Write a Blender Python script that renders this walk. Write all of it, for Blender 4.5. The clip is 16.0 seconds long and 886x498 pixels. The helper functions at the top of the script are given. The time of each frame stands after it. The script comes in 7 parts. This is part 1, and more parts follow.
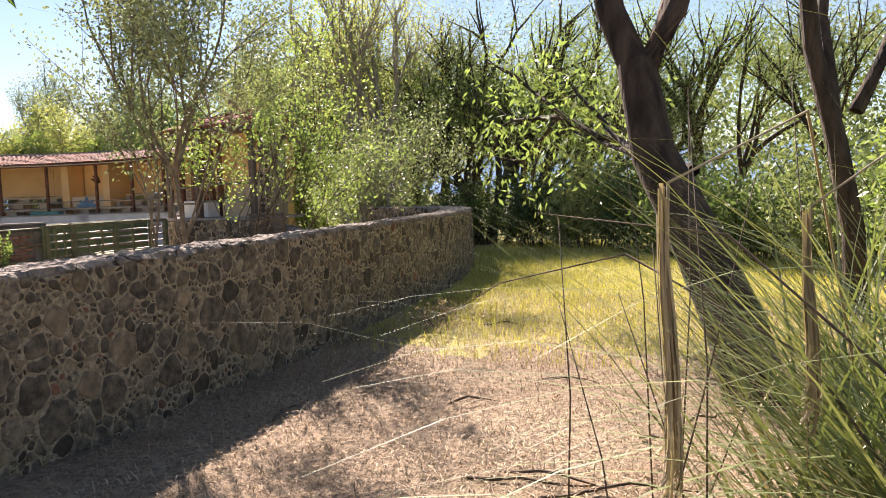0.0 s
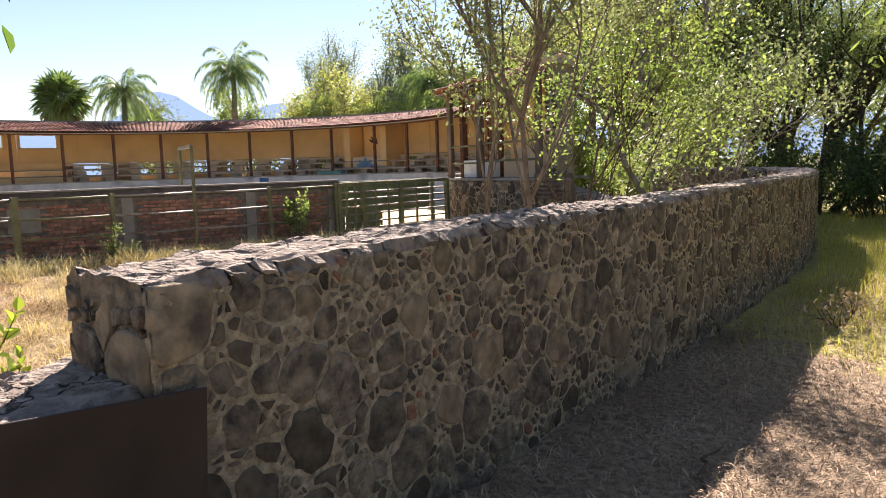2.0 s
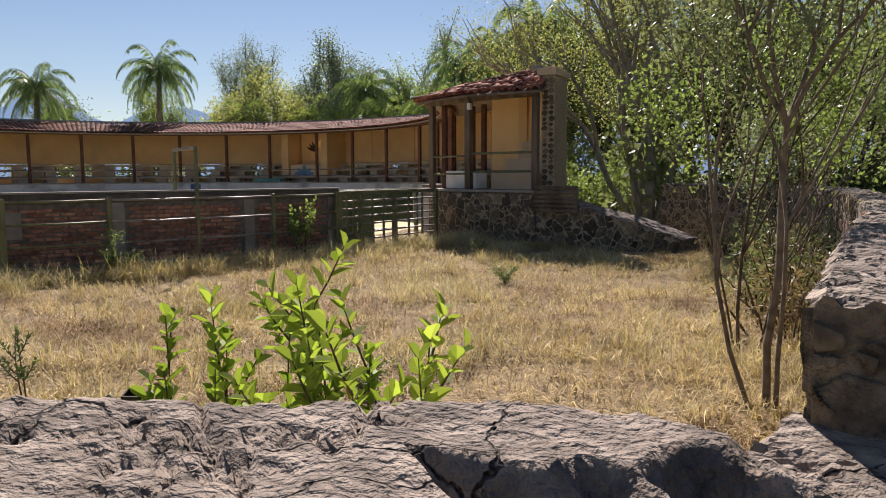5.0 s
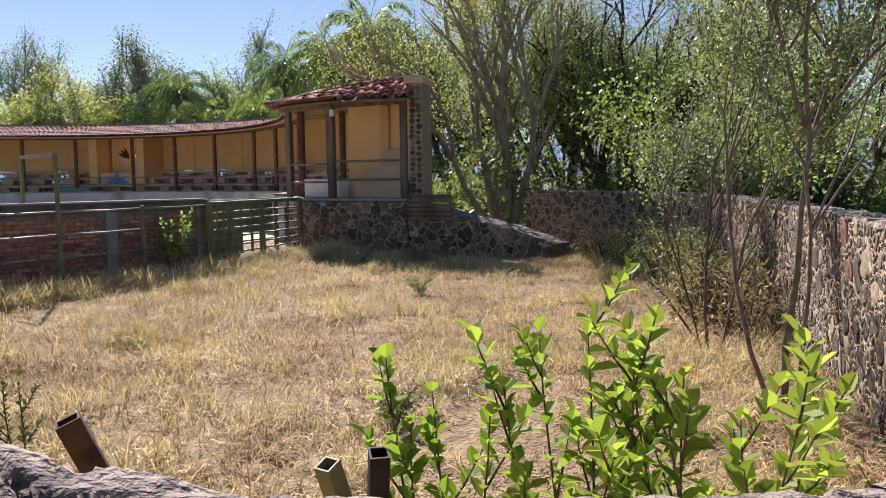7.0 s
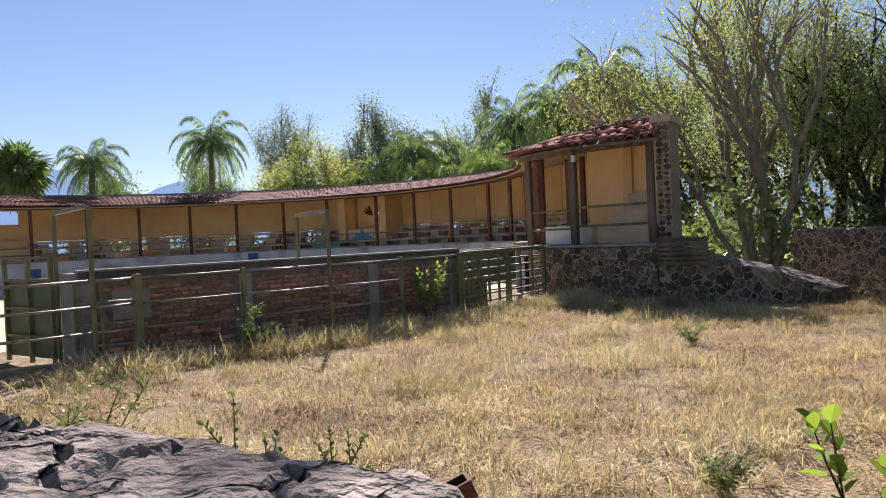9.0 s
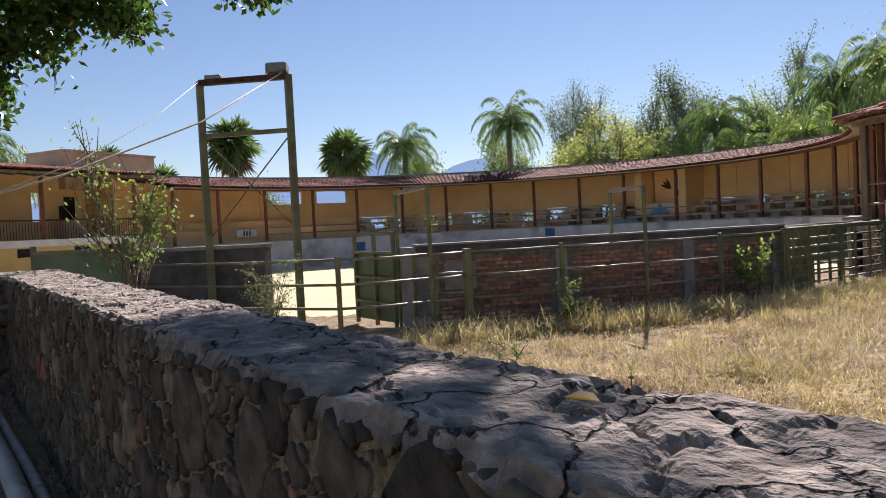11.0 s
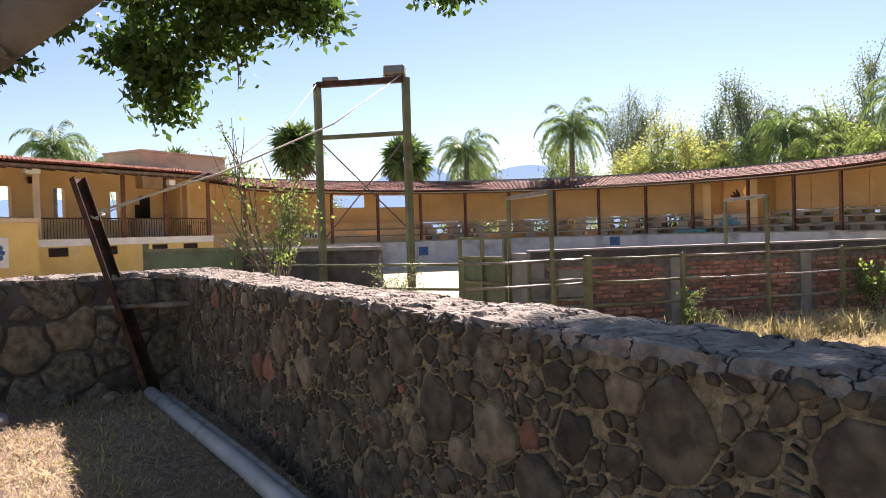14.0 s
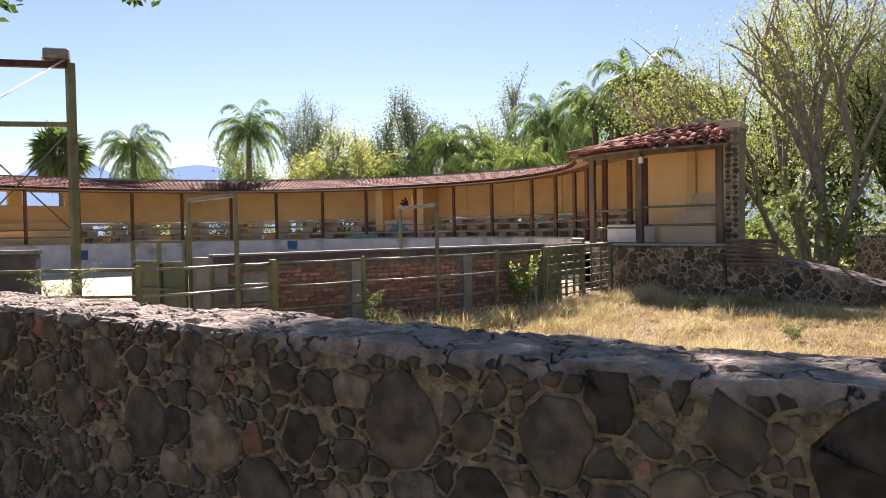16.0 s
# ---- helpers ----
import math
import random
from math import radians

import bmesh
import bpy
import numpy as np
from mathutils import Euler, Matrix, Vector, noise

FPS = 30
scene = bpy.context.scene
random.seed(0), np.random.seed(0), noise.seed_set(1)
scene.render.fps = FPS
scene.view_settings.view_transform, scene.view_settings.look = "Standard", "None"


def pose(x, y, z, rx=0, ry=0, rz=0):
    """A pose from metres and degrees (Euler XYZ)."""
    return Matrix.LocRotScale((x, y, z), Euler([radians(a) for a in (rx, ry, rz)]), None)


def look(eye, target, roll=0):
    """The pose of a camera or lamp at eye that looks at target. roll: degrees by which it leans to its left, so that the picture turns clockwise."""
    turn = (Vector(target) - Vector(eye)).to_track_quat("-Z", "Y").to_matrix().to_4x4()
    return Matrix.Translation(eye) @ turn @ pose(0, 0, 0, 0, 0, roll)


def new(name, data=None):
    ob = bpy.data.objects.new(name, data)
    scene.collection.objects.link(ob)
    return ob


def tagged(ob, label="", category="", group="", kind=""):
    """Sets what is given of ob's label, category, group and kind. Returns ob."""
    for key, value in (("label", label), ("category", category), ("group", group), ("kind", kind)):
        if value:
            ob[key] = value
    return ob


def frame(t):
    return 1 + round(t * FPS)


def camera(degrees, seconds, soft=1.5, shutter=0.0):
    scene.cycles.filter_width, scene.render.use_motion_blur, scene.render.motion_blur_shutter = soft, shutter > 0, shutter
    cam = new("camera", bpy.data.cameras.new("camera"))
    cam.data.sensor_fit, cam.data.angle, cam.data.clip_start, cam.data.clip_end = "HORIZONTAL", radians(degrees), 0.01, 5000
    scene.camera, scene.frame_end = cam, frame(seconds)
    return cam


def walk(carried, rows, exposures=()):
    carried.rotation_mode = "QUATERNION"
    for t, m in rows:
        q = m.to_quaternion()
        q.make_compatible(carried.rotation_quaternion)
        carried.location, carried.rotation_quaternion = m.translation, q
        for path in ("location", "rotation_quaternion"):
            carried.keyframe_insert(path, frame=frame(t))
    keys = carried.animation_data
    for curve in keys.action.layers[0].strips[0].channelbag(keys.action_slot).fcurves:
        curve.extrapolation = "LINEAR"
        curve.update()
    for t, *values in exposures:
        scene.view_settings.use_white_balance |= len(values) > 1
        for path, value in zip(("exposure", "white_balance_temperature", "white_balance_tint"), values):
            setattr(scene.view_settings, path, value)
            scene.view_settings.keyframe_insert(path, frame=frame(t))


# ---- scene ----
cam = camera(60.7, 16.0, soft=1.0)
PATH = [
    (0, (-0.278, 0.544, 1.493), (-1.162, 2.332, 1.347), -2.0),
    (0.5, (-0.712, 0.794, 1.423), (-1.666, 2.547, 1.284), -2.2),
    (1, (-1.22, 1.021, 1.425), (-2.31, 2.69, 1.261), -1.8),
    (1.5, (-1.644, 1.207, 1.429), (-2.884, 2.763, 1.23), -1.2),
    (2, (-2.041, 1.43, 1.428), (-3.45, 2.833, 1.207), -1.7),
    (2.5, (-2.467, 1.4, 1.418), (-4.006, 2.656, 1.189), -2.4),
    (3, (-2.88, 1.195, 1.419), (-4.501, 2.346, 1.207), -3.2),
    (3.2, (-3.047, 1.118, 1.404), (-4.697, 2.23, 1.199), -3.7),
    (3.5, (-3.335, 1.045, 1.413), (-5.019, 2.106, 1.214), -3.6),
    (4, (-3.7, 0.765, 1.404), (-5.384, 1.825, 1.204), -2.8),
    (4.5, (-3.956, 0.488, 1.435), (-5.506, 1.736, 1.24), -1.1),
    (5, (-4.202, 0.371, 1.425), (-5.405, 1.957, 1.23), -0.3),
    (5.2, (-4.295, 0.322, 1.435), (-5.378, 1.991, 1.235), -0.0),
    (7.3, (-5.964, -0.237, 1.477), (-6.71, 1.61, 1.295), -0.6),
    (7.5, (-6.063, -0.191, 1.453), (-6.854, 1.638, 1.279), -1.0),
    (8, (-6.359, -0.129, 1.398), (-7.289, 1.636, 1.264), -0.7),
    (8.1, (-6.382, -0.095, 1.391), (-7.342, 1.654, 1.258), -0.9),
    (8.2, (-6.397, -0.094, 1.383), (-7.391, 1.638, 1.268), -1.3),
    (10.3, (-6.545, -0.437, 1.51), (-8.113, 0.803, 1.452), -1.6),
    (10.5, (-6.569, -0.485, 1.501), (-8.182, 0.696, 1.44), -1.7),
    (11, (-6.683, -0.594, 1.475), (-8.413, 0.408, 1.41), -2.9),
    (11.5, (-6.859, -0.738, 1.476), (-8.686, 0.074, 1.422), -3.5),
    (12, (-6.961, -0.903, 1.478), (-8.848, -0.241, 1.457), -3.2),
    (12.5, (-6.994, -1.169, 1.477), (-8.91, -0.598, 1.465), -2.9),
    (13, (-7.026, -1.388, 1.513), (-8.94, -0.805, 1.505), -2.8),
    (13.5, (-7.196, -1.49, 1.514), (-9.064, -0.775, 1.494), -2.4),
    (14, (-7.364, -1.596, 1.508), (-9.143, -0.681, 1.463), -1.7),
    (14.5, (-7.432, -1.74, 1.51), (-9.079, -0.607, 1.458), -1.6),
    (15, (-7.426, -1.82, 1.521), (-8.931, -0.504, 1.482), -1.4),
    (15.5, (-7.402, -1.811, 1.525), (-8.78, -0.362, 1.482), -1.2),
    (16, (-7.391, -1.782, 1.52), (-8.635, -0.217, 1.465), -1.0),
]
EXPOSURES = [(0, 1.66, 6900, 23), (3.2, 1.6, 6900, 23), (4.0, 0.74, 6700, 18), (5, 0.72, 6600, 20), (7.5, 1.08, 6100, 25), (8.2, 1.08, 6100, 25), (10.5, 0.84, 6200, 22), (12.0, 1.2, 6200, 22), (12.6, 1.36, 6300, 22), (13.5, 1.6, 6600, 25), (14.5, 1.55, 6700, 26), (16, 1.46, 6700, 26)]
walk(cam, [(t, look(eye, target, roll)) for t, eye, target, roll in PATH], EXPOSURES)


# ---- light ----
SUN_DIR = Vector((-0.95, 1.0, 1.0)).normalized()
world = bpy.data.worlds.new("sky")
scene.world = world
world.use_nodes = True
wn = world.node_tree.nodes
wn.clear()
w_out, w_bg, w_sky = wn.new("ShaderNodeOutputWorld"), wn.new("ShaderNodeBackground"), wn.new("ShaderNodeTexSky")
w_sky.sky_type, w_sky.sun_disc = "NISHITA", False
w_sky.sun_elevation, w_sky.sun_rotation = math.asin(SUN_DIR.z), math.atan2(SUN_DIR.x, SUN_DIR.y)
w_sky.air_density, w_sky.dust_density, w_sky.ozone_density = 1.0, 0.05, 2.2
w_bg.inputs[1].default_value = 0.05
world.node_tree.links.new(w_sky.outputs[0], w_bg.inputs[0])
world.node_tree.links.new(w_bg.outputs[0], w_out.inputs[0])
sun = new("sun", bpy.data.lights.new("sun", "SUN"))
sun.data.energy, sun.data.angle, sun.data.color = 5.0, radians(0.6), (1.0, 0.95, 0.87)
sun.matrix_world = look(SUN_DIR * 50, (0, 0, 0))


# ---- materials ----
def mat(name, c1, c2, scale=8.0, rough=0.85, bump=0.3, bscale=60.0, metal=0.0, stain=None, stain_scale=1.2, stain_at=0.55, vary=0.0, island=0.0, spec=0.3, stretch=(1, 1, 1), bdist=0.01, crackle=None):
    m = bpy.data.materials.new(name)
    m.use_nodes = True
    n, l = m.node_tree.nodes, m.node_tree.links
    p = n["Principled BSDF"]
    p.inputs["Roughness"].default_value, p.inputs["Metallic"].default_value = rough, metal
    p.inputs["Specular IOR Level"].default_value = spec
    geo = n.new("ShaderNodeNewGeometry")
    mp = n.new("ShaderNodeMapping")
    mp.inputs["Scale"].default_value = stretch
    l.new(geo.outputs["Position"], mp.inputs[0])
    t = n.new("ShaderNodeTexNoise")
    t.inputs["Scale"].default_value, t.inputs["Detail"].default_value = scale, 6
    l.new(mp.outputs[0], t.inputs["Vector"])
    r = n.new("ShaderNodeValToRGB")
    r.color_ramp.elements[0].position, r.color_ramp.elements[1].position = 0.35, 0.68
    r.color_ramp.elements[0].color, r.color_ramp.elements[1].color = (*c1, 1), (*c2, 1)
    l.new(t.outputs[0], r.inputs[0])
    col = r.outputs[0]
    if stain:
        t2 = n.new("ShaderNodeTexNoise")
        t2.inputs["Scale"].default_value, t2.inputs["Detail"].default_value = stain_scale, 5
        l.new(mp.outputs[0], t2.inputs["Vector"])
        r2 = n.new("ShaderNodeValToRGB")
        r2.color_ramp.elements[0].position, r2.color_ramp.elements[1].position = stain_at, stain_at + 0.15
        l.new(t2.outputs[0], r2.inputs[0])
        mx = n.new("ShaderNodeMix")
        mx.data_type = "RGBA"
        l.new(r2.outputs[0], mx.inputs[0])
        l.new(col, mx.inputs[6])
        mx.inputs[7].default_value = (*stain, 1)
        col = mx.outputs[2]
    for amount, node, out in ((vary, "ShaderNodeObjectInfo", "Random"), (island, "ShaderNodeNewGeometry", "Random Per Island")):
        if amount:
            o = n.new(node)
            mr = n.new("ShaderNodeMapRange")
            mr.inputs[3].default_value, mr.inputs[4].default_value = 1 - amount, 1 + amount
            l.new(o.outputs[out], mr.inputs[0])
            hs = n.new("ShaderNodeHueSaturation")
            l.new(mr.outputs[0], hs.inputs["Value"])
            l.new(col, hs.inputs["Color"])
            col = hs.outputs[0]
    height = None
    if crackle:
        # wandering cracks: the borders of bent cells
        scl, wide, dark = crackle
        bend, add = n.new("ShaderNodeTexNoise"), n.new("ShaderNodeVectorMath")
        bend.inputs["Scale"].default_value, bend.inputs["Detail"].default_value = scl * 1.6, 5
        add.operation = "MULTIPLY_ADD"
        add.inputs[1].default_value = (0.9 / scl,) * 3
        l.new(mp.outputs[0], bend.inputs["Vector"])
        l.new(bend.outputs["Color"], add.inputs[0])
        l.new(mp.outputs[0], add.inputs[2])
        vor = n.new("ShaderNodeTexVoronoi")
        vor.feature = "DISTANCE_TO_EDGE"
        vor.inputs["Scale"].default_value = scl
        l.new(add.outputs[0], vor.inputs["Vector"])
        edge = n.new("ShaderNodeMapRange")
        edge.inputs[1].default_value, edge.inputs[2].default_value = 0.0, wide
        l.new(vor.outputs["Distance"], edge.inputs[0])
        mx2 = n.new("ShaderNodeMix")
        mx2.data_type = "RGBA"
        mx2.inputs[6].default_value = (*dark, 1)
        l.new(edge.outputs[0], mx2.inputs[0])
        l.new(col, mx2.inputs[7])
        col, height = mx2.outputs[2], edge.outputs[0]
    l.new(col, p.inputs["Base Color"])
    if bump:
        t3 = n.new("ShaderNodeTexNoise")
        t3.inputs["Scale"].default_value, t3.inputs["Detail"].default_value = bscale, 4
        l.new(mp.outputs[0], t3.inputs["Vector"])
        b = n.new("ShaderNodeBump")
        b.inputs["Strength"].default_value, b.inputs["Distance"].default_value = bump, bdist
        l.new(t3.outputs[0], b.inputs["Height"])
        l.new(b.outputs[0], p.inputs["Normal"])
        if height:
            b2 = n.new("ShaderNodeBump")
            b2.inputs["Strength"].default_value, b2.inputs["Distance"].default_value = 1.0, 0.02
            l.new(height, b2.inputs["Height"])
            l.new(b.outputs[0], b2.inputs["Normal"])
            l.new(b2.outputs[0], p.inputs["Normal"])
    return m


def leaf_mat(name, c1, c2, through_light=0.35, rough=0.5, amount=0.3):
    m = mat(name, c1, c2, scale=0.8, rough=rough, bump=0, island=amount, spec=0.35)
    n, l = m.node_tree.nodes, m.node_tree.links
    p, out = n["Principled BSDF"], n["Material Output"]
    tr, mx = n.new("ShaderNodeBsdfTranslucent"), n.new("ShaderNodeMixShader")
    gain = n.new("ShaderNodeMix")
    gain.data_type, gain.blend_type = "RGBA", "MULTIPLY"
    gain.inputs[0].default_value, gain.inputs[7].default_value = 1.0, (1.0, 1.0, 0.62, 1)
    l.new(p.inputs["Base Color"].links[0].from_socket, gain.inputs[6])
    l.new(gain.outputs[2], tr.inputs[0])
    mx.inputs[0].default_value = through_light
    l.new(p.outputs[0], mx.inputs[1])
    l.new(tr.outputs[0], mx.inputs[2])
    l.new(mx.outputs[0], out.inputs[0])
    return m


M_MORTAR = mat("mortar", (0.32, 0.25, 0.165), (0.62, 0.51, 0.35), 30, 0.95, 1.0, 70, stain=(0.17, 0.13, 0.09), stain_scale=2.2, stain_at=0.62, bdist=0.03)
# darker copy of the mortar: the yard wall's dim light is in its colour
M_MORTAR_DIM = mat("dim_mortar", (0.21, 0.16, 0.09), (0.46, 0.365, 0.22), 26, 0.95, 1.0, 70, stain=(0.12, 0.09, 0.06), stain_scale=2.6, stain_at=0.58, bdist=0.03)
M_CAP = mat("cap_mortar", (0.17, 0.135, 0.108), (0.46, 0.38, 0.305), 13, 0.95, 0.9, 34, stain=(0.15, 0.118, 0.095), stain_scale=6.5, stain_at=0.56, bdist=0.035, crackle=(3.4, 0.022, (0.06, 0.048, 0.038)))
M_BOULDER = mat("worn_boulder", (0.14, 0.112, 0.09), (0.36, 0.295, 0.24), 11, 0.95, 1.0, 42, stain=(0.14, 0.115, 0.095), stain_scale=8.0, stain_at=0.57, bdist=0.04, crackle=(1.3, 0.008, (0.07, 0.056, 0.045)))
M_STONE = mat("field_stone", (0.09, 0.073, 0.054), (0.29, 0.23, 0.16), 16, 0.85, 1.0, 50, stain=(0.24, 0.19, 0.13), stain_scale=7.0, stain_at=0.6, vary=0.22, island=0.25, bdist=0.03)
M_STONE_RED = mat("red_stone", (0.17, 0.078, 0.05), (0.29, 0.145, 0.092), 14, 0.9, 0.9, 45, stain=(0.13, 0.095, 0.07), stain_scale=7.0, vary=0.25, island=0.25)
M_STONE_TAN = mat("tan_stone", (0.16, 0.125, 0.08), (0.34, 0.26, 0.17), 14, 0.9, 0.9, 45, stain=(0.08, 0.065, 0.05), stain_scale=6.0, vary=0.25, island=0.3)
M_BASALT = mat("basalt", (0.055, 0.044, 0.031), (0.135, 0.108, 0.075), 14, 0.85, 1.0, 60, stain=(0.17, 0.14, 0.10), stain_scale=8.0, stain_at=0.62, vary=0.3, island=0.3)
M_BRICK = mat("old_brick", (0.26, 0.115, 0.078), (0.46, 0.24, 0.165), 12, 0.95, 0.6, 60, vary=0.4, island=0.4)
M_BRICK_MORTAR = mat("brick_mortar", (0.13, 0.11, 0.095), (0.24, 0.21, 0.18), 9, 0.95, 0.5, 40)
M_CEMENT = mat("cement", (0.24, 0.22, 0.19), (0.36, 0.335, 0.30), 3, 0.9, 0.4, 30, stain=(0.15, 0.135, 0.115), stain_scale=1.1)
M_CEMENT_DARK = mat("dark_cement", (0.075, 0.065, 0.06), (0.14, 0.125, 0.115), 4, 0.9, 0.4, 30)
M_BARRIER = mat("barrier_paint", (0.50, 0.48, 0.47), (0.62, 0.60, 0.59), 2, 0.85, 0.2, 25, stain=(0.28, 0.26, 0.25), stain_scale=0.8)
M_ORANGE = mat("ochre_plaster", (0.76, 0.50, 0.24), (0.83, 0.57, 0.29), 1.2, 0.9, 0.15, 18, stain=(0.68, 0.44, 0.23), stain_scale=0.5)
M_YELLOW = mat("yellow_plaster", (0.62, 0.43, 0.14), (0.72, 0.52, 0.20), 1.5, 0.9, 0.15, 18, stain=(0.55, 0.42, 0.24), stain_scale=1.3, stain_at=0.6)
M_CREAM = mat("cream_plaster", (0.55, 0.42, 0.28), (0.66, 0.52, 0.36), 1.5, 0.9, 0.15, 18, stain=(0.42, 0.33, 0.24), stain_scale=0.9)
M_TILE = mat("roof_tile", (0.22, 0.075, 0.045), (0.42, 0.17, 0.11), 3, 0.9, 0.3, 30, stain=(0.10, 0.06, 0.045), stain_scale=0.7, stain_at=0.58, vary=0.3, island=0.4)
M_POST = mat("painted_post", (0.11, 0.045, 0.028), (0.19, 0.085, 0.05), 6, 0.7, 0.2, 30)
M_WOOD = mat("weathered_wood", (0.12, 0.085, 0.06), (0.23, 0.17, 0.12), 5, 0.9, 0.4, 20, stretch=(1, 1, 0.2), vary=0.2)
M_BOARDS = mat("pale_roof_boards", (0.34, 0.26, 0.18), (0.48, 0.38, 0.27), 5, 0.9, 0.3, 20, stretch=(1, 1, 0.2))
M_GREENSTEEL = mat("olive_steel", (0.14, 0.145, 0.075), (0.24, 0.235, 0.13), 4, 0.6, 0.15, 40, stain=(0.15, 0.08, 0.04), stain_scale=3, stain_at=0.62, metal=0.2)
M_GREENSHEET = mat("green_sheet", (0.10, 0.14, 0.075), (0.17, 0.21, 0.12), 2.5, 0.55, 0.15, 20, stain=(0.24, 0.13, 0.06), stain_scale=2.2, stain_at=0.64, metal=0.2)
M_PIPE_STEEL = mat("bare_pipe", (0.20, 0.18, 0.15), (0.34, 0.31, 0.27), 8, 0.5, 0.15, 60, metal=0.35, stain=(0.16, 0.09, 0.05), stain_scale=4)
M_RUST = mat("rusty_steel", (0.045, 0.025, 0.018), (0.12, 0.055, 0.032), 10, 0.75, 0.4, 70, metal=0.3)
M_PLATE = mat("brown_sheet_steel", (0.045, 0.034, 0.028), (0.075, 0.057, 0.047), 3, 0.55, 0.1, 30, stain=(0.10, 0.05, 0.03), stain_scale=5, stain_at=0.66, metal=0.3)
M_BLACK = mat("black_tube", (0.012, 0.011, 0.011), (0.03, 0.026, 0.024), 8, 0.6, 0.1, 60, metal=0.2)
M_PVC = mat("grey_pvc", (0.46, 0.45, 0.42), (0.62, 0.61, 0.57), 6, 0.6, 0.1, 40, stain=(0.26, 0.22, 0.17), stain_scale=5)
M_ROPE = mat("rope", (0.50, 0.46, 0.38), (0.62, 0.58, 0.50), 20, 0.9, 0.2, 80)
M_CABLE = mat("steel_cable", (0.16, 0.12, 0.09), (0.24, 0.19, 0.14), 20, 0.6, 0.1, 80, metal=0.4)
M_LAMP = mat("lamp_housing", (0.20, 0.19, 0.17), (0.33, 0.31, 0.28), 8, 0.6, 0.1, 40, metal=0.3)
M_WHITE = mat("white_paint", (0.66, 0.64, 0.60), (0.78, 0.76, 0.72), 3, 0.8, 0.1, 30)
M_BLUE = mat("blue_tile_paint", (0.035, 0.09, 0.22), (0.07, 0.15, 0.32), 8, 0.6, 0.1, 40)
M_LOTUS = mat("faded_blue_paint", (0.10, 0.22, 0.34), (0.20, 0.33, 0.44), 4, 0.8, 0.1, 40)
M_MURAL = mat("brown_paint", (0.05, 0.028, 0.02), (0.09, 0.05, 0.03), 6, 0.8, 0.1, 40)
M_TEAL = mat("teal_paint", (0.05, 0.16, 0.16), (0.09, 0.23, 0.22), 4, 0.7, 0.1, 40)
# near-black for flat panels that paint the unlit depth of window, vents and doorway
M_DARK = mat("unlit_opening", (0.02, 0.018, 0.016), (0.04, 0.035, 0.03), 3, 0.9, 0)
M_GLASS = mat("lamp_glass", (0.6, 0.58, 0.52), (0.7, 0.68, 0.62), 5, 0.3, 0)
M_BARK = mat("dark_bark", (0.035, 0.025, 0.018), (0.11, 0.078, 0.055), 9, 0.95, 1.0, 28, stretch=(1, 1, 0.25), bdist=0.04)
M_BARK_GREY = mat("grey_bark", (0.20, 0.18, 0.15), (0.38, 0.34, 0.29), 7, 0.9, 0.6, 30, stretch=(1, 1, 0.35), bdist=0.02)
M_BARK_FICUS = mat("ficus_bark", (0.13, 0.11, 0.09), (0.25, 0.215, 0.18), 3, 0.85, 0.7, 26, stain=(0.34, 0.32, 0.29), stain_scale=3.5, stain_at=0.62, bdist=0.02)
M_TWIG = mat("twig", (0.07, 0.05, 0.033), (0.15, 0.11, 0.075), 12, 0.9, 0.3, 60)
M_PALMTRUNK = mat("palm_trunk", (0.14, 0.115, 0.09), (0.26, 0.22, 0.18), 6, 0.95, 0.6, 20, stretch=(0.4, 0.4, 3))
M_LEAF_SMALL = leaf_mat("small_grey_leaf", (0.15, 0.20, 0.09), (0.28, 0.33, 0.16), 0.42)
M_LEAF_SILVER = leaf_mat("silver_green_leaf", (0.18, 0.225, 0.12), (0.31, 0.355, 0.215), 0.42)
M_TWIG_PALE = mat("pale_twig", (0.13, 0.105, 0.08), (0.24, 0.20, 0.16), 12, 0.9, 0.3, 60)
M_LEAF_BRIGHT = leaf_mat("bright_leaf", (0.17, 0.25, 0.08), (0.31, 0.40, 0.14), 0.52)
M_LEAF_SHRUB = leaf_mat("shrub_leaf", (0.20, 0.31, 0.04), (0.38, 0.48, 0.09), 0.55, 0.6)
M_LEAF_FICUS = leaf_mat("ficus_leaf", (0.047, 0.101, 0.024), (0.101, 0.176, 0.047), 0.52, 0.3)
M_LEAF_DARK = leaf_mat("dark_leaf", (0.07, 0.115, 0.04), (0.15, 0.21, 0.08), 0.45)
M_LEAF_YELLOW = leaf_mat("yellow_green_leaf", (0.28, 0.32, 0.12), (0.44, 0.46, 0.19), 0.55)
M_LEAF_EUC = leaf_mat("eucalyptus_leaf", (0.15, 0.20, 0.13), (0.26, 0.32, 0.21), 0.45)
M_LEAF_PALM = leaf_mat("palm_leaf", (0.12, 0.20, 0.075), (0.25, 0.34, 0.14), 0.47, 0.5)
M_LEAF_FAN = leaf_mat("fan_palm_leaf", (0.10, 0.17, 0.06), (0.21, 0.29, 0.11), 0.45, 0.5)
M_THATCH = leaf_mat("dead_frond", (0.15, 0.11, 0.07), (0.24, 0.18, 0.11), 0.15, 0.8)
M_REED = leaf_mat("reed_blade", (0.13, 0.17, 0.06), (0.26, 0.28, 0.11), 0.3, 0.5)
M_REED_DRY = leaf_mat("dry_reed", (0.30, 0.23, 0.13), (0.42, 0.34, 0.21), 0.2, 0.7)
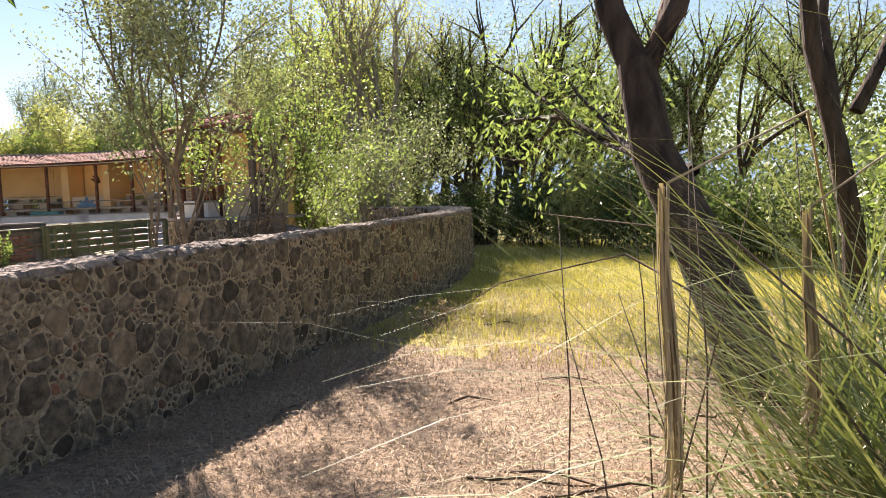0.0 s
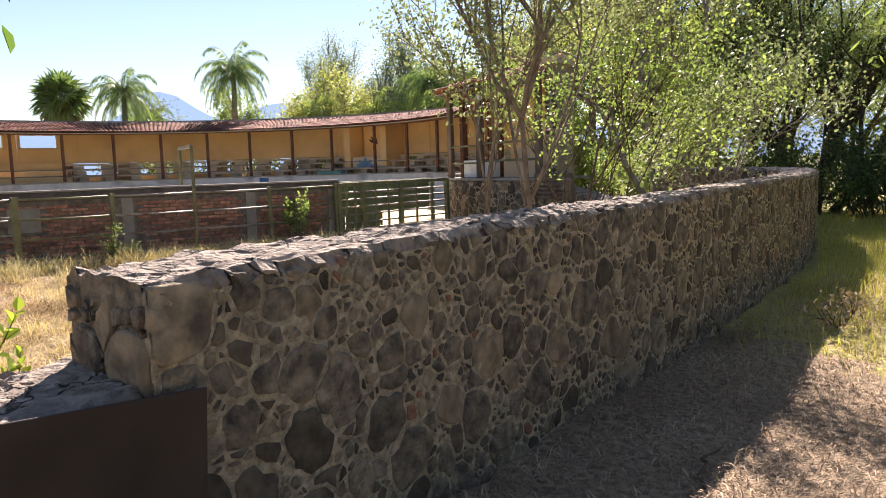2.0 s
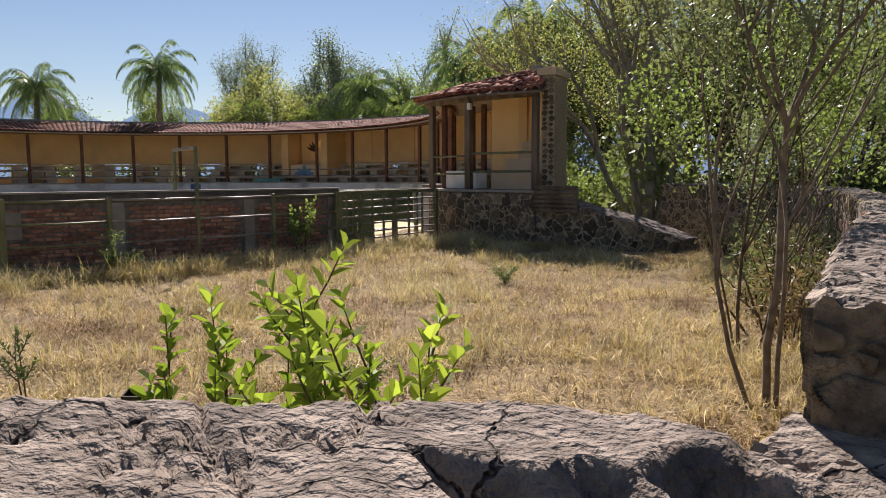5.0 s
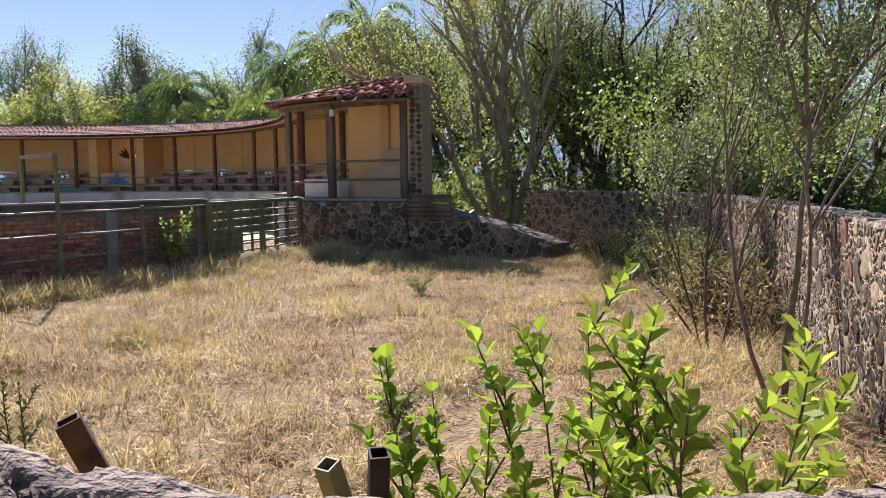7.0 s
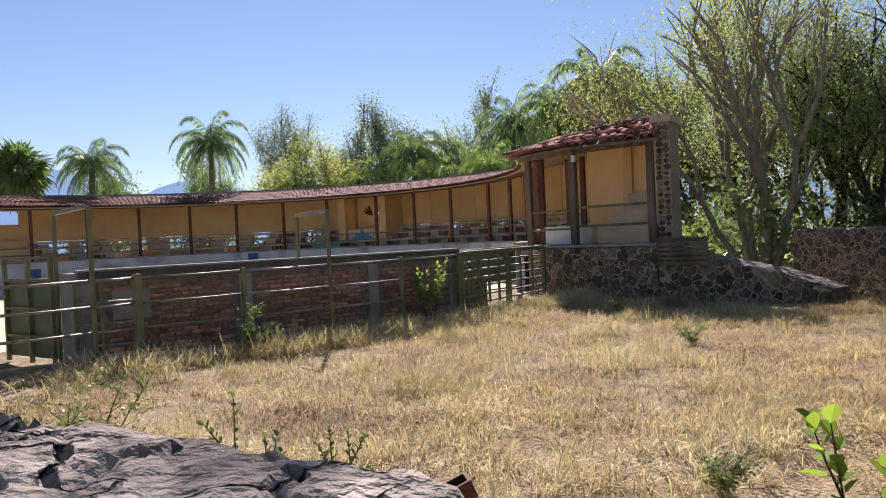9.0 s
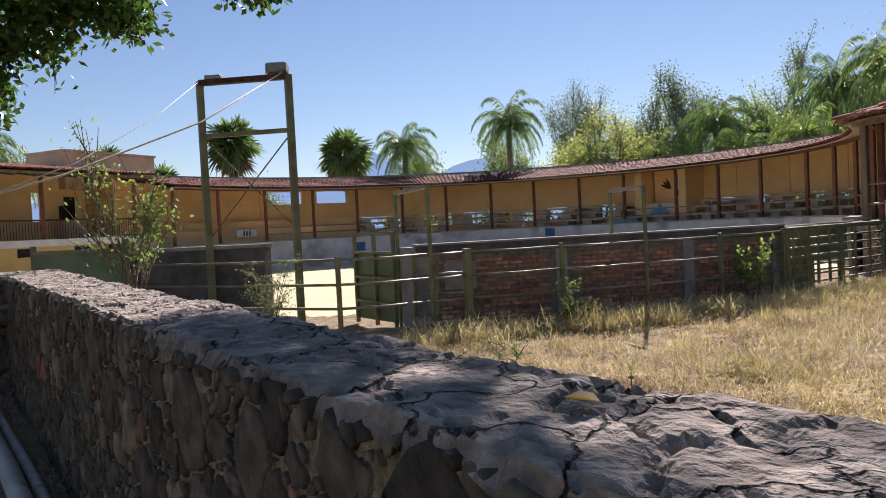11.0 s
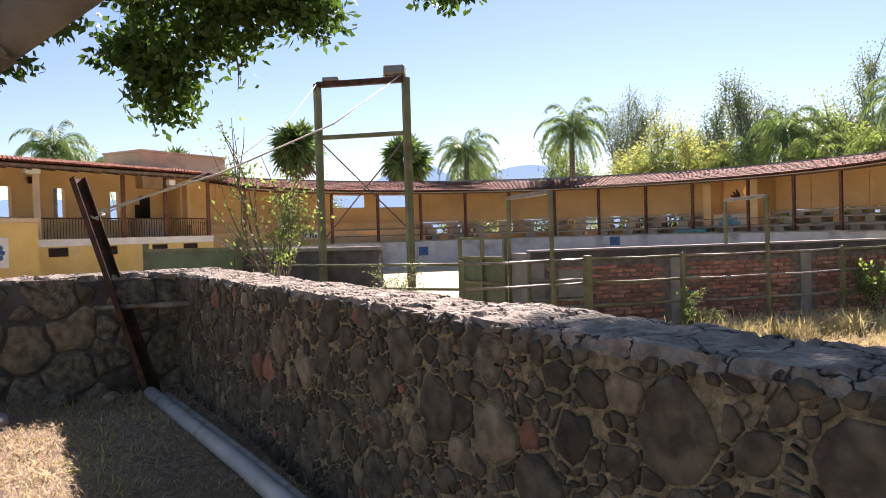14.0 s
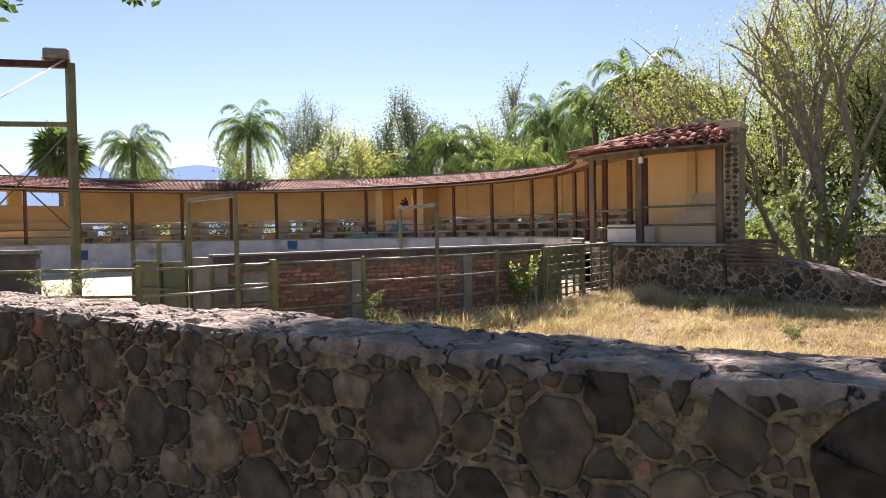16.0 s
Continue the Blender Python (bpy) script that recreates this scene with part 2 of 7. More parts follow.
M_GRASS_DRY = leaf_mat("dry_grass", (0.46, 0.34, 0.16), (0.66, 0.53, 0.27), 0.3, 0.8, 0.35)
M_GRASS_BROWN = leaf_mat("brown_grass", (0.24, 0.15, 0.075), (0.40, 0.27, 0.14), 0.25, 0.85, 0.4)
M_GRASS_PALE = leaf_mat("pale_grass", (0.55, 0.45, 0.25), (0.74, 0.64, 0.40), 0.3, 0.8, 0.3)
M_GRASS_GREEN = leaf_mat("yellow_green_grass", (0.46, 0.43, 0.10), (0.62, 0.57, 0.18), 0.35, 0.7, 0.3)
M_CLIPPING = leaf_mat("dry_clipping", (0.28, 0.19, 0.12), (0.58, 0.45, 0.31), 0.1, 0.9, 0.5)
M_LEAF_FALLEN = leaf_mat("fallen_leaf", (0.45, 0.28, 0.06), (0.55, 0.38, 0.10), 0.2)
M_PATH = mat("dry_mulch", (0.22, 0.155, 0.10), (0.47, 0.35, 0.23), 24, 1.0, 1.0, 70, stain=(0.27, 0.20, 0.12), stain_scale=0.9, bdist=0.03)
M_PASTURE = mat("pasture_soil", (0.20, 0.14, 0.075), (0.38, 0.285, 0.15), 7, 1.0, 1.0, 30, stain=(0.20, 0.135, 0.075), stain_scale=0.8, stain_at=0.6, bdist=0.04)
M_LAWN = mat("grassy_soil", (0.34, 0.30, 0.09), (0.50, 0.44, 0.16), 9, 1.0, 1.0, 40, stain=(0.30, 0.24, 0.12), stain_scale=0.7, bdist=0.04)
M_SAND = mat("arena_sand", (0.60, 0.50, 0.28), (0.70, 0.59, 0.36), 2, 1.0, 0.3, 20)
M_FARLAND = mat("far_land", (0.10, 0.115, 0.05), (0.19, 0.18, 0.09), 0.05, 1.0, 0)
# distance haze is put in as bluish emission over a dark base colour
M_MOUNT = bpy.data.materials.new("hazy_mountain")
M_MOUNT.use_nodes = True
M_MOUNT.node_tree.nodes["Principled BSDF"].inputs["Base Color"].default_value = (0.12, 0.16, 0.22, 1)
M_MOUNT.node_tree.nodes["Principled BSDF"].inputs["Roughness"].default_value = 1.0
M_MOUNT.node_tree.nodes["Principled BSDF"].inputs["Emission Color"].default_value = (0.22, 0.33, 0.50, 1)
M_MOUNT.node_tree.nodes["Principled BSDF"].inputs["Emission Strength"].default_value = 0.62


# ---- building blocks ----
def flat_mesh(name, verts, faces, material, smooth=False):
    me = bpy.data.meshes.new(name)
    me.from_pydata([tuple(v) for v in verts], [], [tuple(f) for f in faces])
    for m in (material if isinstance(material, (list, tuple)) else [material]):
        me.materials.append(m)
    if smooth:
        me.shade_smooth()
    me.update()
    return me


def soup(name, corners, material):
    """A mesh of separate faces from an array (faces, corners, 3)."""
    n, k = corners.shape[:2]
    me = bpy.data.meshes.new(name)
    me.vertices.add(n * k)
    me.vertices.foreach_set("co", corners.astype(np.float32).ravel())
    me.loops.add(n * k)
    me.loops.foreach_set("vertex_index", np.arange(n * k, dtype=np.int32))
    me.polygons.add(n)
    me.polygons.foreach_set("loop_start", np.arange(0, n * k, k, dtype=np.int32))
    me.materials.append(material)
    me.update(calc_edges=True)
    return me


def part(name, bm, material=None, parent=None, label=""):
    """Links a bmesh (or a mesh) as one object, under a parent if given."""
    if isinstance(bm, bmesh.types.BMesh):
        me = bpy.data.meshes.new(name)
        bm.normal_update()
        bm.to_mesh(me)
        bm.free()
        me.materials.append(material)
    else:
        me = bm
    ob = new(name, me)
    if parent:
        ob.parent = parent
        if ob.parent.matrix_basis != Matrix.Identity(4) and not parent.parent:
            ob.matrix_parent_inverse = parent.matrix_basis.inverted()
    if label:
        ob["label"] = label
    return ob


def nudge(ob, dx, dy):
    """Shifts a thing with its parts."""
    ob.location.x += dx
    ob.location.y += dy


def root(name, at, label, category, group="", kind=""):
    e = new(name)
    e.location = at
    e.empty_display_size = 0.1
    return tagged(e, label, category, group, kind)


def add_box(bm, c, size, rz=0.0, rx=0.0, ry=0.0, bevel=0.0):
    m = Matrix.Translation(c) @ Euler((rx, ry, rz)).to_matrix().to_4x4() @ Matrix.Diagonal((*size, 1))
    r = bmesh.ops.create_cube(bm, size=1, matrix=m)
    if bevel:
        es = list({e for v in r["verts"] for e in v.link_edges})
        bmesh.ops.bevel(bm, geom=es, offset=bevel, segments=1, affect="EDGES")
    return bm


def box(c, size, rz=0.0, rx=0.0, ry=0.0, bevel=0.008):
    return add_box(bmesh.new(), c, size, rz, rx, ry, bevel)


def bar(a, b, w, d=None, bevel=0.004):
    """A square bar from a to b."""
    a, b = Vector(a), Vector(b)
    bm = bmesh.new()
    q = (b - a).to_track_quat("Z", "Y").to_matrix().to_4x4()
    bmesh.ops.create_cube(bm, size=1, matrix=Matrix.Translation((a + b) / 2) @ q @ Matrix.Diagonal((w, d or w, (b - a).length, 1)))
    if bevel:
        bmesh.ops.bevel(bm, geom=bm.edges[:], offset=bevel, segments=1, affect="EDGES")
    return bm


def tube_arrays(pts, radii, sides=6, close=True):
    pts = [Vector(p) for p in pts]
    vs, fs = [], []
    up = Vector((0.31, 0.2, 0.93))
    for i, p in enumerate(pts):
        d = (pts[min(i + 1, len(pts) - 1)] - pts[max(i - 1, 0)]).normalized()
        x = d.cross(up)
        x = x.normalized() if x.length > 0.05 else d.orthogonal().normalized()
        y = d.cross(x)
        for k in range(sides):
            a = 2 * math.pi * k / sides
            vs.append(p + (x * math.cos(a) + y * math.sin(a)) * radii[i])
    for i in range(len(pts) - 1):
        for k in range(sides):
            k2 = (k + 1) % sides
            fs.append((i * sides + k, i * sides + k2, (i + 1) * sides + k2, (i + 1) * sides + k))
    if close:
        fs.append(tuple(range(sides))[::-1])
        fs.append(tuple((len(pts) - 1) * sides + k for k in range(sides)))
    return vs, fs


def tube(name, pts, r, material, sides=8, smooth=True):
    radii = r if isinstance(r, (list, tuple)) else [r] * len(pts)
    vs, fs = tube_arrays(pts, radii, sides)
    return flat_mesh(name, vs, fs, material, smooth)


def curve_points(ctrl, step=0.1):
    """Catmull-Rom through the control points, evenly spaced."""
    c = [np.array(p, float) for p in ctrl]
    c = [2 * c[0] - c[1]] + c + [2 * c[-1] - c[-2]]
    out = []
    for i in range(1, len(c) - 2):
        p0, p1, p2, p3 = c[i - 1:i + 3]
        for t in np.linspace(0, 1, 24, endpoint=False):
            out.append(0.5 * (2 * p1 + (p2 - p0) * t + (2 * p0 - 5 * p1 + 4 * p2 - p3) * t * t + (3 * p1 - p0 - 3 * p2 + p3) * t ** 3))
    out.append(c[-2])
    out = np.array(out)
    s = np.concatenate([[0], np.cumsum(np.linalg.norm(np.diff(out[:, :2], axis=0), axis=1))])
    n = max(2, int(s[-1] / step) + 1)
    q = np.linspace(0, s[-1], n)
    return q, np.stack([np.interp(q, s, out[:, k]) for k in range(out.shape[1])], 1)


def fbm(x, y, z=0.0, octaves=4):
    return noise.fractal(Vector((x, y, z)), 1.0, 2.0, octaves)


def ground_z(x, y):
    """Height of the ground: path side level, rising a little at the far corner; pasture lower."""
    inside = pasture_side(x, y)
    a = 0.0 + 0.16 * min(1, max(0, (-8 - x) / 5.5)) if y < 1 else 0.0
    b = -0.2
    return a * (1 - inside) + b * inside


WALL_LINE = [(-10.9, 17.45), (-8.8, 16.45), (-7.4, 15.15), (-6.3, 13.2), (-5.6, 11), (-5.05, 7.8), (-4.65, 4.8), (-4.35, 2.9), (-4.33, 1.9), (-5.2, 1.1), (-5.95, 0.6), (-7.0, 0.18), (-8, 0.1), (-11, -0.1), (-15, -0.35), (-15, -12), (-40, -12), (-45, 0), (-45, 30), (-20, 24)]


def pasture_side(x, y):
    """1 within the walled yard, 0 on the path's side."""
    hit = False
    j = len(WALL_LINE) - 1
    for i in range(len(WALL_LINE)):
        xi, yi = WALL_LINE[i]
        xj, yj = WALL_LINE[j]
        if (yi > y) != (yj > y) and x < (xj - xi) * (y - yi) / (yj - yi) + xi:
            hit = not hit
        j = i
    return 1.0 if hit else 0.0


# ---- ground: one sheet to the horizon ----
def axis(lo, hi, step, far):
    near = np.arange(lo, hi + step / 2, step)
    out = [step * 1.35 ** k for k in range(1, 60)]
    ext = np.cumsum(out)
    ext = ext[ext < far]
    return np.concatenate([lo - ext[::-1], near, hi + ext])


RING, RING_SCALE = (-28.9, 13.4), 1.033
gx, gy = axis(-24, 6, 0.25, 3500), axis(-8, 24, 0.25, 3500)
gverts = []
for yv in gy:
    for xv in gx:
        close = -24 <= xv <= 6 and -8 <= yv <= 24
        gverts.append((xv, yv, (ground_z(xv, yv) + (0.07 * fbm(xv * 1.1, yv * 1.1) if pasture_side(xv, yv) else 0.035 * fbm(xv * 0.9, yv * 0.9))) if close else -0.2))
gfaces, gmat = [], []
for j in range(len(gy) - 1):
    for i in range(len(gx) - 1):
        k = j * len(gx) + i
        gfaces.append((k, k + 1, k + 1 + len(gx), k + len(gx)))
        cx, cy = (gx[i] + gx[i + 1]) / 2, (gy[j] + gy[j + 1]) / 2
        if math.hypot(cx - RING[0], cy - RING[1]) < 12.0 and cx < min(-18.6, -16.5 - 0.25 * (10 - cy)):
            gmat.append(3)
        elif not (-45 < cx < 30 and -30 < cy < 40):
            gmat.append(4)
        elif pasture_side(cx, cy):
            gmat.append(1)
        elif cy > 7.2 + 0.5 * fbm(cx * 0.7, 3.1):
            gmat.append(2)
        else:
            gmat.append(0)
ground = new("ground", flat_mesh("ground", gverts, gfaces, [M_PATH, M_PASTURE, M_LAWN, M_SAND, M_FARLAND], True))
ground.data.polygons.foreach_set("material_index", gmat)
tagged(ground, "dry trodden earth with straw and grass", "ground", kind="structure")


# ---- rubble stone walls ----
def stones_on(length, height_at, seed, sizes, stretch=1.15, joint=0.0065, bottom=0.02):
    """Packed stone outlines on a strip: list of (polygon, radius), in metres along the wall and up."""
    rng = random.Random(seed)
    cell = 0.4
    grid, items = {}, []
    for lo, hi, tries, keep in sizes:
        for _ in range(int(tries * length)):
            s, z, r = rng.uniform(0, length), rng.uniform(bottom, 1.55), rng.uniform(lo, hi)
            if z > height_at(s) - 0.03 - r * 0.6 or rng.random() > keep:
                continue
            gxk, gzk = int(s / cell), int(z / cell)
            good = True
            for a in range(gxk - 1, gxk + 2):
                for b in range(gzk - 1, gzk + 2):
                    for (s2, z2, r2, _) in grid.get((a, b), ()):
                        if math.hypot((s - s2) / stretch, z - z2) < (r + r2) * 0.72:
                            good = False
                            break
            if good:
                it = (s, z, r, rng.random())
                grid.setdefault((gxk, gzk), []).append(it)
                items.append(it)
    polys = []
    for s, z, r, q in items:
        n = rng.choice((5, 6, 7)) if r > 0.05 else 5
        turn = rng.uniform(0, 6.28)
        wide = stretch * (1.0 if q < 0.75 else 1.35)
        poly = [(s + wide * r * rng.uniform(1.3, 2.3) * math.cos(turn + 6.2832 * k / n), z + r * rng.uniform(1.25, 2.2) * math.sin(turn + 6.2832 * k / n)) for k in range(n)]
        gxk, gzk = int(s / cell), int(z / cell)
        for a in range(gxk - 1, gxk + 2):
            for b in range(gzk - 1, gzk + 2):
                for (s2, z2, r2, q2) in grid.get((a, b), ()):
                    if (s2, z2) == (s, z):
                        continue
                    dx, dz = (s2 - s), (z2 - z)
                    d = math.hypot(dx, dz)
                    if d > (r + r2) * 2.4:
                        continue
                    cut = d * 0.5 + (r * r - r2 * r2) * 0.5 / d - joint * (0.6 + 1.6 * q)
                    poly = clip(poly, s, z, dx / d, dz / d, cut)
        if len(poly) < 3:
            continue
        if r > 0.03:
            # ragged outline: each side broken once or twice
            rag = []
            for k in range(len(poly)):
                a, b = poly[k - 1], poly[k]
                ln = math.hypot(b[0] - a[0], b[1] - a[1])
                cuts = 3 if ln > 0.12 else 2 if ln > 0.05 else 1
                for c in range(cuts):
                    u = c / cuts
                    w = min(0.016, ln * 0.16) if c else min(0.006, ln * 0.05)
                    rag.append((a[0] + (b[0] - a[0]) * u + rng.uniform(-w, w * 0.6), a[1] + (b[1] - a[1]) * u + rng.uniform(-w, w * 0.6)))
            poly = rag
        warp = lambda a, b: (a + 0.05 * noise.noise(Vector((a * 4.3, b * 4.3, seed))) + 0.02 * noise.noise(Vector((a * 13, b * 13, seed + 5))), b + 0.05 * noise.noise(Vector((a * 4.3, b * 4.3, seed + 9))) + 0.02 * noise.noise(Vector((a * 13, b * 13, seed + 2))))
        poly = [warp(a, b) for a, b in poly]
        s, z = warp(s, z)
        top = height_at(s) - 0.015
        poly = [(a, max(bottom - 0.06, min(top, b))) for a, b in poly]
        if len(poly) > 3:
            polys.append((poly, s, z, r, q))
    return polys


def clip(poly, cx, cz, nx, nz, limit):
    out = []
    for i in range(len(poly)):
        a, b = poly[i - 1], poly[i]
        da = (a[0] - cx) * nx + (a[1] - cz) * nz - limit
        db = (b[0] - cx) * nx + (b[1] - cz) * nz - limit
        if (da <= 0) != (db <= 0):
            t = da / (da - db)
            out.append((a[0] + (b[0] - a[0]) * t, a[1] + (b[1] - a[1]) * t))
        if db <= 0:
            out.append(b)
    return out


def stone_geometry(poly, s, z, r, q, place, bulge=1.0):
    """Rings of one stone: root in the mortar, shoulder, and an uneven broken front."""
    p = poly
    n = len(p)
    proud = (0.004 + min(r, 0.12) * 0.05 * (0.3 + q)) * (1.5 if r < 0.03 else 1.0) * bulge
    tilt_s, tilt_z = 0.05 * math.sin(40 * q), 0.05 * math.cos(70 * q)
    vs = [place(a, b, -0.02) for a, b in p]
    for shrink, lift in ((0.975, 0.6), (0.9, 1.0), (0.5, 1.05)):
        for a, b in p:
            u, w = s + (a - s) * shrink, z + (b - z) * shrink
            vs.append(place(u, w, proud * lift + (u - s) * tilt_s + (w - z) * tilt_z + 0.05 * r * math.sin(31 * u + 27 * w + 20 * q)))
    vs.append(place(s, z, proud * 1.1))
    fs = []
    for k in range(n):
        k2 = (k + 1) % n
        for j in range(3):
            fs.append((j * n + k, j * n + k2, j * n + n + k2, j * n + n + k))
        fs.append((3 * n + k, 3 * n + k2, 4 * n))
    return vs, fs


STONE_SIZES = [(0.09, 0.15, 24, 0.9), (0.06, 0.085, 70, 0.85), (0.035, 0.05, 160, 0.8), (0.018, 0.026, 420, 0.7), (0.010, 0.015, 900, 0.7)]


def rubble_wall(name, label, outer, inner, tops, seed, base_z, near=(0, 0), sizes=STONE_SIZES, cap_step=0.03, cap_rough=1.0, both=False, dark=0.35, red=0.035, cap_cols=24, mortar=M_MORTAR, crack=(3.4, 0.022), pits=1.0, bulge=1.0, joint=0.0065, notch=None, cap=None):
    """A rubble wall between an outer and an inner line. tops: height along the outer line, as (fraction, z)."""
    q, o = curve_points([(*p, 0) for p in outer], cap_step)
    n = len(q)
    qi, i0 = curve_points([(*p, 0) for p in inner], cap_step)
    f = np.linspace(0, 1, n)
    fi = np.linspace(0, 1, len(qi))
    inn = np.stack([np.interp(f, fi, i0[:, k]) for k in range(2)], 1)
    length = q[-1]
    tf, tz = [a for a, _ in tops], [b for _, b in tops]
    top_at = lambda s: float(np.interp(s / length, tf, tz))
    wall = tagged(new(name), label, "wall", kind="structure")
    # core: a closed strip of mortar
    rows = []
    m = cap_cols
    for a in range(n):
        zt = top_at(q[a])
        ring = [(o[a][0], o[a][1], base_z), (o[a][0], o[a][1], zt - 0.05)]
        for c in range(m):
            u = c / (m - 1)
            px, py = o[a][0] + (inn[a][0] - o[a][0]) * u, o[a][1] + (inn[a][1] - o[a][1]) * u
            edge = min(u, 1 - u)
            lay = fbm(px * 5.2 + py * 2.0, (py - 0.4 * px) * 7.5, seed + 3) * 3.4 + 0.22 * fbm(px * 11, py * 11, seed)
            ledge = math.floor(lay) + min(1.0, (lay - math.floor(lay)) * 5)
            h = 0.014 * fbm(px * 1.8, py * 1.8, seed) + 0.0042 * cap_rough * ledge + 0.003 * fbm(px * 24, py * 24, seed)
            pit = fbm(px * 8, py * 8, seed + 8)
            h -= 0.03 * cap_rough * pits * max(0, pit - 0.45)
            h -= 0.012 * max(0, pits - 1) * max(0, fbm(px * 19, py * 19, seed + 4) - 0.32)
            d = noise.voronoi(Vector((px * crack[0] + 0.35 * fbm(px * 5, py * 5), py * crack[0] + 0.35 * fbm(py * 5, px * 5, 4), seed)))[0]
            h -= crack[1] * cap_rough * max(0, 1 - (d[1] - d[0]) * 18)
            if notch and notch[0] < f[a] < notch[1]:
                fall = (notch[2] + 0.16 * fbm(px * 4, py * 4, 5) - u) / 0.1
                ends = min(f[a] - notch[0], notch[1] - f[a]) / 0.02 + 0.6 * fbm(px * 9, py * 9, 6)
                h -= notch[3] * min(1, max(0, fall)) * min(1, max(0, ends)) * (1 + 0.5 * fbm(px * 7, py * 7, 6))
            if 0 < c < m - 1:
                px += 0.012 * fbm(px * 20, py * 20, 7)
            else:
                h -= 0.012
                px += 0.04 * fbm(px * 9, py * 9, 5)
                py += 0.04 * fbm(px * 9, py * 9, 9)
            ring.append((px, py, zt + h - 0.02 * (edge < 0.02)))
        ring += [(inn[a][0], inn[a][1], zt - 0.05), (inn[a][0], inn[a][1], base_z)]
        rows.append(ring)
    k = m + 4
    vs = [v for r in rows for v in r]
    fs, mi = [], []
    for a in range(n - 1):
        for c in range(k - 1):
            fs.append((a * k + c, (a + 1) * k + c, (a + 1) * k + c + 1, a * k + c + 1))
            mi.append(1 if 1 <= c <= m + 1 else 0)
    fs += [tuple(range(k)), tuple((n - 1) * k + c for c in range(k))[::-1]]
    mi += [2, 2]
    core = flat_mesh("core", vs, fs, [mortar, cap or M_CAP, M_STONE], False)
    core.polygons.foreach_set("material_index", mi)
    if cap:
        core.polygons.foreach_set("use_smooth", [v == 1 for v in mi])
    part("core", core, None, wall)
    for side in ((0, 1) if both else (0,)):
        line = o[:, :2] if side == 0 else inn
        cum = np.concatenate([[0], np.cumsum(np.linalg.norm(np.diff(line, axis=0), axis=1))])

        def place(s, z, depth, line=line, cum=cum, side=side):
            s = min(max(s, 0.0), cum[-1])
            j = min(max(int(np.searchsorted(cum, s)) - 1, 0), len(cum) - 2)
            t = (s - cum[j]) / max(cum[j + 1] - cum[j], 1e-6)
            x, y = line[j] + (line[j + 1] - line[j]) * t
            j0, j1 = max(0, j - 2), min(len(line) - 1, j + 3)
            tx, ty = line[j1] - line[j0]
            d = math.hypot(tx, ty)
            sg = OUT_SIGN[name] * (1 if side == 0 else -1)
            return (x + sg * ty / d * depth, y - sg * tx / d * depth, z + base_z)

        hts = lambda s: top_at(s * length / cum[-1]) - base_z
        polys = stones_on(cum[-1], hts, seed + side, sizes, 1.15, joint)
        order = sorted(range(len(polys)), key=lambda w: abs(polys[w][1] - near[side] * cum[-1]) - polys[w][3] * 6)
        rng = random.Random(seed + 50)
        rest = {}
        for rank, w in enumerate(order):
            poly, s, z, r, qq = polys[w]
            x = rng.random()
            material = M_STONE_RED if x < red and r < 0.16 or (x < 1.4 * red and r < 0.035) else M_BASALT if x < red + dark else M_STONE_TAN if x < red + dark + 0.12 else M_STONE
            v, fc = stone_geometry(poly, s, z, r, qq, place, bulge)
            if rank < (290 if side == 0 else 0):
                part("stone", flat_mesh("stone", v, fc, material, True), None, wall)
            else:
                bag = rest.setdefault(material.name, ([], [], material))
                b0 = len(bag[0])
                bag[0].extend(v)
                bag[1].extend([tuple(b0 + i for i in t) for t in fc])
        for bv, bf, material in rest.values():
            ob = part("stones", flat_mesh("stones", bv, bf, material, True), None, wall)
            ob["kind"] = "stuff"
    return wall


OUT_SIGN = {"wall_ring": -1, "wall_low": -1, "wall_yard": -1, "wall_corner": -1, "wall_platform": 1, "wall_slope": 1, "wall_sill": -1}

rubble_wall("wall_ring", "curved rubble stone wall with a cracked mortar top",
            [(-10.4, 17.75), (-8.4, 16.85), (-6.9, 15.3), (-5.95, 12.9), (-5.3, 10), (-4.87, 7.6), (-4.62, 6.3), (-4.43, 4.8), (-4.27, 3.5), (-4.14, 2.8), (-4.08, 2.3)],
            [(-10.7, 17.25), (-8.75, 16.3), (-7.4, 15.0), (-6.5, 13.0), (-5.95, 11.2), (-5.28, 7.9), (-5.05, 6.3), (-4.9, 4.9), (-4.74, 3.5), (-4.64, 2.8), (-4.57, 2.27)],
            [(0, 1.2), (0.6, 1.17), (0.9, 1.15), (1, 1.13)], 11, -0.3, near=(0.88, 0.3), both=True, dark=0.2, red=0.02)
rubble_wall("wall_sill", "low stone sill in the gap of the wall", [(-4.1, 2.34), (-4.1, 1.5)], [(-4.62, 2.34), (-4.72, 1.66)], [(0, 0.84), (0.8, 0.79), (1, 0.74)], 21, -0.3, near=(0.5, 0), cap_step=0.02, cap_rough=1.0, cap_cols=26)
rubble_wall("wall_low", "low stone wall topped with worn boulders", [(-4.12, 1.55), (-4.12, 1.15), (-4.6, 0.78), (-5.4, 0.4), (-6.2, 0.12), (-6.9, -0.04)],
            [(-4.78, 1.74), (-5.06, 1.58), (-5.42, 1.28), (-5.72, 0.95), (-6.3, 0.6), (-7.0, 0.42)], [(0, 0.97), (0.3, 0.99), (0.75, 1.08), (1, 1.18)], 31, -0.3, near=(0.4, 0), cap_step=0.016, cap_rough=0.75, cap_cols=44, crack=(1.25, 0.045), pits=1.5, notch=(0.03, 0.21, 0.68, 0.1), cap=M_BOULDER)
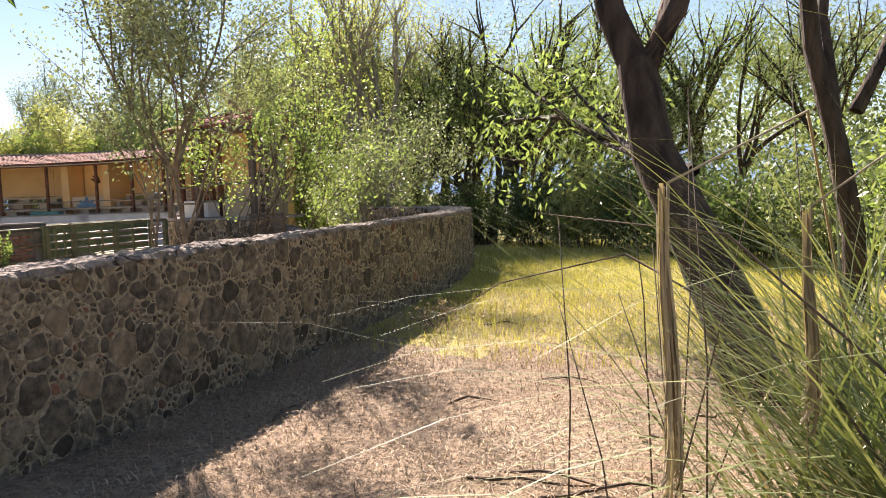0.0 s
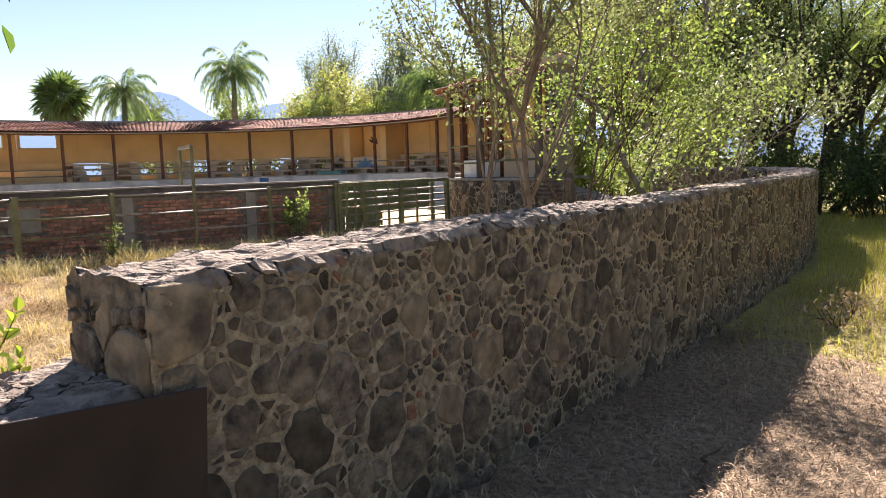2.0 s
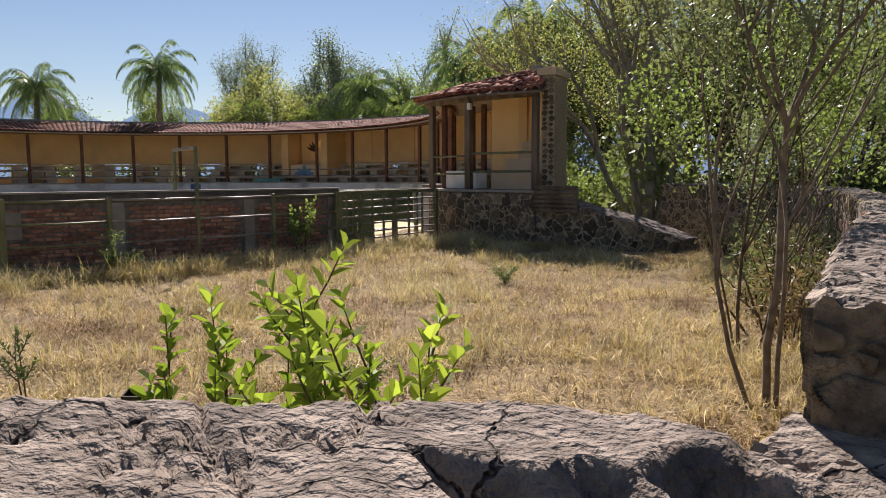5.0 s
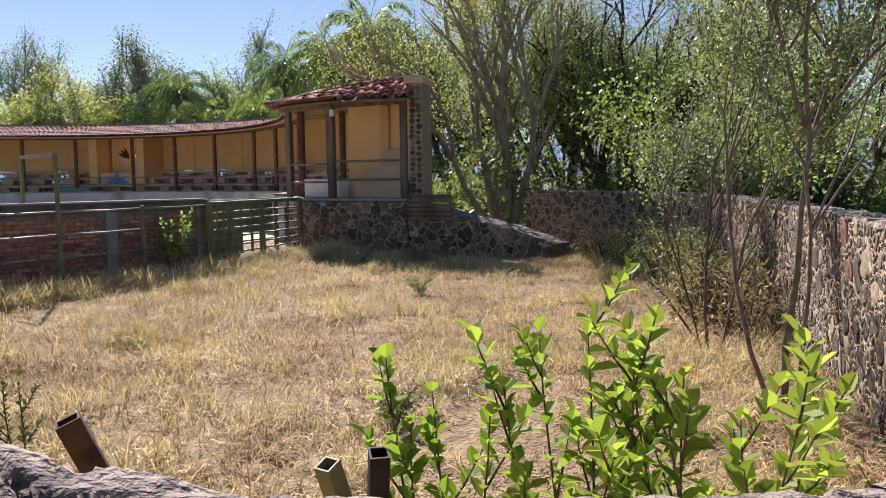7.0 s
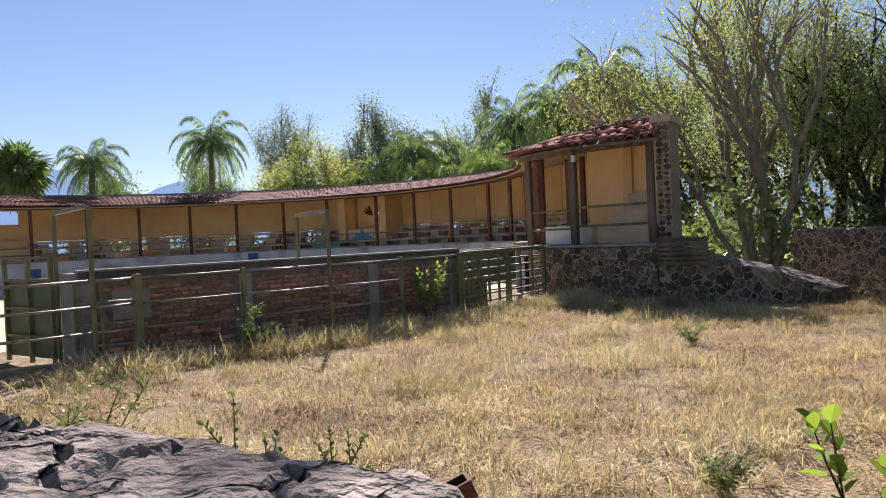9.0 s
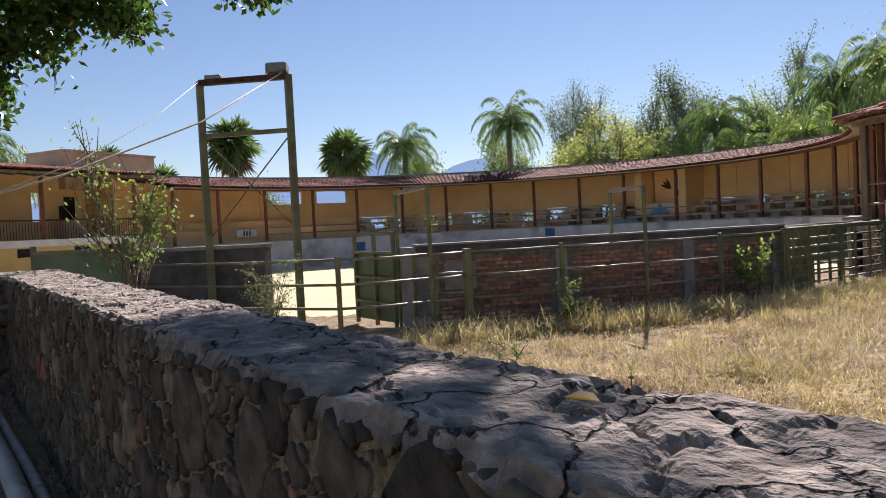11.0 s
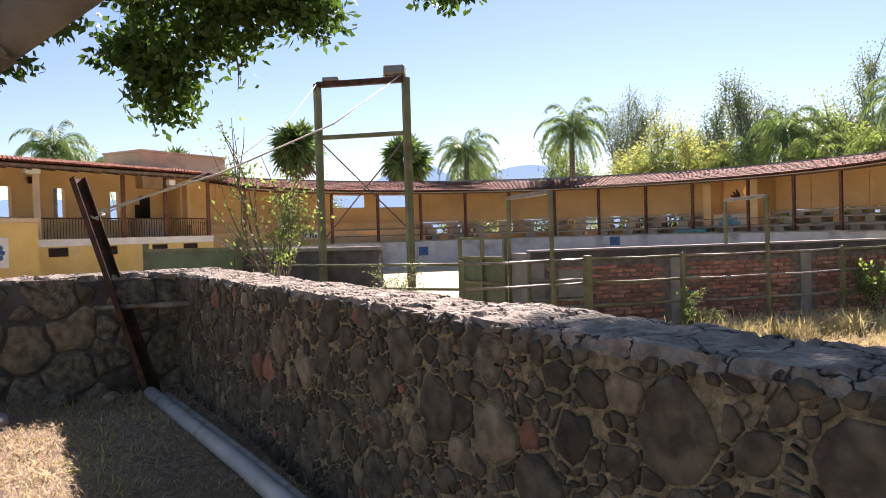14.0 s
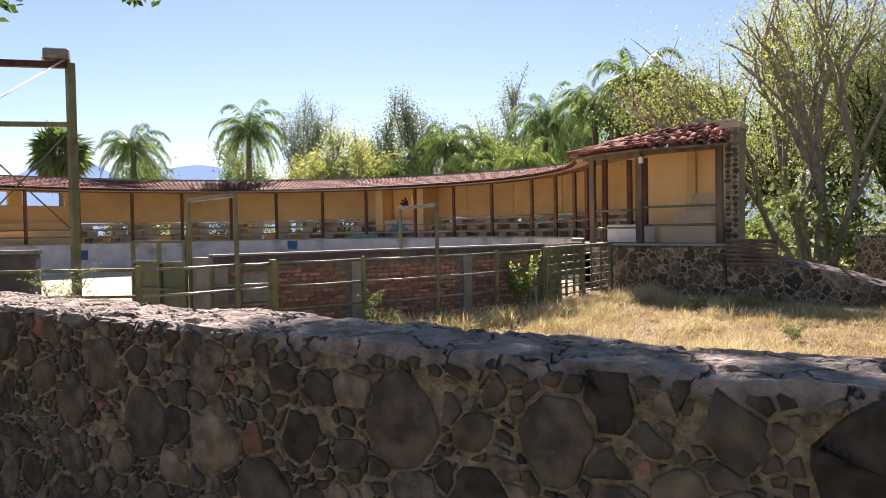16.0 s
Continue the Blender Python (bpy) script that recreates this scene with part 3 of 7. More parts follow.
rubble_wall("wall_yard", "straight rubble stone wall in tan mortar", [(-6.88, -0.035), (-7.8, -0.1), (-9, -0.19), (-9.7, -0.23), (-10.8, -0.31), (-12.65, -0.46), (-14.85, -0.62)],
            [(-6.98, 0.425), (-7.7, 0.34), (-8.5, 0.28), (-9.3, 0.21), (-11, 0.1), (-15.3, -0.12)], [(0, 1.18), (1, 1.21)], 41, -0.3, near=(0.22, 0), dark=0.78, red=0.025, cap_step=0.022, cap_cols=30, cap_rough=0.7, crack=(3.6, 0.035), mortar=M_MORTAR_DIM, bulge=1.9, joint=0.004, sizes=[(0.09, 0.15, 22, 0.9), (0.055, 0.08, 70, 0.85), (0.032, 0.045, 170, 0.8), (0.018, 0.026, 420, 0.75), (0.010, 0.015, 900, 0.7)])
# no mortar here: the dark core paints the shade in the gaps between boulders
rubble_wall("wall_corner", "dry-laid boulder wall closing the yard", [(-14.62, -0.5), (-14.68, -2.0), (-14.85, -4), (-15.1, -8)], [(-15.2, -0.05), (-15.3, -2.0), (-15.45, -4), (-15.7, -8)], [(0, 1.22), (1, 1.2)], 51, 0.05, near=(0.2, 0),
            sizes=[(0.16, 0.24, 30, 0.9), (0.1, 0.14, 40, 0.8), (0.05, 0.08, 60, 0.6)], dark=0.12, red=0.0, mortar=M_CEMENT_DARK, bulge=4.5)


def end_stones(wall, a, b, nrm, top, seed):
    """Stones on the short end of a wall, from a to b, facing nrm."""
    a, b, nrm = Vector((*a, 0)), Vector((*b, 0)), Vector((*nrm, 0)).normalized()
    d = (b - a).normalized()
    for poly, s, z, r, q in stones_on((b - a).length, lambda s_: top + 0.3, seed, [(0.10, 0.14, 30, 0.9), (0.05, 0.08, 120, 0.8), (0.025, 0.035, 400, 0.9), (0.011, 0.017, 900, 0.8)]):
        poly = [(min(max(u, 0.01), (b - a).length - 0.01), w) for u, w in poly]
        place = lambda u, w, depth: tuple(a + d * u + nrm * (depth + 0.012) + Vector((0, 0, w - 0.3)))
        v, fc = stone_geometry(poly, s, z, r, q, place)
        part("stone", flat_mesh("stone", v, fc, M_STONE if q < 0.6 else M_STONE_TAN, True), None, wall)


end_stones(bpy.data.objects["wall_ring"], (-4.08, 2.3), (-4.57, 2.27), (0.05, -1), 1.1, 91)
end_stones(bpy.data.objects["wall_low"], (-4.13, 1.55), (-4.78, 1.74), (0.28, 0.96), 0.9, 92)
for plate_a, plate_b, z0, z1, tilt in (((-4.11, 1.565), (-4.108, 1.13), 0.30, 1.077, 0.0), ((-4.075, 2.43), (-4.075, 1.62), 0.36, 0.835, -0.06)):
    a, b = Vector((*plate_a, 0)), Vector((*plate_b, 0))
    d = (b - a).normalized()
    nrm = Vector((d.y, -d.x, 0)) * (1 if d.x < -0.1 else 1)
    if nrm.dot(Vector((1, -0.6, 0))) < 0:
        nrm = -nrm
    bm = bmesh.new()
    c = (a + b) / 2 + nrm * 0.03
    add_box(bm, (c.x, c.y, (z0 + z1) / 2), ((b - a).length, 0.008, z1 - z0), math.atan2(d.y, d.x), 0, tilt, 0.002)
    sheet = part("sheet", bm, M_PLATE)
    sheet.name = "steel_sheet"
    tagged(sheet, "dark brown steel sheet fixed to the low stone wall", "steel sheet", "sheets on the wall")

# ---- stand round the ring ----
R_POST, R_BACK, Z_FLOOR, Z_EAVE, Z_RIDGE = 11.8, 14.4, 1.03, 3.42, 4.17


def on_ring(deg, r, z=0.0):
    return (RING[0] + RING_SCALE * r * math.cos(radians(deg)), RING[1] + RING_SCALE * r * math.sin(radians(deg)), z)


def arc_block(a0, a1, r0, r1, z0, z1, step=2.0, bev=0.0):
    bm = bmesh.new()
    n = max(1, int(abs(a1 - a0) / step))
    rings = []
    for k in range(n + 1):
        a = a0 + (a1 - a0) * k / n
        rings.append([bm.verts.new(on_ring(a, r, z)) for r, z in ((r0, z0), (r1, z0), (r1, z1), (r0, z1))])
    for k in range(n):
        for c in range(4):
            bm.faces.new((rings[k][c], rings[k][(c + 1) % 4], rings[k + 1][(c + 1) % 4], rings[k + 1][c]))
    bm.faces.new(rings[0])
    bm.faces.new(rings[-1][::-1])
    bmesh.ops.recalc_face_normals(bm, faces=bm.faces)
    return bm


STAND_0, STAND_1, BENCH_END = 18.0, 224.0, 172.5
POSTS = [29.5, 37.8, 46.0, 54.9, 64.0, 77.0, 88.0, 98.4, 110.9, 121.5, 132.3, 142.5, 153.2, 163.7, 174.6, 185.3, 197.2, 209.3, 221.8]
stand = root("grandstand", on_ring(110, R_POST, -0.2), "ochre covered grandstand curving round the riding ring", "grandstand")
part("floor_slab", arc_block(STAND_0, STAND_1, R_POST - 0.35, R_BACK + 0.15, 0.82, Z_FLOOR), M_CEMENT, stand)
part("barrier_wall", arc_block(STAND_0 + 4, STAND_1, R_POST - 0.55, R_POST - 0.3, -0.3, 1.08), M_BARRIER, stand, "pale grey barrier wall of the ring")
part("barrier_cap", arc_block(STAND_0 + 4, STAND_1, R_POST - 0.58, R_POST - 0.27, 1.084, 1.14), M_CEMENT, stand)
part("upper_wall", arc_block(STAND_0 - 3, 101.0, R_BACK, R_BACK + 0.2, 2.06, 4.02), M_ORANGE, stand, "ochre plastered back wall")
part("upper_wall", arc_block(109.2, BENCH_END, R_BACK, R_BACK + 0.2, 2.06, 4.02), M_ORANGE, stand, "ochre plastered back wall")
part("lower_wall", arc_block(STAND_0 - 3, BENCH_END, R_BACK, R_BACK + 0.2, -0.3, 1.36), M_ORANGE, stand)
part("upper_wall", arc_block(BENCH_END, STAND_1, R_BACK, R_BACK + 0.2, 3.5, 4.02), M_ORANGE, stand)
part("lower_wall", arc_block(BENCH_END, STAND_1, R_BACK, R_BACK + 0.2, -0.3, 2.82), M_ORANGE, stand)
for a0, a1 in ((BENCH_END, 173.1), (180.3, 182.6), (190.0, STAND_1)):
    part("wall_pier", arc_block(a0, a1, R_BACK + 0.004, R_BACK + 0.196, 2.824, 3.496, 1.0), M_ORANGE, stand)
for a in (171.6, 161.0, 150.3, 141.6, 132.8, 123.8, 114.6, 101.5, 92.3, 83.2, 74.0, 65.0, 56.0, 47.0, 38.0, 29.0, 20.0):
    part("wall_pier", arc_block(a - 1.2, a + 1.2, R_BACK + 0.003, R_BACK + 0.197, 1.364, 2.056, 1.0), M_CREAM, stand)
for a0, a1 in ((173.0, 180.4), (182.5, 190.1)):
    part("window_sill", arc_block(a0, a1, R_BACK - 0.06, R_BACK + 0.26, 2.824, 2.88), M_CREAM, stand, "pale window sill")
for r0, r1, z in ((12.55, 12.95, 1.42), (13.25, 13.65, 1.76), (13.98, 14.38, 2.02)):
    part("bench_slab", arc_block(STAND_0 + 3, BENCH_END, r0, r1, z - 0.1, z), M_CREAM, stand, "cream concrete bench slab")
for r0, r1, z in ((12.6, 13.25, 1.36), (13.25, 13.9, 1.72), (13.9, 14.38, 2.1)):
    part("bench_step", arc_block(BENCH_END, STAND_1, r0, r1, 1.034, z), M_ORANGE, stand, "solid ochre bench step")
a = STAND_0 + 5
while a < BENCH_END - 1:
    for r0, r1, z in ((12.6, 12.9, 1.31), (13.3, 13.6, 1.65), (14.0, 14.36, 1.91)):
        part("bench_pier", arc_block(a, a + 2.0, r0, r1, 1.034, z, 1.0), M_CREAM, stand)
    a += 5.4
for k, a in enumerate(POSTS):
    x, y, _ = on_ring(a, R_POST)
    part("post", bar((x, y, Z_FLOOR), (x, y, Z_EAVE - 0.02), 0.12, 0.12, 0.01), M_POST, stand)
    half = (a + POSTS[k - 1]) / 2 if k else a - 5
    if k and a < 200:
        p0, p1 = on_ring(POSTS[k - 1], R_POST), on_ring(a, R_POST)
        for z in (1.42, 1.72):
            part("rail", tube("rail", [(p0[0], p0[1], z), (p1[0], p1[1], z)], 0.025, M_PIPE_STEEL, 6), None, stand)
    if not 99 < half < 111:
        xb, yb, _ = on_ring(half, R_BACK - 0.02)
        part("pilaster", box((xb, yb, 3.0), (0.05, 0.16, 1.8), radians(half), 0, 0, 0), M_ORANGE, stand)
part("eave_beam", arc_block(STAND_0, STAND_1, R_POST - 0.07, R_POST + 0.07, Z_EAVE - 0.02, Z_EAVE + 0.13), M_POST, stand)
# tiled roof: a deck and barrel tiles in rows
roof_v, roof_f = [], []
n = 110
for k in range(n + 1):
    a = STAND_0 - 1 + (STAND_1 - STAND_0 + 1) * k / n
    for r, z in ((R_POST - 0.45, Z_EAVE + 0.05), (R_BACK + 0.3, Z_RIDGE - 0.07), (R_BACK + 0.3, Z_RIDGE - 0.11), (R_POST - 0.45, Z_EAVE + 0.01)):
        roof_v.append(on_ring(a, r, z))
for k in range(n):
    for c in range(4):
        roof_f.append((k * 4 + c, k * 4 + (c + 1) % 4, k * 4 + 4 + (c + 1) % 4, k * 4 + 4 + c))
roof = part("roof", flat_mesh("roof", roof_v, roof_f, M_BOARDS), None, stand, "low roof of red barrel tiles")
tv, tf_ = [], []
rng = random.Random(5)
count = int(radians(STAND_1 - STAND_0) * 13 / 0.2)
for k in range(count):
    a = STAND_0 - 0.8 + (STAND_1 - STAND_0 + 0.8) * (k + 0.5) / count
    for row in range(7):
        u0, u1 = row / 7 - 0.012, (row + 1.12) / 7
        lift = rng.uniform(0, 0.012)
        b0 = len(tv)
        for u, hh in ((u0, 0.035), (u1, 0.0)):
            r = RING_SCALE * (R_POST - 0.5 + (R_BACK + 0.8 - R_POST) * u)
            z = Z_EAVE + 0.06 + (Z_RIDGE - Z_EAVE - 0.1) * u
            wide = 0.5 * radians(STAND_1 - STAND_0) / count * r * (1.02 if hh else 0.86)
            ca, sa = math.cos(radians(a)), math.sin(radians(a))
            for j in range(5):
                ang = math.pi * j / 4
                off, up = math.cos(ang) * wide, math.sin(ang) * 0.07
                tv.append((RING[0] + r * ca - sa * off, RING[1] + r * sa + ca * off, z + hh + up + lift))
        for j in range(4):
            tf_.append((b0 + j, b0 + j + 1, b0 + 6 + j, b0 + 5 + j))
tiles = part("tiles", flat_mesh("tiles", tv, tf_, M_TILE, True), None, roof)
tiles["kind"] = "stuff"
part("ridge_cap", arc_block(STAND_0 - 1, STAND_1, R_BACK + 0.16, R_BACK + 0.42, Z_RIDGE - 0.03, Z_RIDGE + 0.09), M_CEMENT, stand)
# painted niche
for a in (99.5, 109.2):
    part("niche_pillar", arc_block(a, a + 1.6, 12.9, 14.38, 1.034, 3.9, 0.8), M_ORANGE, stand)
part("niche_base", arc_block(101.2, 108.9, 13.0, 13.4, 1.034, 1.95), M_CREAM, stand, "low niche wall painted with a blue lotus")
HOLE_A, HOLE_Z, HOLE_R = 103.7, 3.0, 0.34
nv, nf = [], []
for k in range(32):
    c, q = math.cos(math.pi * k / 16), math.sin(math.pi * k / 16)
    grow = max(abs(c), abs(q))
    wide = (108.9 - HOLE_A) if c > 0 else (HOLE_A - 101.2)
    tall = (3.9 - HOLE_Z) if q > 0 else (HOLE_Z - 1.96)
    for r in (14.1, 14.36):
        nv.append(on_ring(HOLE_A + math.degrees(HOLE_R * c / 14.7), r, HOLE_Z + HOLE_R * q))
        nv.append(on_ring(HOLE_A + wide * c / grow, r, HOLE_Z + tall * q / grow))
for k in range(32):
    a, b = 4 * k, 4 * ((k + 1) % 32)
    nf += [(a, b, b + 1, a + 1), (a + 2, a + 3, b + 3, b + 2), (a, a + 2, b + 2, b)]
part("niche_wall", flat_mesh("niche_wall", nv, nf, M_ORANGE), None, stand, "ochre niche wall with a round opening")


def petal(center, ang, length, width, r, material, parent, name):
    """A flat painted petal on the ring wall at radius r, centred on an angle and height."""
    pts = []
    for u in np.linspace(0, 1, 7):
        pts.append((u * length, width * math.sin(math.pi * u) ** 0.8))
    outline = pts + [(x, -y) for x, y in pts[::-1]]
    vs = []
    for x, y in outline:
        along, up = x * math.cos(ang) - y * math.sin(ang), x * math.sin(ang) + y * math.cos(ang)
        vs.append(on_ring(center[0] - math.degrees(along / r), r, center[1] + up))
    part(name, flat_mesh(name, vs, [tuple(range(len(vs)))], material), None, parent)


for ang, ln in ((20, 0.75), (50, 0.75), (90, 0.8), (130, 0.75), (160, 0.75)):
    petal((105.6, 1.36), radians(ang), ln * 0.78, 0.13, 12.985, M_LOTUS, stand, "painted_petal")
for ang in (25, 45, 65, 115, 135, 155):
    sgn = 1 if ang < 90 else -1
    petal((HOLE_A - sgn * 1.75, 2.62), radians(ang), 0.6, 0.07, 14.085, M_MURAL, stand, "painted_wing")
for k in (-1, 0, 1):
    part("painted_feather", tube("painted_feather", [on_ring(HOLE_A + 0.35 * k, 14.09, 2.62), on_ring(HOLE_A + 0.35 * k, 14.09, 2.3)], 0.03, M_MURAL, 5), None, stand)
for a, z in ((127.0, 0.62), (174.0, 0.4), (203.0, 0.5)):
    part("blue_tile_panel", arc_block(a, a + 2.4, R_POST - 0.562, R_POST - 0.553, z, z + 0.42, 1.1), M_BLUE, stand, "blue painted tile panel")
board = part("number_board", arc_block(197.8, 202.6, 12.4, 12.44, 1.36, 1.68, 1.0), M_WHITE, stand, "white board with black figures 111")
for a in (199.3, 200.0, 200.7):
    part("figure_one", arc_block(a, a + 0.3, 12.385, 12.396, 1.41, 1.63, 1.0), M_BLACK, board)
# worn teal bench on the barrier before the niche
part("teal_bench", arc_block(106.5, 113.5, R_POST - 0.62, R_POST - 0.25, 1.144, 1.3), M_TEAL, stand, "worn teal painted concrete bench")

# ---- end bay of the stand, on its stone platform ----
rubble_wall("wall_platform", "rubble stone base of the grandstand's end bay", [(-16.9, 16.5), (-15.73, 15.95), (-15.07, 15.8), (-13.0, 15.5)], [(-16.6, 17.2), (-15.5, 16.6), (-14.9, 16.4), (-12.9, 16.1)], [(0, 1.0), (1, 1.0)], 61, -0.3, near=(0.5, 0), cap_step=0.08,
            sizes=[(0.12, 0.17, 30, 0.8), (0.07, 0.1, 60, 0.8), (0.04, 0.06, 100, 0.8)], dark=0.4, red=0.02)
rubble_wall("wall_slope", "stone ramp wall sloping down from the platform", [(-12.98, 15.5), (-11.95, 15.4), (-10.7, 15.25), (-9.6, 15.4)], [(-12.9, 16.1), (-11.9, 16.0), (-10.6, 15.9), (-9.4, 16.0)], [(0, 0.95), (0.25, 0.8), (0.75, 0.42), (1, 0.1)], 71, -0.3, near=(0.4, 0), cap_step=0.08,
            sizes=[(0.12, 0.2, 30, 0.8), (0.07, 0.1, 60, 0.8), (0.04, 0.06, 60, 0.8)], dark=0.4, red=0.0)
bay = root("stand_end_bay", (-14.5, 16.0, 1.0), "end bay of the grandstand with a broken tile roof", "grandstand")


def prism(pts, z0, z1):
    bm = bmesh.new()
    lo = [bm.verts.new((x, y, z0)) for x, y in pts]
    hi = [bm.verts.new((x, y, z1)) for x, y in pts]
    n = len(pts)
    bm.faces.new(lo[::-1])
    bm.faces.new(hi)
    for i in range(n):
        bm.faces.new((lo[i], lo[(i + 1) % n], hi[(i + 1) % n], hi[i]))
    bmesh.ops.recalc_face_normals(bm, faces=bm.faces)
    return bm


part("floor", prism([(-17.3, 17.0), (-16.9, 16.45), (-15.73, 15.9), (-15.07, 15.75), (-12.95, 15.45), (-12.8, 17.4), (-14.6, 18.6), (-16.6, 18.9)], 1.004, 1.06), M_CEMENT, bay)
part("back_wall", prism([(-15.9, 18.05), (-13.42, 16.98), (-13.36, 17.18), (-15.85, 18.27)], 1.062, 3.9), M_ORANGE, bay, "ochre plastered back wall")
part("wall_pilaster", prism([(-14.72, 17.5), (-14.56, 17.43), (-14.54, 17.48), (-14.7, 17.55)], 1.9, 3.85), M_ORANGE, bay)
part("side_wall", prism([(-13.4, 16.95), (-13.2, 16.15), (-13.03, 16.2), (-13.3, 17.15)], 1.062, 3.6), M_ORANGE, bay)
pier = part("stone_pier", prism([(-13.2, 16.1), (-12.9, 16.16), (-13.02, 17.0), (-13.26, 17.0)], -0.3, 3.72), M_MORTAR, bay, "rubble stone end pier")
rng = random.Random(66)
for row in range(21):
    for col in range(2):
        r = rng.uniform(0.055, 0.085)
        bm = bmesh.new()
        bmesh.ops.create_icosphere(bm, subdivisions=1, radius=r, matrix=Matrix.Translation((-13.13 + 0.15 * col + rng.uniform(-0.02, 0.02), 16.12 + 0.03 * col, 1.1 + 0.125 * row + rng.uniform(-0.02, 0.02))) @ Matrix.Diagonal((1.1, 0.5, 0.9, 1)))
        part("stone", bm, M_BASALT if rng.random() < 0.6 else M_STONE_TAN, pier)
part("pier_cap", prism([(-13.3, 16.05), (-12.84, 16.1), (-12.96, 17.06), (-13.34, 17.06)], 3.724, 3.86), M_CREAM, bay, "cream plaster cap of the pier")
part("ridge_block", prism([(-13.95, 16.95), (-13.3, 16.75), (-13.2, 17.1), (-13.9, 17.3)], 3.75, 4.02), M_CREAM, bay)
for x, y, w in ((-16.85, 16.6, 0.15), (-16.62, 16.85, 0.13), (-15.3, 16.1, 0.17), (-13.28, 15.95, 0.15), (-16.3, 17.7, 0.13), (-15.75, 17.45, 0.13)):
    part("post", bar((x, y, 1.062), (x, y, 3.3), w, w, 0.015), M_POST if w < 0.15 else M_WOOD, bay)
for a, b in (((-17.15, 16.7, 3.32), (-15.25, 16.08, 3.32)), ((-15.35, 16.12, 3.32), (-13.2, 15.93, 3.32)), ((-15.3, 16.1, 3.35), (-15.9, 18.0, 3.7))):
    part("eave_beam", bar(a, b, 0.13, 0.15, 0.01), M_WOOD, bay)
part("lamp", box((-15.22, 16.02, 3.12), (0.1, 0.1, 0.16)), M_WHITE, bay, "small white lamp")
for z in (1.5, 1.95):
    part("rail", tube("rail", [(-15.3, 16.1, z), (-13.28, 15.95, z)], 0.03, M_GREENSTEEL, 6), None, bay, "olive steel rail")
    part("rail", tube("rail", [(-16.85, 16.6, z - 0.05), (-15.3, 16.1, z - 0.05)], 0.025, M_GREENSTEEL, 6), None, bay)
for i, (z1, d) in enumerate(((1.46, 0.95), (1.85, 0.5), (2.3, 0.12))):
    part("bench_step", prism([(-15.0 + 0.2 * i, 17.62 - d - 0.08 * i), (-13.42 + 0.1 * d, 16.94 - d * 0.75), (-13.44, 16.94), (-15.0 + 0.2 * i, 17.62 - 0.08 * i)], 1.062, z1 - 0.02 * i), M_CREAM, bay, "cream concrete bench step")
part("bench_block", box((-15.85, 16.75, 1.3), (1.3, 0.35, 0.46), radians(-16)), M_WHITE, bay, "worn white concrete bench")
# tiles on the end bay
eave_line = [np.array(p) for p in ((-17.55, 16.75, 3.36), (-16.4, 16.05, 3.36), (-15.2, 15.75, 3.37), (-12.95, 15.6, 3.33))]
ridge_line = [np.array(p) for p in ((-16.9, 17.5, 3.7), (-16.2, 17.7, 3.86), (-15.0, 17.6, 3.96), (-13.3, 16.85, 3.92))]


def along(line, u):
    u = min(max(u, 0), 0.9999) * (len(line) - 1)
    i = int(u)
    return line[i] + (line[i + 1] - line[i]) * (u - i)


vs, fs = [], []
for k in range(13):
    for l_ in (eave_line, ridge_line):
        p = along(l_, k / 12)
        vs += [p, p - np.array((0, 0, 0.05))]
for k in range(12):
    a = k * 4
    fs += [(a, a + 4, a + 6, a + 2), (a + 1, a + 3, a + 7, a + 5), (a, a + 1, a + 5, a + 4), (a + 2, a + 6, a + 7, a + 3)]
bay_roof = part("roof_deck", flat_mesh("roof_deck", vs, fs, M_WOOD), None, bay, "sagging roof of loose barrel tiles")
tile_v, tile_f = [], []
for y0, hh, wd in ((0.0, 0.03, 0.105), (0.42, 0.0, 0.085)):
    for j in range(6):
        ang = math.pi * j / 5
        for rad in (1.0, 0.84):
            tile_v.append((math.cos(ang) * wd * rad, y0, hh + math.sin(ang) * 0.085 * rad))
for j in range(5):
    a = j * 2
    tile_f += [(a, a + 2, a + 14, a + 12), (a + 1, a + 13, a + 15, a + 3), (a, a + 1, a + 3, a + 2), (a + 12, a + 14, a + 15, a + 13)]
tile_mesh = flat_mesh("roof_tile", tile_v, tile_f, M_TILE, True)
rng = random.Random(8)
for c in range(25):
    for row in range(6):
        u, v = (c + 0.5) / 25, row / 6
        e, r_ = along(eave_line, u), along(ridge_line, u)
        p = e + (r_ - e) * v
        d = Vector(r_ - e).normalized()
        x = d.cross(Vector((0, 0, 1))).normalized()
        m = Matrix((x, d, x.cross(d))).transposed().to_4x4()
        m.translation = Vector(p) + Vector((rng.uniform(-0.03, 0.03), rng.uniform(-0.02, 0.02), rng.uniform(-0.005, 0.03)))
        ob = part("roof_tile", tile_mesh, None, bay_roof)
        ob.matrix_basis = m @ Euler((rng.uniform(-0.08, 0.08), rng.uniform(-0.12, 0.12), rng.uniform(-0.16, 0.16))).to_matrix().to_4x4()
pallet = root("wooden_pallet", (-12.35, 15.3, 0.75), "grey weathered wooden pallet leaning on the stone ramp", "pallet")
for k in range(6):
    part("board", box((-12.4, 15.34 - 0.012 * k, 0.62 + 0.1 * k), (1.15, 0.025, 0.08), radians(-7), radians(8)), M_WOOD, pallet)
for dx in (-0.5, 0, 0.5):
    part("bearer", box((-12.4 + dx, 15.4 - 0.12 * dx, 0.87), (0.08, 0.09, 0.6), radians(-7), radians(6)), M_WOOD, pallet)

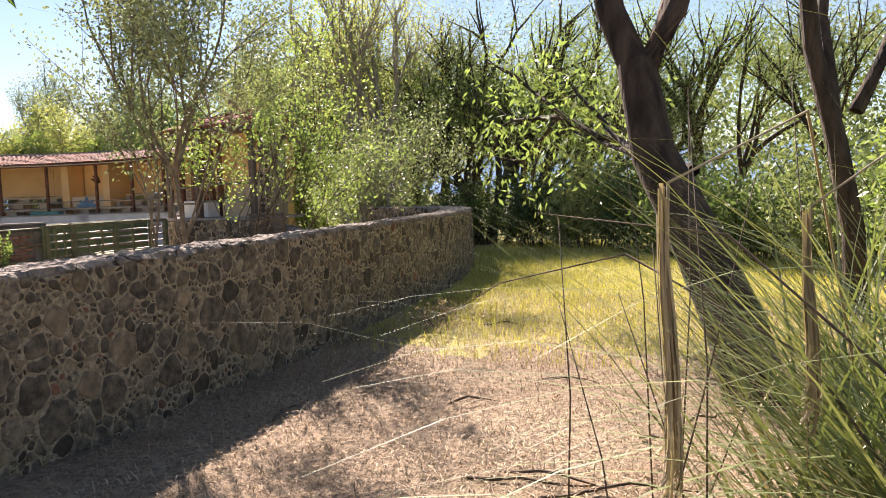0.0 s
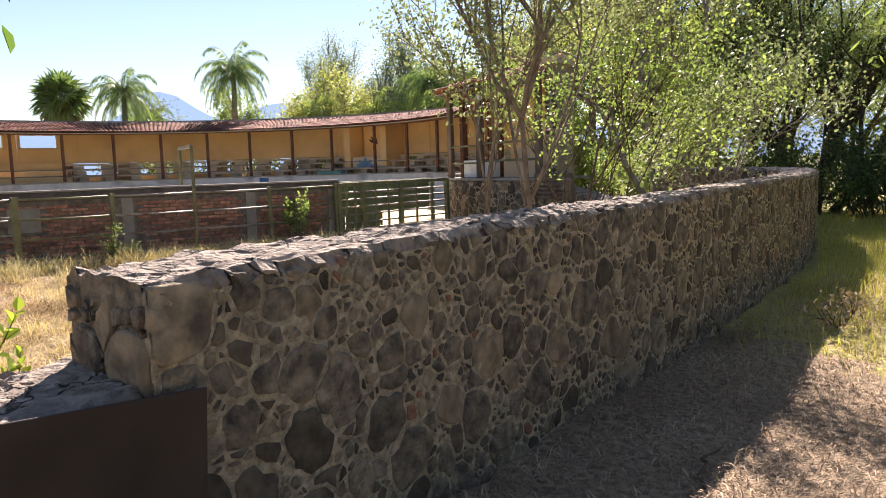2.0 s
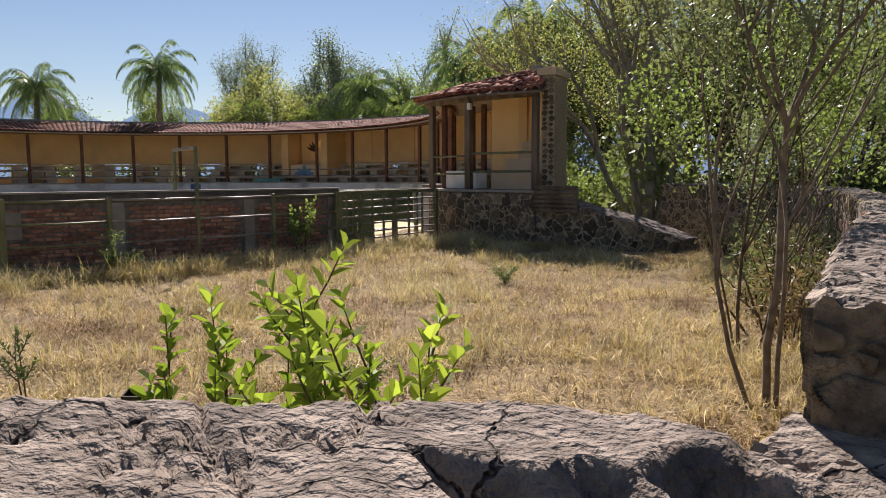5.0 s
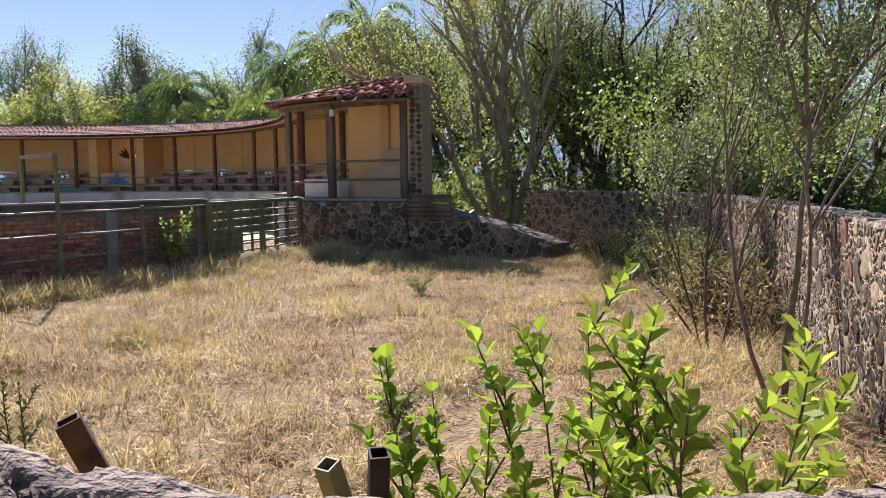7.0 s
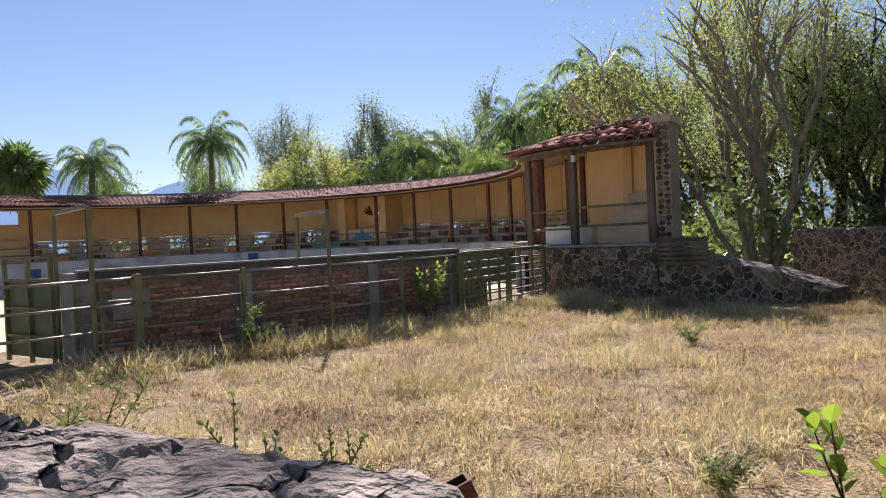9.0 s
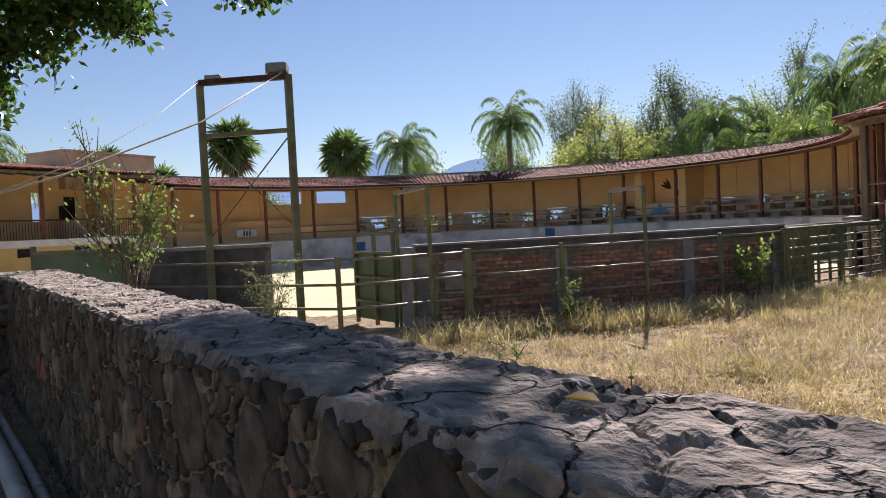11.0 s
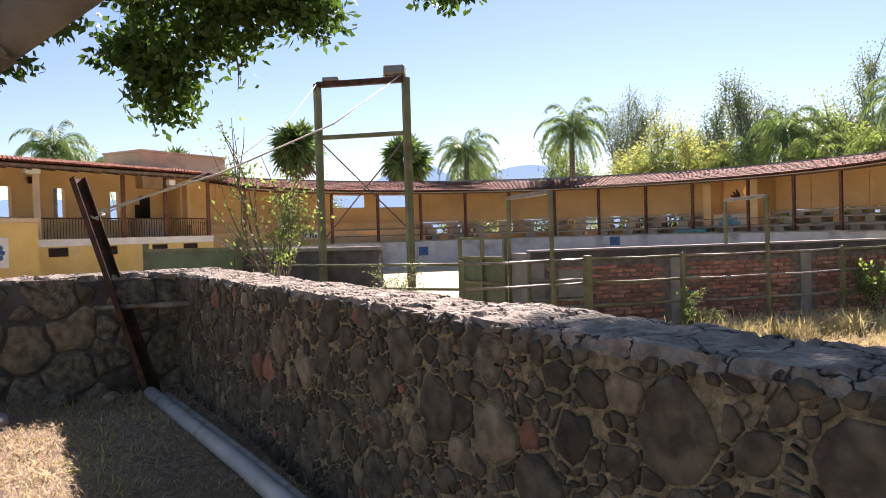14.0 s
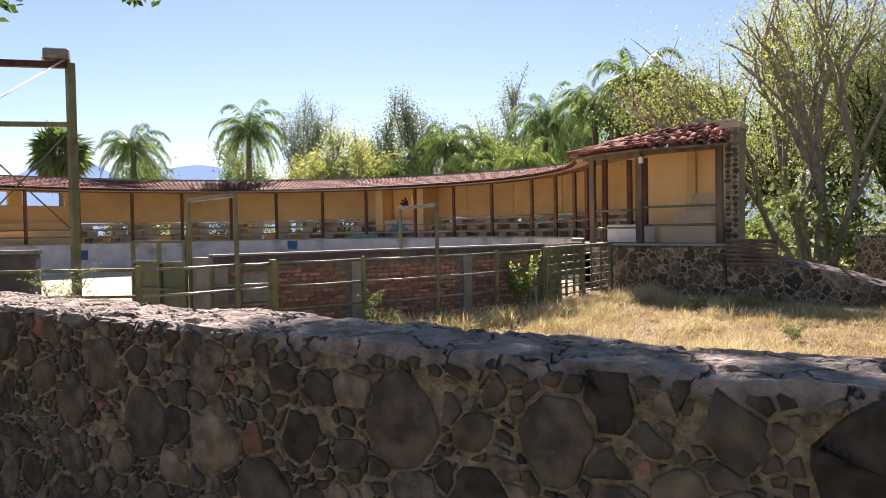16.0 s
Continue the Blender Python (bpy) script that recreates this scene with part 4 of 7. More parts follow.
# ---- cattle gate frame and pens ----
gate = root("gate_frame", (-18.18, 3.51, -0.2), "tall olive steel gate frame with a floodlight on top", "gate frame")
GL, GR = (-18.98, 2.31), (-18.18, 3.51)
part("post", bar((*GL, -0.25), (*GL, 3.95), 0.105, 0.105), M_GREENSTEEL, gate)
part("post", bar((*GR, -0.25), (*GR, 3.98), 0.105, 0.105), M_GREENSTEEL, gate)
part("top_beam", bar((*GL, 3.93), (*GR, 3.95), 0.11, 0.09), M_RUST, gate)
part("cross_beam", bar((*GL, 3.08), (*GR, 3.1), 0.07, 0.07), M_GREENSTEEL, gate)
part("brace_cable", tube("brace_cable", [(*GL, 3.05), (*GR, 1.55)], 0.012, M_CABLE, 5), None, gate)
part("brace_cable", tube("brace_cable", [(*GR, 3.05), (*GL, 1.4)], 0.012, M_CABLE, 5), None, gate)
flood = part("floodlight", box((-18.3, 3.38, 4.09), (0.34, 0.2, 0.15), radians(56), radians(-12), 0, 0.02), M_LAMP, gate, "weathered floodlight")
part("glass", box((-18.36, 3.36, 4.02), (0.28, 0.16, 0.02), radians(56), radians(-12), 0, 0), M_GLASS, flood)
part("bracket", bar((-18.3, 3.38, 3.96), (-18.3, 3.38, 4.06), 0.03), M_RUST, gate)
part("small_lamp", box((-18.85, 2.5, 4.01), (0.26, 0.12, 0.06), radians(56), 0, 0, 0.01), M_LAMP, gate)

pen_wall = root("cement_wall", (-19.2, 2.1, -0.2), "stained grey cement wall beside the cattle gate", "wall")
part("wall", prism([(-20.15, 1.25), (-18.45, 3.05), (-18.6, 3.2), (-20.3, 1.4)], -0.3, 1.25), M_CEMENT_DARK, pen_wall)
part("coping", prism([(-20.2, 1.2), (-18.4, 3.02), (-18.58, 3.22), (-20.36, 1.4)], 1.254, 1.31), M_CEMENT, pen_wall)
green_door = root("green_steel_door", (-20.6, 0.8, -0.2), "olive green sheet steel gate in a post frame", "gate")
part("leaf", prism([(-20.05, 1.12), (-20.08, 1.16), (-21.35, -0.05), (-21.32, -0.09)], -0.1, 1.3), M_GREENSHEET, green_door)
part("post", bar((-20.0, 1.18, -0.25), (-20.0, 1.18, 1.5), 0.1), M_GREENSTEEL, green_door)
part("post", bar((-21.4, -0.12, -0.25), (-21.4, -0.12, 1.45), 0.1), M_GREENSTEEL, green_door)
part("top_rail", bar((-20.0, 1.14, 1.33), (-21.4, -0.14, 1.33), 0.06), M_GREENSTEEL, green_door)
part("mid_rail", bar((-20.02, 1.1, 0.6), (-21.38, -0.16, 0.6), 0.05), M_GREENSTEEL, green_door)
far_wall = root("yard_back_wall", (-22.5, -1.5, -0.2), "low stone wall behind the steel gate", "wall")
part("wall", prism([(-21.5, -0.2), (-24.5, -3.2), (-24.8, -2.9), (-21.7, 0.1)], -0.3, 0.62), M_CEMENT_DARK, far_wall)
part("coping", prism([(-21.5, -0.25), (-24.5, -3.25), (-24.85, -2.85), (-21.72, 0.14)], 0.624, 0.7), M_CAP, far_wall)

fence = root("pipe_fence", (-16.0, 6.5, -0.2), "olive steel pipe fence with four rails", "fence")
F_PTS = [(-20.1, 1.26), (-16.6, 3.43), (-16.32, 4.77), (-16.28, 5.37), (-15.88, 6.85), (-15.48, 8.23), (-15.3, 9.75), (-15.3, 11.4)]
for i, (x, y) in enumerate(F_PTS):
    if i in (0, 2, 5):
        continue
    w = 0.1 if i == 3 else 0.06
    part("post", bar((x, y, -0.25), (x, y, 1.1), w), M_GREENSTEEL, fence)
for i in range(len(F_PTS) - 1):
    for z in (1.05, 0.7, 0.36, 0.02):
        a, b = F_PTS[i], F_PTS[i + 1]
        part("rail", tube("rail", [(*a, z), ((a[0] + b[0]) / 2, (a[1] + b[1]) / 2, z - 0.012), (*b, z)], 0.021, M_GREENSTEEL if i % 3 == 0 else M_PIPE_STEEL, 8), None, fence)
lane_gate = root("lane_gate", (-16.8, 5.1, -0.2), "pipe rail gate panel hung on the fence", "gate")
for z in (1.02, 0.72, 0.42, 0.12):
    part("rail", tube("rail", [(-17.2, 4.95, z - 0.02), (-16.34, 5.33, z + 0.02)], 0.022, M_PIPE_STEEL, 8), None, lane_gate)
for p in ((-17.2, 4.95), (-16.78, 5.13)):
    part("stile", bar((*p, 0.05), (*p, 1.02), 0.05), M_GREENSTEEL, lane_gate)
sheet_gate = root("sheet_gate", (-18.5, 4.94, -0.2), "green sheet steel gate with open frame on top", "gate")
SG0, SG1 = Vector((-17.86, 4.97, 0)), Vector((-19.22, 4.88, 0))
part("sheet", prism([(SG0.x, SG0.y - 0.012), (SG0.x, SG0.y + 0.012), (SG1.x, SG1.y + 0.012), (SG1.x, SG1.y - 0.012)], -0.12, 1.04), M_GREENSHEET, sheet_gate)
for u in (0, 0.48, 1):
    p = SG0.lerp(SG1, u)
    part("stile", bar((p.x, p.y - 0.04, -0.2), (p.x, p.y - 0.04, 1.4), 0.06), M_GREENSTEEL, sheet_gate)
for z in (1.38, 1.05, 0.62, 0.2):
    part("rail", bar((SG0.x, SG0.y - 0.045, z), (SG1.x, SG1.y - 0.045, z), 0.045), M_GREENSTEEL, sheet_gate)
for rt, lf, zt, zr, zl in (((-16.32, 4.77), (-17.81, 4.99), 2.04, -0.25, -0.25), ((-15.48, 8.23), (-16.57, 8.53), 1.92, -0.25, 1.0)):
    hoist = root("hoist_frame", (*rt, -0.2), "inverted-U steel pipe frame over the cattle lane", "steel frame", "frames over the lane")
    part("post", bar((*rt, zr), (*rt, zt), 0.05), M_GREENSTEEL, hoist)
    part("post", bar((*lf, zl), (*lf, zt - 0.02), 0.05), M_GREENSTEEL, hoist)
    part("top_bar", bar((*rt, zt), (*lf, zt - 0.02), 0.055), M_PIPE_STEEL, hoist)

# brick wall of the lane: piers, cement band and single bricks
B0, B1 = Vector((-17.3, 5.05, 0)), Vector((-15.4, 11.5, 0))
bdir = (B1 - B0).normalized()
bnrm = Vector((bdir.y, -bdir.x, 0))
blen = (B1 - B0).length
PIER_1, PIER_2 = 2.47, 4.84
brick_wall = root("brick_wall", tuple(B0.lerp(B1, 0.5) - Vector((0, 0, 0.2))), "weathered red brick wall with a dark cement band", "wall")


def slab(s0, s1, n0, n1, z0, z1):
    q = [B0 + bdir * s + bnrm * n for s, n in ((s0, n0), (s1, n0), (s1, n1), (s0, n1))]
    return prism([(p.x, p.y) for p in q], z0, z1)


part("backing", slab(0, blen, -0.2, -0.012, -0.3, 0.98), M_BRICK_MORTAR, brick_wall)
part("cement_band", slab(0, blen + 0.05, -0.22, 0.02, 0.984, 1.14), M_CEMENT_DARK, brick_wall, "dark grey cement band")
part("return_wall", prism([(-17.82, 5.03), (-17.31, 4.98), (-17.28, 5.16), (-17.8, 5.2)], -0.3, 1.13), M_CEMENT, brick_wall, "grey cement end of the wall")
part("coping", slab(0, blen + 0.06, -0.25, 0.035, 1.144, 1.175), M_CEMENT, brick_wall)
for s in (0.12, PIER_1, PIER_2, blen - 0.1):
    part("pier", slab(s - 0.1, s + 0.1, -0.1, 0.014, -0.3, 0.98), M_CEMENT, brick_wall, "grey cement pier")
part("cement_patch", slab(0.45, 0.98, -0.1, 0.008, 0.42, 0.86), M_CEMENT, brick_wall)
bm = bmesh.new()
add_box(bm, (0, 0, 0), (0.225, 0.05, 0.052), bevel=0.006)
brick_mesh = bpy.data.meshes.new("brick")
bm.to_mesh(brick_mesh)
bm.free()
brick_mesh.materials.append(M_BRICK)
rng = random.Random(3)
count = 0
joined = bmesh.new()
for row in range(17):
    s = 0.12 * (row % 2) + 0.12
    while s < blen - 0.12:
        if not any(abs(s - q) < 0.2 for q in (0.12, PIER_1, PIER_2, blen - 0.1)) and not (0.35 < s < 1.08 and 8 < row < 16) and rng.random() > 0.03:
            p = B0 + bdir * s + bnrm * (rng.uniform(-0.016, 0.004) - 0.015) + Vector((0, 0, -0.22 + 0.068 * row + rng.uniform(-0.004, 0.004)))
            m = Matrix.Translation(p) @ Euler((rng.uniform(-0.05, 0.05), rng.uniform(-0.025, 0.025), math.atan2(bdir.y, bdir.x) + rng.uniform(-0.03, 0.03))).to_matrix().to_4x4() @ Matrix.Diagonal((rng.uniform(0.82, 1.03), 1, rng.uniform(0.85, 1.05), 1))
            if row >= 4 and count < 300:
                ob = part("brick", brick_mesh, None, brick_wall)
                ob.matrix_basis = m
                ob.matrix_parent_inverse = brick_wall.matrix_basis.inverted()
                count += 1
            else:
                bmesh.ops.create_cube(joined, size=1, matrix=m @ Matrix.Diagonal((0.225, 0.05, 0.052, 1)))
        s += 0.24
ob = part("bricks", joined, M_BRICK, brick_wall)
ob["kind"] = "stuff"

# green pens beside the platform
pens = root("cattle_pen", (-15.3, 13.4, -0.2), "green steel cattle pen with barred gates", "cattle pen")
P_PTS = [(-15.15, 11.45), (-15.3, 12.25), (-15.42, 13.5), (-15.55, 15.2)]
for i, (x, y) in enumerate(P_PTS):
    part("post", bar((x, y, -0.25), (x, y, 1.08), 0.1), M_GREENSTEEL, pens)
    if i < 3:
        x2, y2 = P_PTS[i + 1]
        part("top_rail", bar((x, y, 1.06), (x2, y2, 1.06), 0.08), M_GREENSTEEL, pens)
        for z in (0.05, 0.2, 0.38, 0.55, 0.72, 0.88):
            part("rail", tube("rail", [(x, y, z), (x2, y2, z)], 0.02, M_PIPE_STEEL, 6), None, pens)
        for u in (0.33, 0.66):
            part("stile", bar((x + (x2 - x) * u, y + (y2 - y) * u, 0.0), (x + (x2 - x) * u, y + (y2 - y) * u, 1.03), 0.045), M_GREENSTEEL, pens)
back_pts = [(-16.3, 11.7), (-16.6, 13.2), (-16.5, 15.6)]
for i, (x, y) in enumerate(back_pts):
    part("post", bar((x, y, -0.25), (x, y, 1.08), 0.09), M_GREENSTEEL, pens)
    if i < 2:
        x2, y2 = back_pts[i + 1]
        part("top_rail", bar((x, y, 1.06), (x2, y2, 1.06), 0.07), M_GREENSTEEL, pens)
        part("sheet", prism([(x, y), (x + 0.01, y - 0.02), (x2 * 0.95 + x * 0.05, y2 * 0.95 + y * 0.05), (x2 * 0.95 + x * 0.05 - 0.02, y2 * 0.95 + y * 0.05)], 0.3, 1.0), M_GREENSHEET, pens, "green sheet panel")
        for z in (0.1, 0.45, 0.8):
            part("rail", tube("rail", [(x, y, z), (x2, y2, z)], 0.02, M_PIPE_STEEL, 6), None, pens)
for u0, u1 in ((0.0, 0.31), (0.33, 0.64), (0.66, 0.97)):
    a, b = Vector((-15.75, 11.5, 0)), Vector((-15.85, 13.3, 0))
    p, q = a.lerp(b, u0), a.lerp(b, u1)
    part("green_panel", prism([(p.x, p.y), (p.x + 0.03, p.y), (q.x + 0.03, q.y), (q.x, q.y)], -0.15, 1.03), M_GREENSHEET, pens, "green sheet panel")
part("cross_rail", bar((-15.3, 12.25, 1.06), (-16.45, 12.5, 1.06), 0.07), M_GREENSTEEL, pens)
part("cross_rail", bar((-15.42, 13.5, 1.06), (-16.6, 13.3, 1.06), 0.07), M_GREENSTEEL, pens)

for ob in (gate, pen_wall, green_door, far_wall):
    nudge(ob, -0.16, -0.04)
nudge(pens, -0.16, 0.04)

# ---- house at the end of the stand ----
H0 = Vector((-38.1, 4.2, 0))
HX, HY = Vector((0.567, -0.823, 0)) * 0.785, Vector((-0.823, -0.567, 0))
house = root("house", tuple(H0 + HX * 6 - Vector((0, 0, 0.2))), "ochre two-level house with a tiled porch roof", "house")


def hbox(t0, t1, d0, d1, z0, z1):
    q = [H0 + HX * t + HY * d for t, d in ((t0, d0), (t1, d0), (t1, d1), (t0, d1))]
    return prism([(p.x, p.y) for p in q], z0, z1)


def hp(t, d, z):
    p = H0 + HX * t + HY * d
    return (p.x, p.y, z)


part("base_wall", hbox(0.3, 10.35, 0, 0.25, -0.3, 1.4), M_YELLOW, house, "yellow lower wall with barred vents")
part("white_band", hbox(0.28, 10.35, -0.02, 0.25, 1.404, 1.64), M_WHITE, house, "peeling white band")
part("porch_floor", hbox(0.3, 13.3, 0.25, 3.2, 1.3, 1.62), M_CEMENT, house)
part("side_block", hbox(10.37, 13.2, -0.9, 1.6, -0.3, 2.14), M_YELLOW, house, "yellow stair block with a white tile medallion")
part("block_cap", hbox(10.33, 13.26, -0.94, 1.6, 2.144, 2.27), M_CREAM, house)
med = part("medallion", hbox(11.55, 12.5, -0.925, -0.904, 0.85, 1.72), M_WHITE, house, "white tile panel with a blue medallion")
for k in range(8):
    a = math.pi * k / 4
    c = hp(12.03 + 0.24 * math.cos(a), -0.935, 1.28 + 0.2 * math.sin(a))
    part("petal", tube("petal", [c, tuple(Vector(c) + HY * -0.01)], 0.075, M_BLUE, 8), None, med)
WINS = [(2.7, 3.25, 2.35, 3.45), (5.65, 6.25, 2.45, 3.5), (8.2, 9.2, 2.45, 3.5)]
edge = 0.0
for t0, t1, z0, z1 in WINS:
    part("wall", hbox(edge, t0, 3.0, 3.2, 1.624, 4.25), M_ORANGE, house, "ochre porch wall")
    if z0 > 1.7:
        part("wall", hbox(t0, t1, 3.002, 3.198, 1.624, z0), M_ORANGE, house)
    part("wall", hbox(t0, t1, 3.002, 3.198, z1, 4.25), M_ORANGE, house)
    part("window_frame", hbox(t0 - 0.06, t1 + 0.06, 2.97, 2.996, z0 - 0.06, z0), M_CREAM, house)
    edge = t1
part("wall", hbox(edge, 12.7, 3.0, 3.2, 1.624, 4.25), M_ORANGE, house)
part("side_wall", hbox(12.72, 12.9, 1.5, 3.2, 1.624, 4.2), M_ORANGE, house)
part("side_wall", hbox(-0.2, 0.0, 1.6, 3.0, 1.624, 4.0), M_ORANGE, house)
part("link_wall", hbox(-5.2, -0.21, 3.0, 3.2, -0.3, 3.598), M_ORANGE, house)
window = part("window", hbox(1.0, 1.8, 2.95, 2.99, 2.3, 2.95), M_DARK, house, "dark barred window")
for k in range(5):
    part("bar", bar(hp(1.1 + 0.15 * k, 2.93, 2.3), hp(1.1 + 0.15 * k, 2.93, 2.95), 0.02, 0.02, 0), M_RUST, window)
for t in (1.4, 3.25, 6.0, 8.35):
    vent = part("vent", hbox(t, t + 0.85, -0.03, -0.004, 1.08, 1.36), M_DARK, house, "barred vent opening")
    for k in range(7):
        part("bar", bar(hp(t + 0.05 + 0.12 * k, -0.04, 1.08), hp(t + 0.05 + 0.12 * k, -0.04, 1.36), 0.02, 0.02, 0), M_RUST, vent)
for t, w, mt in ((0.42, 0.13, M_POST), (3.1, 0.13, M_POST), (5.45, 0.14, M_POST), (9.5, 0.2, M_CREAM)):
    part("post", bar(hp(t, 0.12, 1.645), hp(t, 0.12, 3.85), w), mt, house)
for t in (7.4, 5.0, 10.1):
    wall_lamp = part("wall_lamp", box(hp(t, 2.9, 3.72), (0.16, 0.16, 0.22)), M_RUST, house, "dark iron wall lamp")
    part("arm", bar(hp(t, 2.98, 3.82), hp(t, 2.85, 3.82), 0.04), M_RUST, wall_lamp)
part("white_lamp", box(hp(9.95, -0.2, 3.72), (0.5, 0.18, 0.14), radians(-55)), M_WHITE, house, "white strip lamp under the eave")
part("white_lamp", box(hp(3.0, -0.1, 3.62), (0.3, 0.18, 0.2), radians(-55)), M_WHITE, house, "white box lamp on the post")
part("porch_seat", hbox(0.7, 2.1, 2.3, 2.94, 1.624, 2.4), M_CREAM, house, "cream masonry seat on the porch")
part("doorway", hbox(0.9, 1.5, 2.95, 2.996, 2.4, 3.3), M_DARK, house, "dark doorway on the porch")
for t0, t1 in ((0.5, 3.02), (3.18, 5.37), (5.53, 9.38), (9.62, 10.3)):
    rail = part("railing", bar(hp(t0, 0.12, 2.3), hp(t1, 0.12, 2.3), 0.05), M_RUST, house, "dark iron railing")
    for k in range(int((t1 - t0) / 0.14)):
        part("baluster", bar(hp(t0 + 0.07 + 0.14 * k, 0.12, 1.645), hp(t0 + 0.07 + 0.14 * k, 0.12, 2.28), 0.018, 0.018, 0), M_RUST, rail)
rail = part("railing", bar(hp(11.0, 0.6, 2.98), hp(12.95, 0.6, 2.98), 0.05), M_CREAM, house, "cream painted railing")
for k in range(9):
    part("baluster", bar(hp(11.0 + 0.24 * k, 0.6, 2.272), hp(11.0 + 0.24 * k, 0.6, 2.96), 0.025, 0.025, 0), M_CREAM, rail)
ladder = part("truss_post", bar(hp(13.36, -0.9, -0.2), hp(13.36, -0.9, 4.1), 0.09), M_CREAM, house, "cream steel truss tower")
part("truss_post", bar(hp(13.74, -0.9, -0.2), hp(13.74, -0.9, 4.1), 0.09), M_CREAM, house)
for k in range(6):
    part("rung", bar(hp(13.36, -0.9, 0.4 + 0.65 * k), hp(13.74, -0.9, 0.4 + 0.65 * k), 0.05), M_CREAM, ladder)
    part("diagonal", bar(hp(13.36, -0.9, 0.4 + 0.65 * k), hp(13.74, -0.9, 0.9 + 0.6 * k), 0.03), M_CREAM, ladder)
hv, hf = [], []
for t in (-0.05, 13.45):
    for d, z in ((-0.6, 3.9), (3.7, 4.5), (3.7, 4.42), (-0.6, 3.8)):
        hv.append(hp(t, d, z))
for c in range(4):
    hf.append((c, (c + 1) % 4, 4 + (c + 1) % 4, 4 + c))
hf += [(0, 1, 2, 3), (7, 6, 5, 4)]
h_roof = part("roof", flat_mesh("roof", hv, hf, M_WOOD), None, house, "tiled porch roof on rafters")
tv, tf_ = [], []
for k in range(72):
    t = -0.05 + 13.5 * (k + 0.5) / 72
    for row in range(9):
        b0 = len(tv)
        for u, hh, w in ((row / 9 - 0.01, 0.03, 0.105), ((row + 1.1) / 9, 0.0, 0.09)):
            for j in range(5):
                a = math.pi * j / 4
                tv.append(hp(t + math.cos(a) * w, -0.68 + 4.3 * u, 3.91 + 0.6 * u + hh + math.sin(a) * 0.08))
        for j in range(4):
            tf_.append((b0 + j, b0 + j + 1, b0 + 6 + j, b0 + 5 + j))
ob = part("tiles", flat_mesh("tiles", tv, tf_, M_TILE, True), None, h_roof)
ob["kind"] = "stuff"
for k in range(14):
    part("rafter", bar(hp(0.2 + k, -0.5, 3.78), hp(0.2 + k, 2.9, 4.28), 0.07, 0.1), M_WOOD, h_roof)
part("roof_tank_room", hbox(-4.1, 1.7, 2.6, 4.8, 3.6, 5.05), M_CREAM, house, "cream box room above the roof")
part("parapet", hbox(-4.16, 1.76, 2.54, 4.86, 5.054, 5.14), M_CREAM, house)
part("annex_wall", hbox(13.3, 22, -0.3, 0.0, -0.3, 1.25), M_TEAL, house, "green painted low wall")
part("annex_slab", hbox(13.4, 22, 0.0, 4.0, 1.95, 2.15), M_CEMENT, house, "stained concrete terrace slab")
part("annex_back", hbox(13.4, 22, 3.6, 3.8, -0.3, 1.3), M_CEMENT_DARK, house)
for t in (13.75, 15.6, 17.5, 19.8):
    part("annex_pillar", bar(hp(t, 0.2, -0.2), hp(t, 0.2, 1.946), 0.22), M_CEMENT, house)
rail = part("terrace_rail", bar(hp(13.6, 0.1, 2.9), hp(22, 0.1, 2.9), 0.04), M_RUST, house, "thin terrace railing")
for k in range(40):
    part("baluster", bar(hp(13.65 + 0.21 * k, 0.1, 2.154), hp(13.65 + 0.21 * k, 0.1, 2.89), 0.018, 0.018, 0), M_RUST, rail)
for t, d, z in ((12.4, 1.4, 3.6), (11.9, 2.4, 3.6)):
    bm = bmesh.new()
    bmesh.ops.create_uvsphere(bm, u_segments=14, v_segments=10, radius=0.24, matrix=Matrix.Translation(hp(t, d, z)) @ Matrix.Diagonal((1, 1, 0.92, 1)))
    globe = part("globe_lamp", bm, M_WHITE, house, "white globe lamp")
    part("stem", bar(hp(t, d, z + 0.22), hp(t, d, 4.0), 0.02, 0.02, 0), M_RUST, globe)


# ---- trees ----
class Plant:
    """Collects wood tubes and leaf faces."""

    def __init__(self, seed):
        self.rng, self.v, self.f, self.tips = random.Random(seed), [], [], []

    def limb(self, pts, r0, r1, sides=6):
        n = len(pts)
        v, f = tube_arrays(pts, [r0 + (r1 - r0) * i / (n - 1) for i in range(n)], sides, False)
        b = len(self.v)
        self.v += v
        self.f += [tuple(b + i for i in q) for q in f]

    def grow(self, p, d, length, r, level, kids=3, spread=0.6, up=0.15, shrink=0.68, wob=0.18, sides=6):
        g = self.rng
        pts, n = [Vector(p)], 4 if level > 0 else 3
        d = Vector(d).normalized()
        for i in range(n):
            d = (d + Vector((g.uniform(-wob, wob), g.uniform(-wob, wob), g.uniform(-wob, wob) + up * 0.3))).normalized()
            pts.append(pts[-1] + d * length / n)
        self.limb(pts, r, r * (0.6 if level else 0.35), sides if level > 1 else 4)
        if level == 0:
            self.tips.append((pts[0], pts[-1]))
            return
        if level == 1:
            self.tips.append((pts[2], pts[-1]))
        for k in range(kids):
            at = pts[-1] if k == 0 else pts[g.randint(2, n)]
            a = g.uniform(0, 6.283)
            side = d.orthogonal().normalized()
            side.rotate(Matrix.Rotation(a, 3, d))
            nd = (d + side * spread * g.uniform(0.6, 1.3) + Vector((0, 0, up))).normalized()
            self.grow(at, nd, length * shrink * g.uniform(0.8, 1.2), r * 0.58, level - 1, kids, spread, up, shrink, wob, sides)

    def wood(self, name, material):
        return flat_mesh(name, self.v, self.f, material, True)


